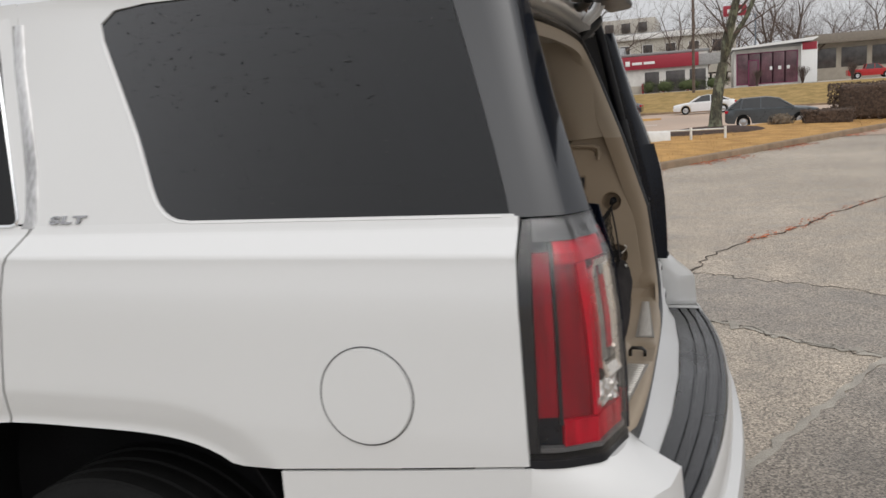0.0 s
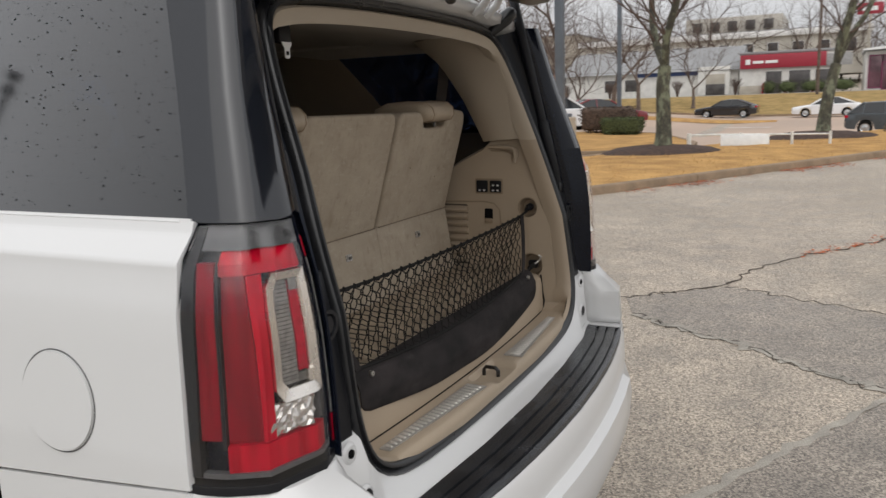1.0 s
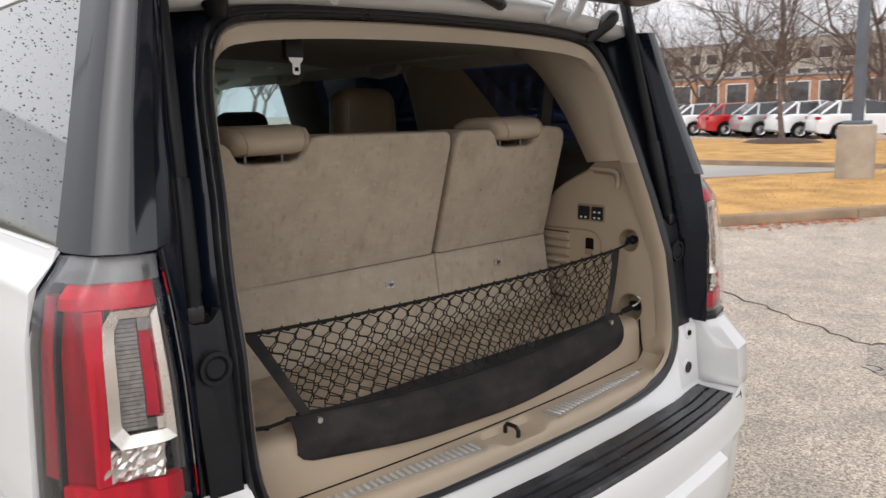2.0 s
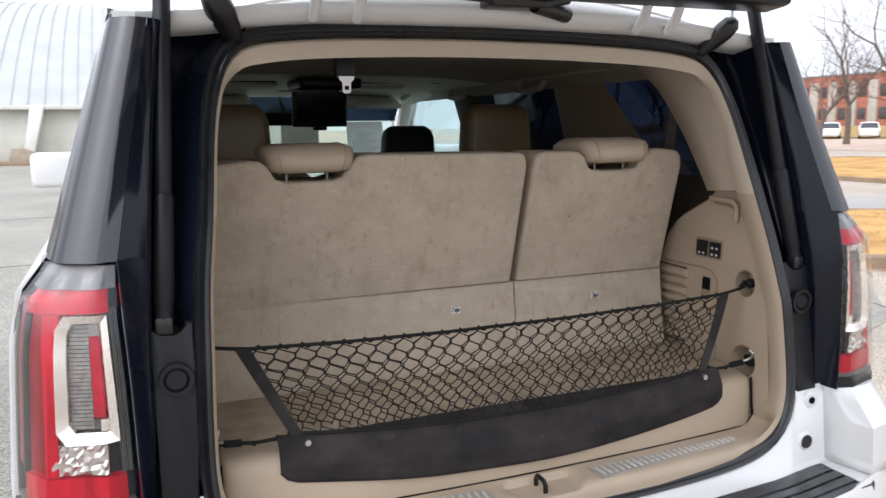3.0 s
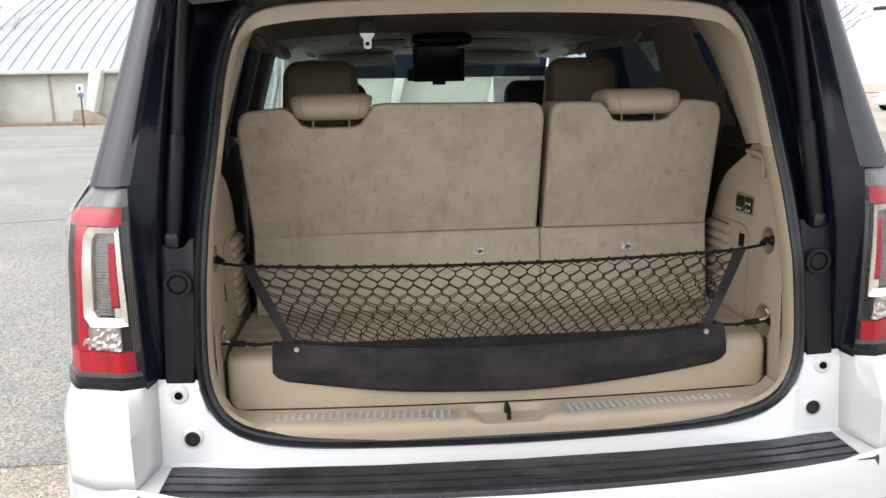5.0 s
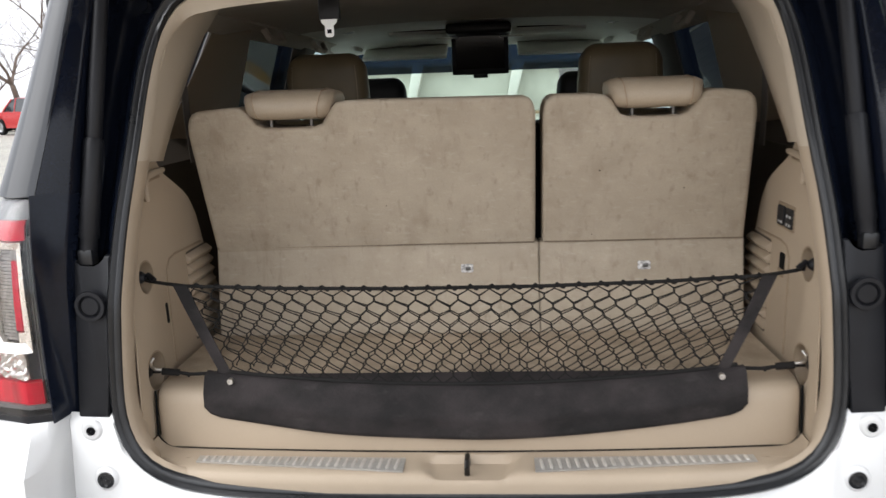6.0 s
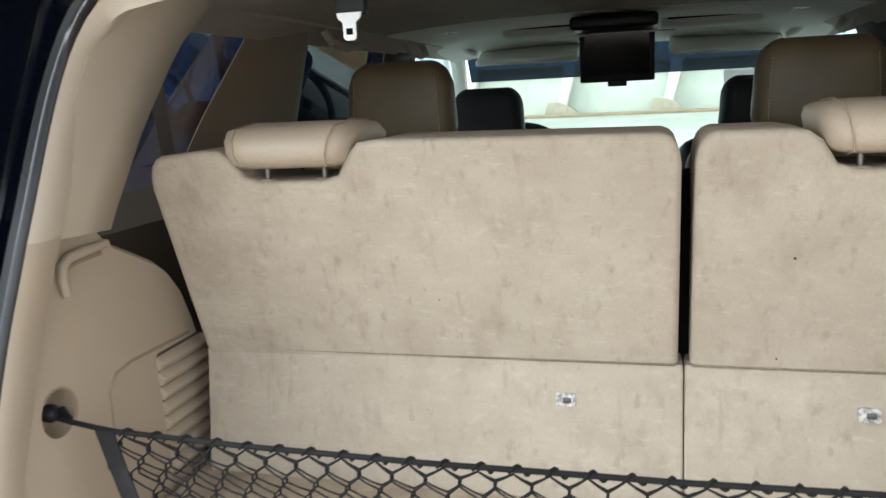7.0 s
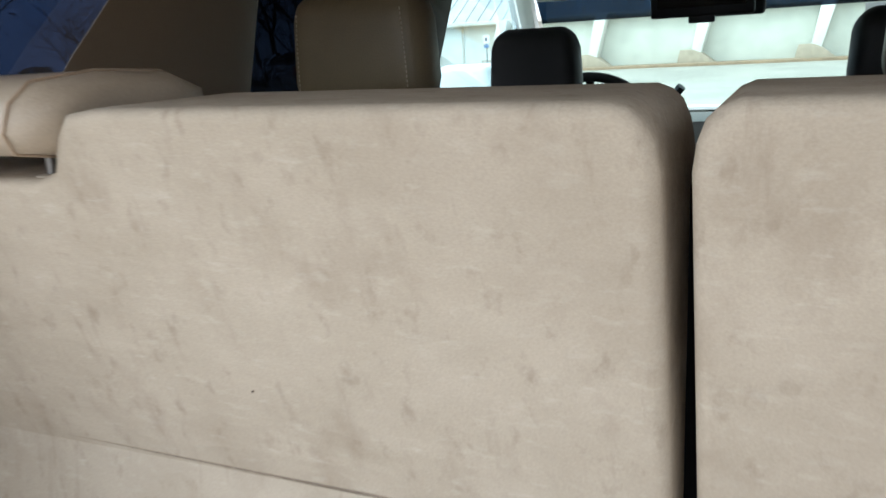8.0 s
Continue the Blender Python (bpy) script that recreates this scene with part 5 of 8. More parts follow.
for s, side in ((-1, "driver"), (1, "passenger")):
    # flank panels, split at the door gaps
    spans = [("quarter_panel", lambda z: door_rear(z) + 0.004, lambda z: -0.113 + 0.016 * (1.396 - z) / 0.43, 46),
             ("rear_door", lambda z: -2.26, lambda z: door_rear(z) - 0.004, 26),
             ("front_door", lambda z: -3.42, lambda z: -2.268, 18),
             ("front_wing", lambda z: -4.93, lambda z: -3.428, 40)]
    for name, xa, xb, n in spans:
        bm = bmesh.new()
        us = xs_between(0, 1, n)
        ref = [xa(1.0) + (xb(1.0) - xa(1.0)) * u for u in steps(0, 1, n)]
        for c in WHEEL_X:
            ref += [c + k for k in (-0.499, -0.49, -0.47, -0.44, 0.44, 0.47, 0.49, 0.499) if xa(1) < c + k < xb(1)]
        ref = sorted(ref)

        def at(x, k, xa=xa, xb=xb):
            zl = low_z(x)
            top = BELT if x > -3.5 else BELT - 0.16 * min(1, (-3.5 - x) / 1.2)
            z = zl + (1.25 - zl) * k if k <= 1.0 else k
            if z > 1.0:
                z += (top - BELT) * (z - 1.0) / 0.396
            f = (x - xa(1.0)) / (xb(1.0) - xa(1.0))
            xx = xa(z) + (xb(z) - xa(z)) * f
            return flank(s, xx, z)

        grid(bm, at, ref, Z_ROWS)
        part(name, bm, WHITE, suv, "white painted panel" if name != "quarter_panel" else "white painted rear quarter panel", solid=0.012)
    # sill and dark inner liner behind the gaps
    bm = bmesh.new()
    grid(bm, lambda x, z: Vector((x, s * (side_y(z) - 0.045 - front_in(x)), z)), steps(-4.6, -0.75, 30), [0.36, 0.5])
    part("rocker", bm, DARK, suv, solid=0.02)
    for a, b in ((-3.46, -1.62), (-0.58, -0.14), (-1.60, -1.24)):
        bm = bmesh.new()
        zlo = 0.45 if b < -1.0 else 0.97
        if a == -1.60:
            zlo = 1.0
        grid(bm, lambda x, z: Vector((x, s * (side_y(z) - 0.05), z)), steps(a, b, 8), steps(zlo, 1.39, 10))
        part("inner_panel", bm, DARK, suv, solid=0.01)
    # wheel housings
    for c in WHEEL_X:
        bm = bmesh.new()
        ang = [math.pi * i / 28 for i in range(29)]

        def house(t, d, c=c):
            ca, sa = math.cos(t), math.sin(t)
            r = 1 / (abs(ca) ** 4 + abs(sa) ** 4) ** 0.25
            return Vector((c + 0.50 * r * ca, s * d, 0.42 + 0.555 * r * sa))

        grid(bm, house, ang, [0.765, 0.85, 0.99])
        grid(bm, lambda t, k: house(t, 0.765).lerp(Vector((c, s * 0.765, 0.42)), k), ang, [0.0, 1.0])
        bmesh.ops.remove_doubles(bm, verts=bm.verts, dist=1e-4)
        part("wheel_housing", bm, DARK, suv, solid=0.006)
    # wheels
    for c in WHEEL_X:
        w = new("wheel")
        w.parent = suv
        w.location = (c, 0, 0.405)
        bm = bmesh.new()
        tread = [(0.4045, 0.745 * s)]
        for k in range(4):
            y = 0.77 + 0.055 * k
            tread += [(0.4045, y * s), (0.411, (y + 0.002) * s), (0.411, (y + 0.030) * s), (0.4045, (y + 0.032) * s)]
        lathe(bm, [(0.285, 0.72 * s), (0.33, 0.70 * s), (0.385, 0.715 * s), (0.403, 0.74 * s), *tread, (0.403, 0.970 * s), (0.385, 0.985 * s), (0.34, 0.993 * s), (0.285, 0.975 * s)], (0, 0, 0), "y", 56)
        part("tyre", bm, TYRE, w, "black rubber tyre")
        bm = bmesh.new()
        lathe(bm, [(0.29, 0.975 * s), (0.275, 0.955 * s), (0.26, 0.90 * s), (0.26, 0.75 * s)], (0, 0, 0), "y", 48)
        for k in range(6):
            a = 2 * math.pi * k / 6
            d = Vector((math.cos(a), 0, math.sin(a)))
            tube(bm, [d * 0.05 + Vector((0, 0.945 * s, 0)), d * 0.15 + Vector((0, 0.955 * s, 0)), d * 0.28 + Vector((0, 0.965 * s, 0))], [0.04, 0.032, 0.036], 8)
        lathe(bm, [(0.001, 0.97 * s), (0.06, 0.965 * s), (0.07, 0.94 * s)], (0, 0, 0), "y", 24)
        part("rim", bm, ALLOY, w, "silver alloy rim")

    # fuel door on the driver's flank
    if s < 0:
        fc, fr = (-0.403, 1.074), 0.0945
        bm = bmesh.new()
        n_ = 48
        disc = lambda r, u: flank(s, fc[0] + r * math.cos(u), fc[1] + r * math.sin(u), 0.0085)
        rows = grid(bm, lambda u, r: disc(r, u), [2 * math.pi * i / n_ for i in range(n_)], [0.02, 0.05, 0.075, fr - 0.0035], closed_u=True)
        mid = bm.verts.new(disc(0, 0))
        for i in range(n_):
            bm.faces.new((mid, rows[i][0], rows[(i + 1) % n_][0]))
        part("fuel_door", bm, WHITE, suv, "round white fuel filler door", solid=0.004)
        bm = bmesh.new()
        tube(bm, [flank(s, fc[0] + fr * math.cos(u), fc[1] + fr * math.sin(u), 0.0062) for u in [2 * math.pi * i / 64 for i in range(64)]], 0.0015, 6, closed=True)
        part("fuel_door_gap", bm, SHUTLINE, suv, "dark shut line round the fuel door")

    # upper side: white pillar surround with the quarter window let in
    win = [(-0.900, 1.470), (-0.890, 1.450), (-0.879, 1.4335), (-0.866, 1.4205), (-0.850, 1.4105), (-0.832, 1.4040), (-0.80, 1.4005), (-0.130, 1.4005), (-0.165, 1.53), (-0.205, 1.66), (-0.262, 1.835), (-0.30, 1.853), (-0.95, 1.860), (-1.03, 1.852), (-1.062, 1.825), (-1.052, 1.79), (-0.945, 1.58)]
    outer = [(door_rear(BELT) + 0.004, BELT), (-0.60, BELT), (-0.120, BELT), (-0.122, 1.4005)] + [(a, b) for a, b in win[6::-1]] + win[:10:-1] + [(-0.272, 1.848), (-0.30, 1.862), (-0.8, 1.885), (-1.33, 1.89), (-1.335, 1.858), (-1.24, 1.521)]
    bm = bmesh.new()
    plane_fill(bm, outer, [], lambda a, b: Vector((a, s * side_y(b), b)))
    part("pillar_panel", bm, WHITE, suv, "white painted pillar round the quarter window", smooth=20, solid=0.012)
    bm = bmesh.new()
    plane_fill(bm, win, [], lambda a, b: Vector((a, s * (side_y(b) - 0.001), b)))
    pane = part("quarter_window", bm, TINT, suv, "dark tinted rear quarter glass with rain drops", smooth=0, solid=0.004)
    pane.visible_shadow = False
    # pressed lip of the paint round the glass
    bm = bmesh.new()
    lip_line = [win[-2], win[-1], *win[:7], (-0.45, 1.4005), (-0.14, 1.4005)]
    tube(bm, [Vector((a - 0.004, s * (side_y(b - 0.003) + 0.0035), b - 0.003)) for a, b in lip_line], 0.0045, 8, flat=0.7)
    part("window_lip", bm, WHITE, suv, "white pressed lip below the glass", smooth=60)
    # dark glass pillar: flush side, sharp rear corner, rear face, then a black flank into the opening
    PZ = [1.39, 1.5, 1.6, 1.7, 1.78, 1.87]
    inner = lambda z: (lerp(z, PZ, [-0.002, -0.037, -0.068, -0.094, -0.114, -0.138]), lerp(z, PZ, [0.823, 0.803, 0.785, 0.765, 0.750, 0.733]))
    lip = lambda z: (lerp(z, [0.965, 1.1, 1.2, 1.3, 1.39, 1.5, 1.59, 1.735, 1.87], [0.006, 0.009, 0.002, -0.014, -0.036, -0.056, -0.086, -0.120, -0.160]), lerp(z, [0.965, 1.1, 1.24, 1.39, 1.5, 1.59, 1.735, 1.87], [0.790, 0.786, 0.784, 0.773, 0.765, 0.757, 0.738, 0.715]))

    def pillar_glass(z, k):
        xf = lerp(z, [1.396, 1.489, 1.643, 1.792, 1.86], [-0.128, -0.152, -0.198, -0.246, -0.27])
        c, w = inner(z), side_y(z)
        q = (w - c[1]) / 0.114
        cx, cy = c[0] - 0.028 * q, c[1] + 0.088 * q
        pts = [(xf, w + 0.001), (xf + (cx - xf) * 0.45, w - 0.008 * q), (cx - 0.012, cy + 0.006), (cx - 0.002, cy), (cx + 0.006, cy - 0.010), (c[0] + 0.003 * q, c[1] + 0.042 * q), (c[0] - 0.001, c[1] + 0.006), (c[0] - 0.003, c[1])]
        return Vector((pts[k][0], s * pts[k][1], z))

    zs = [1.394, 1.45, 1.52, 1.60, 1.68, 1.74, 1.79, 1.814]
    PILLAR = bpy.data.materials.get("dark_pillar_glass") or mat("dark_pillar_glass", (0.010, 0.0115, 0.0155), 0.07, vary=0.1, scale=4, rough_vary=0.02, spec=0.72)
    bm = bmesh.new()
    grid(bm, pillar_glass, zs, range(8))
    part("rear_pillar_glass", bm, PILLAR, suv, "dark grey gloss wrap-round pillar panel", smooth=60, solid=0.004)
    bm = bmesh.new()

    def pillar_face(z, k):
        a, b = inner(z), lip(z)
        x, y = ((a[0] - 0.003, a[1] - 0.001), ((a[0] + b[0]) / 2 + 0.002, (a[1] + b[1]) / 2), (b[0], b[1]), (b[0] - 0.006, b[1] - 0.005), (b[0] - 0.035, b[1] - 0.008))[k]
        return Vector((x, s * y, z))

    grid(bm, pillar_face, zs, range(5))
    part("pillar_inner_panel", bm, BLACK_GLASS, suv, "gloss black pillar panel beside the opening", smooth=75, solid=0.003)
    # black jamb channel from the pillar to the weather seal
    bm = bmesh.new()

    def jamb(z, k):
        xf, b = frame_x(z), lip(z)
        ys = lerp(z, [1.18, 1.33, 1.45, 1.62, 1.70, 1.755, 1.79, 1.83], [0.700, 0.690, 0.673, 0.656, 0.638, 0.616, 0.585, 0.53])
        pts = [(b[0] - 0.03, b[1] - 0.006), (xf - 0.045, b[1] - 0.012), (xf - 0.055, b[1] - 0.03), (xf - 0.050, ys + 0.040), (xf - 0.016, ys + 0.018), (xf - 0.006, ys)]
        return Vector((pts[k][0], s * pts[k][1], z))

    grid(bm, jamb, [1.255, 1.33, *zs[0:]], range(6))
    part("door_jamb", bm, GLOSS_BLACK, suv, "gloss black painted jamb channel", smooth=89, solid=0.004)
    # satin pocket cover below the strut, with its round plug
    bm = bmesh.new()
    pocket = [(0.778, 0.950), (0.714, 0.950), (0.706, 1.10), (0.702, 1.27), (0.716, 1.27), (0.722, 1.252), (0.735, 1.246), (0.762, 1.248), (0.770, 1.262), (0.778, 1.262)]
    prism(bm, pocket, 0.0, 0.018, lambda a, b, d: Vector((frame_x(b) - 0.014 + d, s * a, b)), bevel=0.004)
    cover = part("pocket_cover", bm, SATIN_BLACK, suv, "satin black jamb cover", smooth=35)
    bm = bmesh.new()
    lathe(bm, [(0.0005, 0.004), (0.017, 0.004), (0.019, 0.001), (0.021, 0.0), (0.023, 0.006), (0.030, 0.006), (0.031, 0.0)], (frame_x(1.175) + 0.004, s * 0.739, 1.175), "x", 28)
    part("plug", bm, SATIN_BLACK, cover, "round black rubber plug")
    # gloss black flank of the lamp, down to the pocket cover
    bm = bmesh.new()

    def strip(z, k):
        b = lip(z)
        pts = [(lamp_rear(z) + 0.004, lamp_edge(z)), (b[0] + 0.006, b[1] + 0.010), (b[0], b[1]), (b[0] - 0.006, b[1] - 0.004), (min(frame_x(z), b[0]) - 0.02, b[1] - 0.010)]
        return Vector((pts[k][0], s * pts[k][1], z))

    grid(bm, strip, [*steps(0.956, 1.38, 10), 1.399], range(5))
    part("lamp_surround", bm, GLOSS_BLACK, suv, "gloss black flank beside the lamp", smooth=60, solid=0.003)
    # gas strut
    st = new("gas_strut")
    st.parent = suv
    tagged(st, "black gas strut holding the liftgate up")
    lo, up = Vector((-0.046, s * 0.753, 1.262)), Vector((-0.190, s * 0.708, 1.93))
    at_ = lambda k: lo.lerp(up, k)
    bm = bmesh.new()
    tube(bm, [at_(0.0), at_(0.02), at_(0.06), at_(0.065), at_(0.34), at_(0.352)], [0.012, 0.017, 0.017, 0.0195, 0.0195, 0.018], 16)
    part("cylinder", bm, SATIN_BLACK, st, smooth=50)
    bm = bmesh.new()
    tube(bm, [at_(0.35), at_(0.36), at_(0.97), at_(1.0)], [0.014, 0.016, 0.016, 0.012], 16)
    part("sleeve", bm, SATIN_BLACK, st, smooth=50)
    bm = bmesh.new()
    box(bm, -0.062, -0.032, s * 0.753 - 0.016, s * 0.753 + 0.016, 1.250, 1.284, 0.006)
    part("ball_joint", bm, RUBBER, st)

# white roof, drip edges and the rear header above the opening
bm = bmesh.new()


def roof_z(x, y):
    e = lerp(x, [-3.0, -2.6, -1.5, -0.9, -0.5, -0.25, -0.16], [1.80, 1.875, 1.888, 1.878, 1.852, 1.826, 1.822])
    return e + lerp(x, [-0.9, -0.3], [0.045, 0.074]) * (1 - min(1.0, abs(y) / lerp(x, [-0.9, -0.3], [0.80, 0.63])) ** 2.6)


grid(bm, lambda x, y: Vector((x + (0.05 * (abs(y) / 0.8) ** 2 if x < -2.5 else 0), y, roof_z(x, y))), [-0.20, -0.25, -0.3, *steps(-0.4, -2.98, 22)], steps(-0.80, 0.80, 24))
part("roof", bm, WHITE, suv, "white painted roof", smooth=60, solid=0.02)
bm = bmesh.new()


def header(y, k):
    a = abs(y)
    zt = lerp(a, [0, 0.4, 0.55, 0.64, 0.74], [1.835, 1.828, 1.815, 1.803, 1.795])
    pts = [(-0.20, roof_z(-0.2, y) + 0.004), (-0.165, zt + 0.035), (-0.17, zt + 0.012), (-0.215, zt + 0.004), (-0.235, zt)]
    x, z = pts[k]
    return Vector((x - 0.02 * (a / 0.74) ** 2, y, z))


grid(bm, header, steps(-0.76, 0.76, 30), range(5))
part("roof_header", bm, WHITE, suv, "white painted header above the opening", smooth=89, solid=0.006)
for s in (-1, 1):
    for y in (0.34, 0.43):
        bm = bmesh.new()
        tube(bm, [(-0.17, s * y, 1.83), (-0.135, s * y, 1.86), (-0.115, s * y, 1.895), (-0.12, s * y, 1.95)], [0.010, 0.012, 0.011, 0.009], 10)
        part("hinge_arm", bm, WHITE, suv, "white painted hinge arm")
    bm = bmesh.new()
    tube(bm, [(-0.225, s * 0.572, 1.785), (-0.200, s * 0.592, 1.815), (-0.175, s * 0.610, 1.842), (-0.158, s * 0.620, 1.860), (-0.150, s * 0.624, 1.868)], [0.014, 0.026, 0.031, 0.027, 0.012], 14, flat=0.8)
    part("corner_grommet", bm, RUBBER, suv, "black rubber corner grommet")

# open liftgate, swung up behind the hinges
gate = new("liftgate")
gate.parent = suv
tagged(gate, "liftgate standing open above the cargo bay")


def gate_at(a, y, d):
    """a: metres from the hinge along the gate; d: metres towards its inner face."""
    ang = radians(6)
    return Vector((-0.14 + a * math.cos(ang) + d * math.sin(ang), y, 1.965 + a * math.sin(ang) - d * math.cos(ang)))


bm = bmesh.new()
for a0, a1, y0, y1 in ((0.0, 0.10, -0.74, 0.74), (0.58, 1.12, -0.86, 0.86)):
    vs = [bm.verts.new(gate_at(a, y, d)) for a in (a0, a1) for y in (y0, y1) for d in (-0.03, 0.05)]
    fs = [bm.faces.new([vs[i] for i in q]) for q in ((0, 1, 3, 2), (4, 6, 7, 5), (0, 4, 5, 1), (2, 3, 7, 6), (0, 2, 6, 4), (1, 5, 7, 3))]
    bmesh.ops.bevel(bm, geom=list({e for f in fs for e in f.edges}), offset=0.018, segments=3, profile=0.5, affect="EDGES")
for sgn in (-1, 1):
    vs = [bm.verts.new(gate_at(a, y, d)) for a, y0, y1 in ((0.09, 0.66, 0.74), (0.60, 0.76, 0.86)) for y in (sgn * y0, sgn * y1) for d in (-0.03, 0.04)]
    for q in ((0, 1, 3, 2), (4, 6, 7, 5), (0, 4, 5, 1), (2, 3, 7, 6), (0, 2, 6, 4), (1, 5, 7, 3)):
        bm.faces.new([vs[i] for i in q])
part("gate_frame", bm, WHITE, gate, "white painted gate frame")
bm = bmesh.new()
grid(bm, lambda a, y: gate_at(a, y * (0.67 + 0.1 * (a - 0.09) / 0.5), 0.0), steps(0.08, 0.60, 6), steps(-1, 1, 8))
part("gate_glass", bm, TINT, gate, "dark tinted liftgate glass", solid=0.005).visible_shadow = False
bm = bmesh.new()
for a0, a1, y0, y1 in ((0.60, 1.10, -0.82, 0.82), (0.0, 0.09, -0.70, 0.70)):
    vs = [bm.verts.new(gate_at(a, y, d)) for a in (a0, a1) for y in (y0, y1) for d in (0.052, 0.085)]
    fs = [bm.faces.new([vs[i] for i in q]) for q in ((0, 1, 3, 2), (4, 6, 7, 5), (0, 4, 5, 1), (2, 3, 7, 6), (0, 2, 6, 4), (1, 5, 7, 3))]
    bmesh.ops.bevel(bm, geom=list({e for f in fs for e in f.edges}), offset=0.014, segments=2, profile=0.5, affect="EDGES")
part("gate_trim", bm, SATIN_BLACK, gate, "black inner gate trim")
bm = bmesh.new()
tube(bm, [(-0.13, -0.40, 1.90), (-0.10, -0.2, 1.885), (-0.10, 0.05, 1.872), (-0.11, 0.12, 1.885)], 0.012, 10)
tube(bm, [(-0.11, 0.04, 1.870), (-0.13, 0.10, 1.862), (-0.15, 0.14, 1.858)], 0.018, 10)
box(bm, -0.16, -0.09, -0.07, 0.07, 1.862, 1.885, 0.006)
part("wiring_boot", bm, RUBBER, gate, "black rubber wiring boot and latch")

# weather seal round the opening, and the beige rim trim inside it
RING = [(0.0, 0.790), (0.30, 0.795), (0.46, 0.803), (0.56, 0.816), (0.625, 0.838), (0.665, 0.872), (0.688, 0.918), (0.698, 0.97), (0.699, 1.05), (0.694, 1.18), (0.685, 1.33), (0.667, 1.45), (0.650, 1.62), (0.632, 1.70), (0.610, 1.755), (0.575, 1.790), (0.52, 1.806), (0.40, 1.817), (0.2, 1.824), (0.0, 1.826)]


def smooth_ring(n=150):
    pts = [(y, z) for y, z in RING] + [(-y, z) for y, z in RING[-2:0:-1]]
    p = np.array(pts + pts[:1])
    for _ in range(2):
        q = []
        for i in range(len(p) - 1):
            q += [p[i] * 0.75 + p[i + 1] * 0.25, p[i] * 0.25 + p[i + 1] * 0.75]
        p = np.array(q + q[:1])
    d = np.r_[0, np.cumsum(np.linalg.norm(np.diff(p, axis=0), axis=1))]
    t = np.linspace(0, d[-1], n + 1)[:-1]
    return [(float(np.interp(k, d, p[:, 0])), float(np.interp(k, d, p[:, 1]))) for k in t]


ring = smooth_ring()
RC = (0.0, 1.30)


def ring_at(i, inward, dx):
    """A place on the ring, moved inward in the opening's plane and forward or back by dx."""
    y, z = ring[i]
    y0, z0 = ring[i - 1]
    y1, z1 = ring[(i + 1) % len(ring)]
    t = Vector((y1 - y0, z1 - z0)).normalized()
    nrm = Vector((-t.y, t.x))
    if nrm.x * (RC[0] - y) + nrm.y * (RC[1] - z) < 0:
        nrm = -nrm
    y, z = y + nrm.x * inward, z + nrm.y * inward
    return Vector((frame_x(z) + dx, y, z))


SEAL = [(-0.012, -0.01), (-0.012, 0.006), (-0.006, 0.012), (-0.001, 0.006), (0.003, 0.004), (0.006, 0.012), (0.012, 0.012), (0.017, 0.004), (0.018, -0.012)]
bm = bmesh.new()
grid(bm, lambda i, k: ring_at(i, *SEAL[k]), range(len(ring)), range(len(SEAL)), closed_u=True)
part("weather_seal", bm, RUBBER, suv, "ribbed black rubber weather seal", smooth=60)

# bumper: white corners and lower skin, black ribbed step pad
def bump_x(y, k=0.0):
    """The bumper's plan, rearmost at the middle."""
    a = min(abs(y), 1.0)
    return lerp(a, [0, 0.2, 0.4, 0.6, 0.75, 0.84, 0.90, 0.95, 0.985, 1.01], [0.262, 0.257, 0.243, 0.215, 0.186, 0.163, 0.138, 0.096, 0.040, -0.03]) + k


bumper = new("rear_bumper")
bumper.parent = suv
tagged(bumper, "white painted rear bumper with a black step pad")
bm = bmesh.new()
BY = [-1.018, -1.012, -1.0, -0.985, -0.965, -0.93, -0.89, -0.85, -0.80, -0.72, -0.6, -0.45, -0.3, -0.15, 0, 0.15, 0.3, 0.45, 0.6, 0.72, 0.80, 0.85, 0.89, 0.93, 0.965, 0.985, 1.0, 1.012, 1.018]
BZ = [0.775, 0.755, 0.70, 0.66, 0.645, 0.60, 0.52, 0.45, 0.42]
BD = [-0.006, 0.0, 0.004, 0.006, 0.03, 0.036, 0.03, 0.0, -0.05]


def skin(y, k):
    z = BZ[k]
    if k == 0 and abs(y) < 0.80:
        z = 0.764
    lowk = 1.0 if abs(y) < 0.62 else max(0.0, 1 - (abs(y) - 0.62) / 0.06)
    d = BD[k] if k < 4 else BD[k] * lowk - 0.006 * (k - 3) * (1 - lowk)
    return Vector((bump_x(y, d), y, z))


grid(bm, skin, BY, range(len(BZ)))
part("bumper_skin", bm, WHITE, bumper, "white painted bumper skin", smooth=35, solid=0.006)
# step pad
bm = bmesh.new()


def pad(y, k):
    w0 = bump_x(y, -0.006)
    w1 = lerp(abs(y), [0, 0.3, 0.6, 0.72, 0.78], [0.122, 0.113, 0.085, 0.055, 0.042])
    f, z = PADP[k]
    return Vector((w0 + (w1 - w0) * f, y * (1 + (0.02 + 0.03 * (1 - f)) * (abs(y) / 0.776) ** 6), z + 0.012 * (1 - (abs(y) / 0.82) ** 2)))


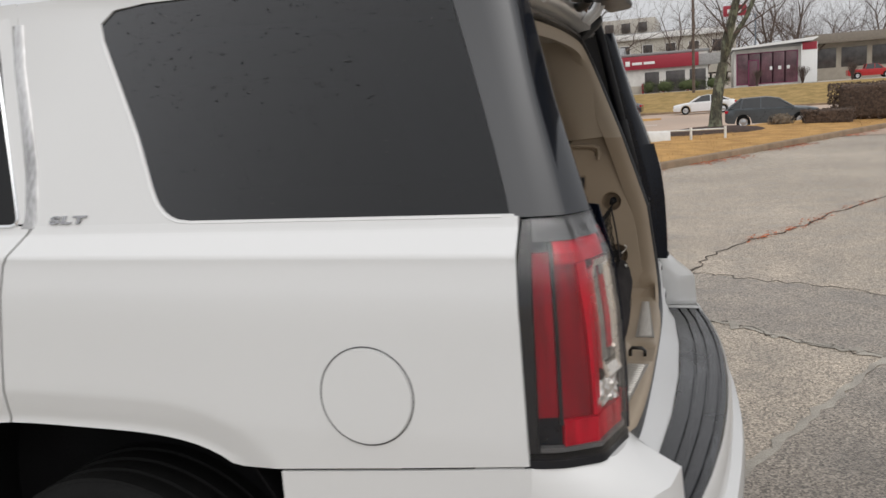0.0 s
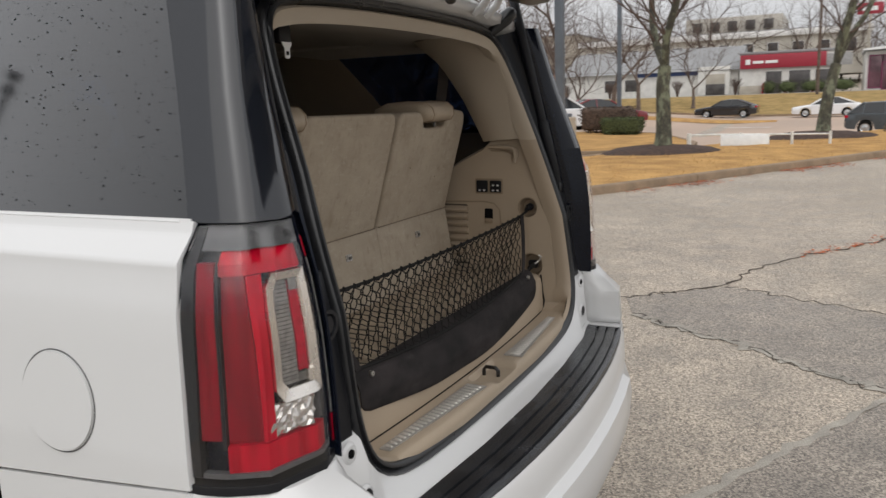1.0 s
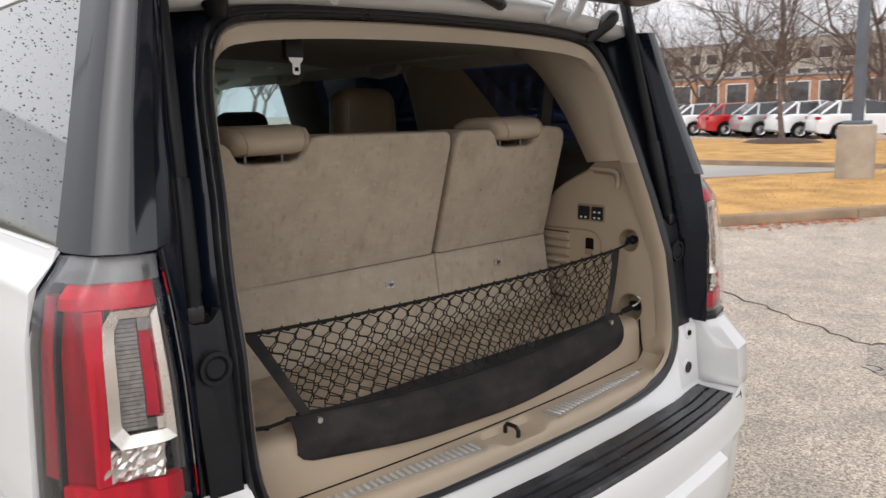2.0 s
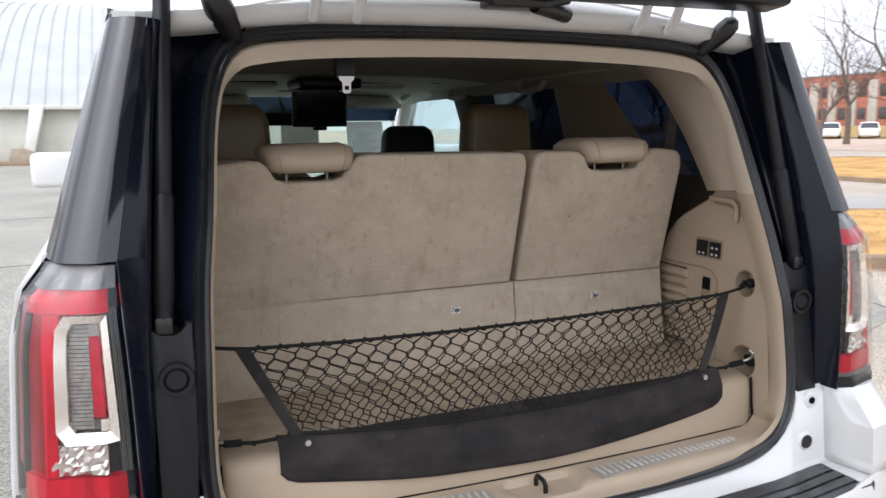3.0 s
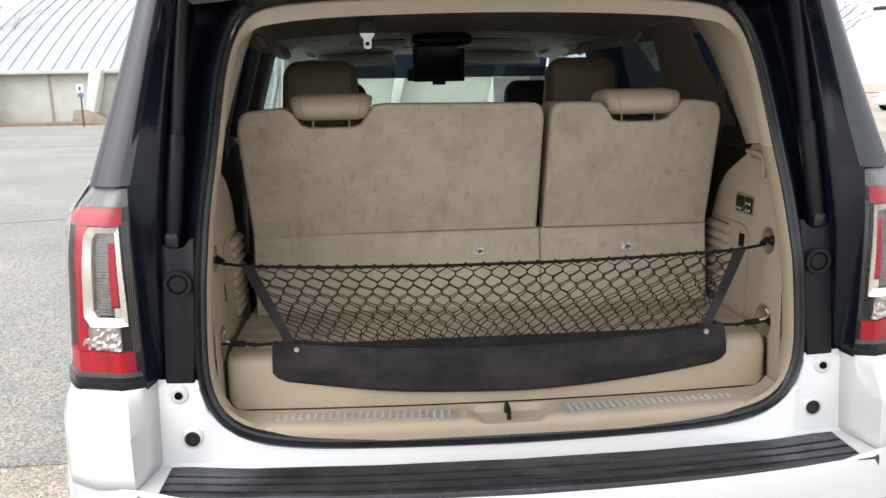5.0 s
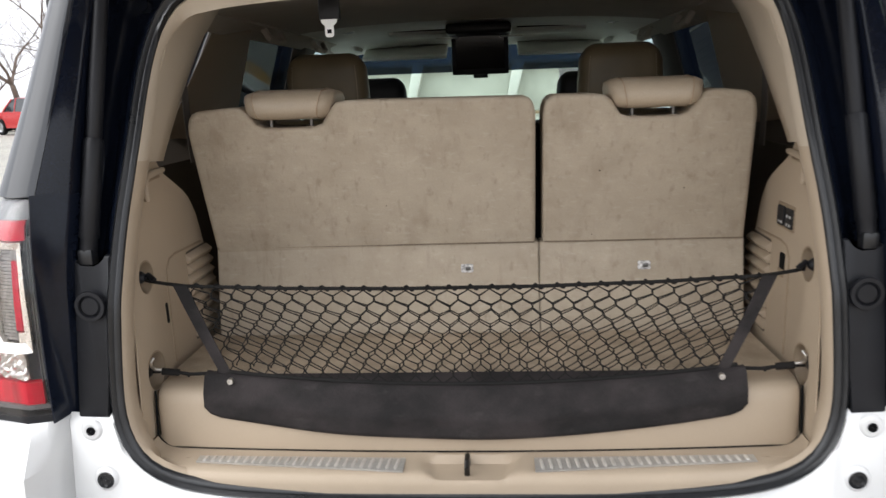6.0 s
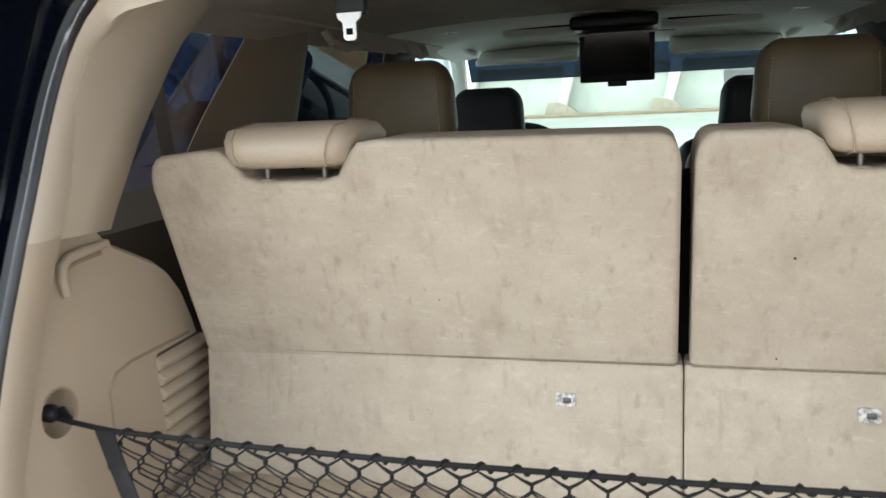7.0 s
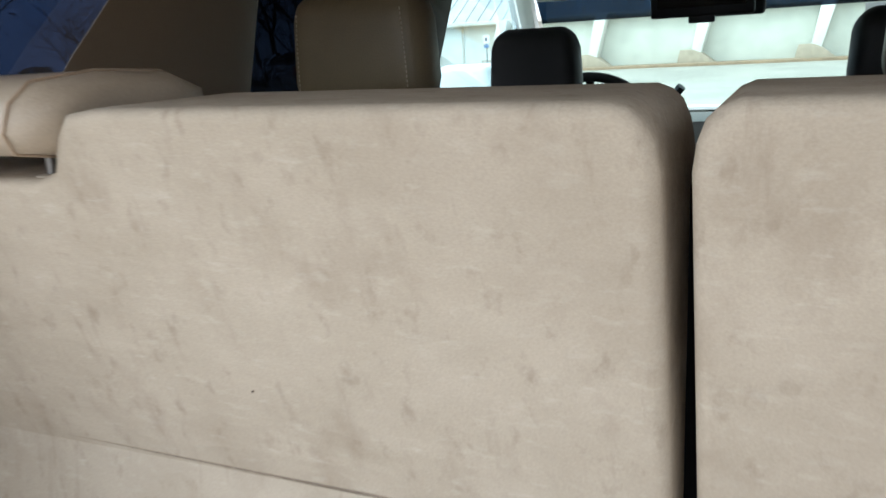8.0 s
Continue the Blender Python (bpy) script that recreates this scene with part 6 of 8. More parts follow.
PADP = [(0.0, 0.735), (0.0, 0.757), (0.03, 0.764)]
for i in range(3):
    a = 0.12 + 0.25 * i
    PADP += [(a, 0.766), (a + 0.012, 0.758), (a + 0.055, 0.758), (a + 0.067, 0.766)]
PADP += [(0.97, 0.768), (1.0, 0.764), (1.0, 0.735)]
rows = grid(bm, pad, steps(-0.776, 0.776, 40), range(len(PADP)))
for r in (rows[0], rows[-1]):
    bm.faces.new(r)
STEPPAD = mat("black_step_pad_with_wet_sheen", (0.024, 0.025, 0.028), 0.22, vary=0.3, scale=9, fine=300, bump=0.12, rough_vary=0.18)
# grey-blue patches paint the sky's reflection on the wet pad
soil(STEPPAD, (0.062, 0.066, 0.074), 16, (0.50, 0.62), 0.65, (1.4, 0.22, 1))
part("step_pad", bm, STEPPAD, bumper, "wet ribbed black step pad, sky sheen painted in patches", smooth=45)
# shelf between pad and weather seal
bm = bmesh.new()


def shelf(y, k):
    w1 = lerp(abs(y), [0, 0.3, 0.6, 0.72, 0.78, 0.80], [0.124, 0.115, 0.087, 0.062, 0.056, 0.056])
    zs_ = lerp(abs(y), [0, 0.46, 0.56, 0.62, 0.66, 0.69, 0.705, 0.80], [0.786, 0.797, 0.808, 0.83, 0.86, 0.90, 0.952, 0.957])
    pts = [(w1, 0.770), (w1 - 0.012, 0.775), (frame_x(zs_) + 0.012, zs_ - 0.012), (frame_x(zs_) - 0.004, zs_ + 0.004)]
    return Vector((pts[k][0], y, pts[k][1]))


grid(bm, shelf, [-0.796, -0.77, -0.74, -0.72, -0.705, -0.69, -0.675, *steps(-0.66, 0.66, 40), 0.675, 0.69, 0.705, 0.72, 0.74, 0.77, 0.796], range(4))
part("sill_shelf", bm, WHITE, bumper, "white painted shelf under the opening", smooth=50, solid=0.004)
for s in (-1, 1):
    # white ledge beside the pad, running in under the corner
    bm = bmesh.new()
    grid(bm, lambda y, k: Vector((lerp(k, [0, 1], [0.045, bump_x(y, -0.004)]), s * y, 0.7695 - 0.001 * k)), steps(0.770, 0.955, 12), [0, 0.5, 0.97, 1])
    part("pad_ledge", bm, WHITE, bumper, "white painted ledge beside the step pad", smooth=50, solid=0.003)
    # faceted corner below the lamp
    bm = bmesh.new()
    CZ = [0.772, 0.80, 0.860, 0.885, 0.925, 0.950, 0.954, 0.9565]

    def corner(k, j):
        z = CZ[k]
        g = lerp(z, [0.772, 0.885, 0.957], [1.0, 0.92, 0.0])
        yo = lerp(z, [0.772, 0.874, 0.935, 0.968], [1.017, 1.016, 1.008, 0.990])
        pts = [(-0.20, side_y(z) + 0.003), (-0.10, side_y(z) + 0.002), (-0.03 + 0.03 * g, yo - 0.004), (0.008 + 0.048 * g, yo - 0.030), (0.041 + 0.062 * g, 0.940 + 0.025 * g), (0.052 + 0.090 * g, 0.905),
               (0.054 + 0.106 * g, 0.852 - 0.032 * g), (0.050 + 0.048 * g, 0.824 - 0.016 * g), (lerp(z, [0.775, 0.945], [0.0425, 0.0285]), 0.794)]
        x, y = pts[j]
        if j < 2:
            z = 0.772 + (z - 0.772) * (low_z(x) - 0.005 - 0.772) / 0.1845
        if k == len(CZ) - 1:
            x, y = x - (0.06 if 2 < j < 9 else 0.0), y - 0.03 * (j < 5)
        return Vector((x, s * y, z))

    grid(bm, corner, range(len(CZ)), range(9))
    bmesh.ops.remove_doubles(bm, verts=bm.verts, dist=1e-4)
    skirt = part("bumper_corner", bm, WHITE, bumper, "white painted bumper corner", smooth=28, solid=0.005)
    skirt.modifiers.remove(skirt.modifiers["edges"])
    bm = bmesh.new()
    grid(bm, lambda x, k: Vector((x, s * (side_y(max(0.5, lerp(k, [0, 1], [0.5, low_z(x)]))) + 0.002), lerp(k, [0, 1], [0.46, low_z(x) - 0.006]))), steps(-0.60, -0.095, 12), steps(0, 1, 8))
    part("bumper_side", bm, WHITE, bumper, "white painted bumper side", smooth=50, solid=0.008)
    # upper: a hole, its darkness drawn as a dark disc; lower: a rubber stop
    for y, z, r, m_, dimple in ((0.748, 0.930, 0.0085, DARK, 0.019), (0.722, 0.832, 0.0165, RUBBER, 0.022)):
        x0 = lerp(z, [0.775, 0.832, 0.945], [0.054, 0.0495, 0.033])
        bm = bmesh.new()
        lathe(bm, [(r * 1.02, 0.0008), (dimple * 0.8, 0.0022), (dimple, 0.0012), (dimple + 0.004, -0.004)], (x0 - 0.001, s * y, z), "x", 28)
        part("stop_seat", bm, WHITE, bumper, "white dimple round the stop and the hole")
        bm = bmesh.new()
        lathe(bm, [(0.0005, 0.002), (r * 0.25, 0.0018), (r * 0.3, 0.0008), (r * 0.6, 0.0015), (r * 0.68, 0.0035), (r, 0.003), (r * 1.06, -0.004)], (x0, s * y, z), "x", 24)
        part("stop_and_hole", bm, m_, bumper, "black rubber stop and, above it, dark disc for a hole")
    bm = bmesh.new()
    lathe(bm, [(0.003, 0.004), (0.008, 0.006), (0.010, 0.0)], (bump_x(0.6, 0.038), s * 0.5, 0.60), "x", 16)
    part("parking_sensor", bm, WHITE, bumper, "white parking sensor")

# ---- tail lamps ----
SMOKE = mat("smoky_lamp_plastic", (0.085, 0.086, 0.088), 0.3, vary=0.15, scale=20)
SMOKE_PALE = mat("pale_smoky_lens_plastic", (0.20, 0.198, 0.192), 0.2, vary=0.15, scale=30)
BEZEL = mat("warm_chrome", (0.88, 0.85, 0.79), 0.27, metal=1.0, vary=0.04, scale=25)
GUIDE = mat("clear_ribbed_guide", (0.24, 0.232, 0.22), 0.22, metal=0.4, vary=0.15, scale=60)
FACET = mat("cut_glass_facets", (0.62, 0.60, 0.57), 0.16, metal=0.85, vary=0.1, scale=40, fine=200)
def lamp_plan(z):
    sy, xi = side_y(z), lamp_rear(z)
    full = [(-0.108, sy + 0.002), (-0.070, sy - 0.004), (-0.035, sy - 0.014), (-0.004, sy - 0.032), (xi - 0.024, sy - 0.052), (xi - 0.007, 0.905), (xi + 0.007, 0.858), (xi - 0.010, lamp_edge(z) + 0.001)]
    # the top draws in to meet the slanted pillar glass
    cap = [(-0.108, sy + 0.001), (-0.085, sy - 0.008), (-0.062, sy - 0.016), (-0.038, sy - 0.027), (-0.022, 0.887), (-0.008, 0.864), (0.002, 0.842), (xi - 0.009, lamp_edge(z))]
    k = smooth01((z - 1.335) / 0.058)
    return [(a[0] + (b[0] - a[0]) * k, a[1] + (b[1] - a[1]) * k) for a, b in zip(full, cap)]


def lamp_at(s, u, z, off):
    """u: 0 at the front edge of the lens, 1 at its inner edge; off: metres under the lens."""
    p = np.array(lamp_plan(z))
    d = np.r_[0, np.cumsum(np.linalg.norm(np.diff(p, axis=0), axis=1))]
    k = u * d[-1]
    x, y = np.interp(k, d, p[:, 0]), np.interp(k, d, p[:, 1])
    e = 0.012
    tx, ty = np.interp(k + e, d, p[:, 0]) - np.interp(k - e, d, p[:, 0]), np.interp(k + e, d, p[:, 1]) - np.interp(k - e, d, p[:, 1])
    n = np.array([-ty, tx]) / math.hypot(tx, ty)
    n = n if n[0] * 0.6 + n[1] * 0.8 > 0 else -n
    return Vector((x - n[0] * off, s * (y - n[1] * off), z))


def lamp_u(y, z):
    """The u of a place y on the rear face."""
    p = np.array(lamp_plan(z))
    d = np.r_[0, np.cumsum(np.linalg.norm(np.diff(p, axis=0), axis=1))]
    return float(np.interp(-y, -p[:, 1], d / d[-1]))


def lamp_deep(u):
    """The works lie deeper under the lens round the corner than at its edges."""
    return lerp(u, [0.0, 0.2, 0.40, lamp_u(0.917, 1.2), lamp_u(0.838, 1.2), 1.0], [0.0, 0.002, 0.005, 0.006, 0.004, 0.002])


def lamp_slab(bm, s, u0, u1, z0, z1, o0, o1, nu=8, nz=6, flush=False):
    """A curved slab between two depths under the lens."""
    us, zs = steps(u0, u1, nu), steps(z0, z1, nz)
    dp = (lambda u: 0.0) if flush else lamp_deep
    a = grid(bm, lambda u, z: lamp_at(s, u, z, o0 + dp(u)), us, zs)
    b = grid(bm, lambda u, z: lamp_at(s, u, z, o1 + dp(u)), us, zs)
    for ra, rb in ((a[0], b[0]), (a[-1], b[-1])):
        for j in range(nz):
            bm.faces.new((ra[j], ra[j + 1], rb[j + 1], rb[j]))
    for j in (0, nz):
        for i in range(nu):
            bm.faces.new((a[i][j], b[i][j], b[i + 1][j], a[i + 1][j]))


for s in (-1, 1):
    lamp = new("tail_lamp")
    lamp.parent = suv
    tagged(lamp, "tall tail lamp with red C-shaped bars and a chrome bezel")
    bm = bmesh.new()
    grid(bm, lambda u, z: lamp_at(s, u, z, 0.0), steps(0, 1, 22), [0.968, 0.975, *steps(1.0, 1.37, 8), 1.385, 1.391])
    part("lens", bm, LENS, lamp, "clear outer lens", smooth=60, solid=0.003).visible_shadow = False
    bm = bmesh.new()
    grid(bm, lambda u, z: lamp_at(s, u, z, 0.026 + 0.7 * lamp_deep(u)), steps(0, 1, 22), steps(0.962, 1.396, 10))
    for z in (0.963, 1.3955):
        grid(bm, lambda u, o: lamp_at(s, u, z, 0.0005 + o * 0.016), steps(0, 1, 22), [0, 1])
    grid(bm, lambda z, o: lamp_at(s, 0.0, z, o), steps(0.962, 1.396, 8), [0.0005, 0.04])
    grid(bm, lambda z, o: lamp_at(s, 1.0, z, o), steps(0.962, 1.396, 8), [0.002, 0.04])
    bmesh.ops.remove_doubles(bm, verts=bm.verts, dist=1e-4)
    part("housing", bm, GLOSS_BLACK, lamp, "gloss black lamp housing")
    bm = bmesh.new()
    lamp_slab(bm, s, 0.006, 0.088, 0.982, 1.388, 0.004, 0.02, 3)
    part("front_border", bm, SATIN_BLACK, lamp, "gloss black front border")
    bm = bmesh.new()
    lamp_slab(bm, s, 0.004, 0.996, 0.955, 0.971, -0.001, 0.03, 18, 1, True)
    part("base_strip", bm, SATIN_BLACK, lamp, "gloss black base strip")
    uy = lambda y: lamp_u(y, 1.2)
    ua, ub, ue = uy(0.934), uy(0.841), uy(0.833)
    # smoky caps above and below the red, and the ribbed margin beside the bezel
    for z0, z1, u0, u1 in ((1.353, 1.390, 0.10, 0.975), (0.982, 0.9905, 0.10, 0.975)):
        bm = bmesh.new()
        lamp_slab(bm, s, u0, u1, z0, z1, 0.006, 0.020, 14, 1, True)
        part("smoky_cap", bm, SMOKE, lamp, "smoky grey cap", smooth=30)
    bm = bmesh.new()
    for k in range(4):
        u0 = ue + 0.006 + (0.985 - ue) * k / 4
        lamp_slab(bm, s, u0, u0 + (0.985 - ue) / 4 - 0.008, 1.036, 1.318, 0.012 + 0.002 * (k % 2), 0.024, 2, 6)
    part("ribbed_margin", bm, SMOKE, lamp, "ribbed smoky margin", smooth=20)
    for u0, u1, z0, z1, o0, o1, label in ((0.095, 0.215, 1.045, 1.335, 0.008, 0.02, "red outer lamp bar"), (0.25, 0.44, 1.038, 1.312, 0.016, 0.028, "red lamp bar"), (0.445, ua - 0.004, 1.038, 1.312, 0.009, 0.026, "bright red inner bar"), (0.25, ue, 1.314, 1.352, 0.007, 0.026, "red upper lamp bar"), (0.25, ue + 0.01, 0.986, 1.036, 0.007, 0.026, "red lower lamp bar")):
        bm = bmesh.new()
        lamp_slab(bm, s, u0, u1, z0, z1, o0, o1, 12, 8)
        part("red_bar", bm, RED_MID if label in ("red outer lamp bar", "red lamp bar") else RED, lamp, label, smooth=30)
    bm = bmesh.new()
    lamp_slab(bm, s, 0.220, 0.245, 1.03, 1.352, 0.006, 0.022, 2, 8)
    part("divider", bm, SATIN_BLACK, lamp, "dark divider")
    # the lens returns a little way round the inner edge
    for z0, z1, m_, lab in ((1.325, 1.360, RED, "red end of the upper bar"), (1.040, 1.322, SMOKE_PALE, "pale edge of the lens"), (0.986, 1.037, RED, "red end of the lower bar")):
        bm = bmesh.new()
        grid(bm, lambda z, k: Vector((lamp_rear(z) - 0.0095 - 0.006 * k, s * (lamp_edge(z) + 0.0015 - 0.0030 * k), z)), steps(z0, z1, 8), steps(0, 1, 3))
        part("lens_return", bm, m_, lamp, lab, smooth=60, solid=0.002)
    # chrome bezel: a chamfered frame
    uo = [(ua + 0.05, 1.312), (ub, 1.312), (ub + 0.015, 1.098), (ua + 0.05, 1.096), (ua, 1.118), (ua, 1.290)]
    ui = [(ua + 0.092, 1.298), (ub - 0.035, 1.298), (ub - 0.026, 1.116), (ua + 0.098, 1.114), (ua + 0.060, 1.130), (ua + 0.060, 1.280)]
    bm = bmesh.new()
    rings = []
    for loop, o in ((uo, 0.022), (uo, 0.000), (ui, 0.008), (ui, 0.026)):
        pts = []
        for i in range(6):
            a, b = loop[i], loop[(i + 1) % 6]
            for k in range(6):
                uu = a[0] + (b[0] - a[0]) * k / 6
                pts.append(bm.verts.new(lamp_at(s, uu, a[1] + (b[1] - a[1]) * k / 6, o + lamp_deep(uu))))
        rings.append(pts)
    for ra, rb in zip(rings, rings[1:]):
        for i in range(36):
            bm.faces.new((ra[i], ra[(i + 1) % 36], rb[(i + 1) % 36], rb[i]))
    part("chrome_bezel", bm, BEZEL, lamp, "warm chrome bezel", smooth=25)
    # ribbed clear light guide round the brake lamp
    um = uy(0.882)
    bm = bmesh.new()
    for i in range(26):
        z0 = 1.118 + i * 0.0068
        lamp_slab(bm, s, ua + 0.062, um, z0, z0 + 0.0058, 0.018, 0.026, 2, 1)
    for i in range(7):
        ux = um + (ub - 0.10 - um) * i / 7
        lamp_slab(bm, s, ux, ux + (ub - 0.10 - um) / 7 - 0.004, 1.118, 1.134, 0.017, 0.025, 1, 1)
    part("light_guide", bm, GUIDE, lamp, "ribbed clear light guide", smooth=20)
    bm = bmesh.new()
    lamp_slab(bm, s, um + 0.005, ub - 0.036, 1.138, 1.296, 0.016, 0.026, 4, 6)
    part("brake_lamp", bm, RED_DEEP, lamp, "deep red brake lamp", smooth=30)
    bm = bmesh.new()
    lamp_slab(bm, s, um + 0.005, ub - 0.036, 1.276, 1.297, 0.014, 0.024, 3, 1)
    part("guide_top", bm, GUIDE, lamp, "ribbed clear light guide", smooth=20)
    bm = bmesh.new()
    lamp_slab(bm, s, ub - 0.10, ub - 0.028, 1.117, 1.137, 0.009, 0.02, 3, 2)
    part("chrome_block", bm, BEZEL, lamp, "bright chrome corner", smooth=20)
    # reversing lamp: cut-glass facets
    bm = bmesh.new()
    u0, u1, rc = ua - 0.040, ub - 0.055, random.Random(8)
    lamp_slab(bm, s, u0, u1, 1.040, 1.093, 0.020, 0.028, 6, 1)
    grid(bm, lambda i, j: lamp_at(s, u0 + (u1 - u0) * (i + (rc.uniform(-0.3, 0.3) if 0 < i < 14 else 0)) / 14, 1.040 + 0.053 * (j + (rc.uniform(-0.25, 0.25) if 0 < j < 7 else 0)) / 7, rc.uniform(0.008, 0.016) + lamp_deep(u0 + (u1 - u0) * i / 14)), range(15), range(8))
    part("reversing_lamp", bm, FACET, lamp, "clear cut-glass reversing lamp", smooth=0)

# ---- cargo bay ----
# beige rim trim from the seal inward
RIM = [(0.013, -0.004), (0.017, 0.002), (0.022, -0.006), (0.023, -0.020), (0.021, -0.035), (0.013, -0.060)]


def rim(i, k):
    y, z = ring[i]
    inward, dx = RIM[k]
    if z > 1.7:
        t = lerp(z, [1.70, 1.80], [0, 1])
        inward = inward + t * (0.034 if k >= 3 else 0.008)
        dx = dx * (1 - 0.25 * t)
    p = ring_at(i, inward, dx)
    if z < 0.98 and k >= 3:
        # tighter inner corner, running down into the sill trim
        sg, a, r = (1 if p.y > 0 else -1), abs(p.y), 0.045
        cy, cz = 0.672 - r, 0.838 + r
        if a > cy and p.z < cz:
            v = Vector((a - cy, p.z - cz)).normalized() * r
            a, p.z = cy + v.x, cz + v.y
        elif a <= cy:
            p.z = min(p.z, 0.838)
        p.y = sg * a
    return p


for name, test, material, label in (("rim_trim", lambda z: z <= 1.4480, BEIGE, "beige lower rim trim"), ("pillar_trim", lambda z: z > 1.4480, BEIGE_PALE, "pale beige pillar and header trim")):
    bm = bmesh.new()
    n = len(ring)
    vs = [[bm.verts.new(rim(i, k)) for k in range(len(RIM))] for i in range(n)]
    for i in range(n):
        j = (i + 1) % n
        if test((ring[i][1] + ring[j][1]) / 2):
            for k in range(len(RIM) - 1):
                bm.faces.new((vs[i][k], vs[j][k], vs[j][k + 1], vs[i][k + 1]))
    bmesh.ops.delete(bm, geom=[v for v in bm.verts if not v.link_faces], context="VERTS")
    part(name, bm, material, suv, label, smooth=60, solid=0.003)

# side trims
for s in (-1, 1):
    trim = new("cargo_side_trim")
    trim.parent = suv
    tagged(trim, "beige moulded cargo side trim")

    def wall_y(x, z):
        return 0.677 - 0.030 * (x + 0.1) + 0.03 * (z - 1.05)

    def top_z(x):
        return lerp(x, [-0.62, -0.53, -0.506, -0.490, -0.468, -0.438, -0.408, -0.375, -0.302, -0.285, -0.272, -0.10], [1.0, 1.13, 1.185, 1.236, 1.290, 1.328, 1.350, 1.367, 1.402, 1.418, 1.432, 1.447])

    xs_ = [-0.62, -0.56, -0.53, -0.506, -0.498, -0.490, -0.479, -0.468, -0.453, -0.438, -0.423, -0.408, -0.39, -0.36, -0.33, -0.306, -0.285, -0.272, -0.24, -0.20, -0.16, -0.13]
    bm = bmesh.new()
    CUPS = ((-0.135, 1.200, 0.034, 0.030), (-0.122, 0.996, 0.041, 0.036))
    edge = [(-0.62, 0.80), (-0.016, 0.80), (-0.020, 0.86), (-0.034, 0.97), (-0.050, 1.1), (-0.066, 1.2), (-0.096, 1.3), (-0.118, 1.38)] + [(x, top_z(x)) for x in xs_[::-1]]
    holes = [[(cx + r * math.cos(2 * math.pi * i / 28), cz + r * math.sin(2 * math.pi * i / 28)) for i in range(28)] for cx, cz, r, d in CUPS]
    plane_fill(bm, edge, holes, lambda a, b: Vector((a, s * wall_y(a, b), b)))
    # rounded top edge turning outward
    grid(bm, lambda x, k: Vector((x, s * (wall_y(x, top_z(x)) + (0, 0.006, 0.012, 0.12 if x < -0.28 else 0.014)[k]), top_z(x) + (0, 0.006, 0.009, 0.005)[k])), xs_, range(4))
    part("wall_panel", bm, BEIGE, trim, smooth=50, solid=0.003)
    y0 = lambda x, z: s * (wall_y(x, z) - 0.002)
    # cups with dark hooks
    for cx, cz, r, deep in CUPS:
        bm = bmesh.new()
        c = Vector((cx, s * wall_y(cx, cz), cz))
        lathe(bm, [(r + 0.004, -s * 0.0012), (r + 0.001, -s * 0.0016), (r - 0.001, s * 0.001), (r * 0.93, s * deep * 0.6), (r * 0.75, s * deep * 0.95), (r * 0.4, s * deep), (0.0005, s * deep)], c, "y", 32)
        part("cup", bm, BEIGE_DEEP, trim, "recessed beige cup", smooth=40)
        bm = bmesh.new()
        if cz > 1.1:
            lathe(bm, [(0.0005, -s * 0.004), (0.008, -s * 0.002), (0.013, s * 0.006), (0.013, s * 0.014), (0.008, s * 0.03)], c + Vector((0.004, 0, 0.002)), "y", 20)
        else:
            box(bm, cx - 0.018, cx + 0.016, *sorted((c.y + s * 0.012, c.y + s * 0.034)), cz - 0.014, cz + 0.014, 0.006, 3)
        part("tie_down", bm, SATIN_BLACK, trim, "black tie-down knob")
    # grab handle slot
    bm = bmesh.new()
    tube(bm, [(x, y0(x, z) - s * 0.007, z) for x, z in ((-0.282, 1.415), (-0.23, 1.413), (-0.195, 1.410), (-0.180, 1.401), (-0.177, 1.382), (-0.181, 1.358))], [0.006, 0.008, 0.008, 0.008, 0.008, 0.007], 10)
    part("bag_hook", bm, BEIGE, trim, "beige moulded bag hook")
    # deeper beige tube paints the shade in the slot under the hook
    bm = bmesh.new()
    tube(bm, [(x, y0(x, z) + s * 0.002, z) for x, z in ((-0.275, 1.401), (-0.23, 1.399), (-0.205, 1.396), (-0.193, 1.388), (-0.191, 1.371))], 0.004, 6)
    part("hook_slot", bm, BEIGE_DEEP, trim, "slot under the bag hook, shade painted in deep beige")
    # vent with slanted slats; the shade between them is a dark brown plate
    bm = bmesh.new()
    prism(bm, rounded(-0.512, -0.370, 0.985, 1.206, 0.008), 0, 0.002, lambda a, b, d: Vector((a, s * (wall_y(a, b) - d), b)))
    vent = part("vent", bm, RECESS_SHADE, trim, "vent opening with shade painted in brown")
    for i in range(8):
        z0 = 0.999 + i * 0.0262
        bm = bmesh.new()
        box(bm, -0.514, -0.368, -0.012, 0.011, -0.0096, 0.0096, 0.0045, m=pose(0, s * (wall_y(-0.44, z0) - 0.004), z0 + 0.006, s * 38, 0, 0))
        part("slat", bm, BEIGE, vent)
    # raised access panel line
    bm = bmesh.new()
    tube(bm, [(x, y0(x, z) + s * 0.001, z) for x, z in ((-0.475, 1.214), (-0.38, 1.216), (-0.305, 1.218), (-0.265, 1.212), (-0.243, 1.19), (-0.236, 1.10), (-0.232, 0.98))], 0.003, 6)
    part("panel_seam", bm, BEIGE_DEEP, trim, "seam of the access panel")
    if s > 0:
        bm = bmesh.new()
        prism(bm, rounded(-0.302, -0.270, 1.152, 1.193, 0.006), 0.0, 0.003, lambda a, b, d: Vector((a, s * (wall_y(a, b) - d), b)))
        part("latch_slot", bm, DARK, trim, "dark finger latch")
        bm = bmesh.new()
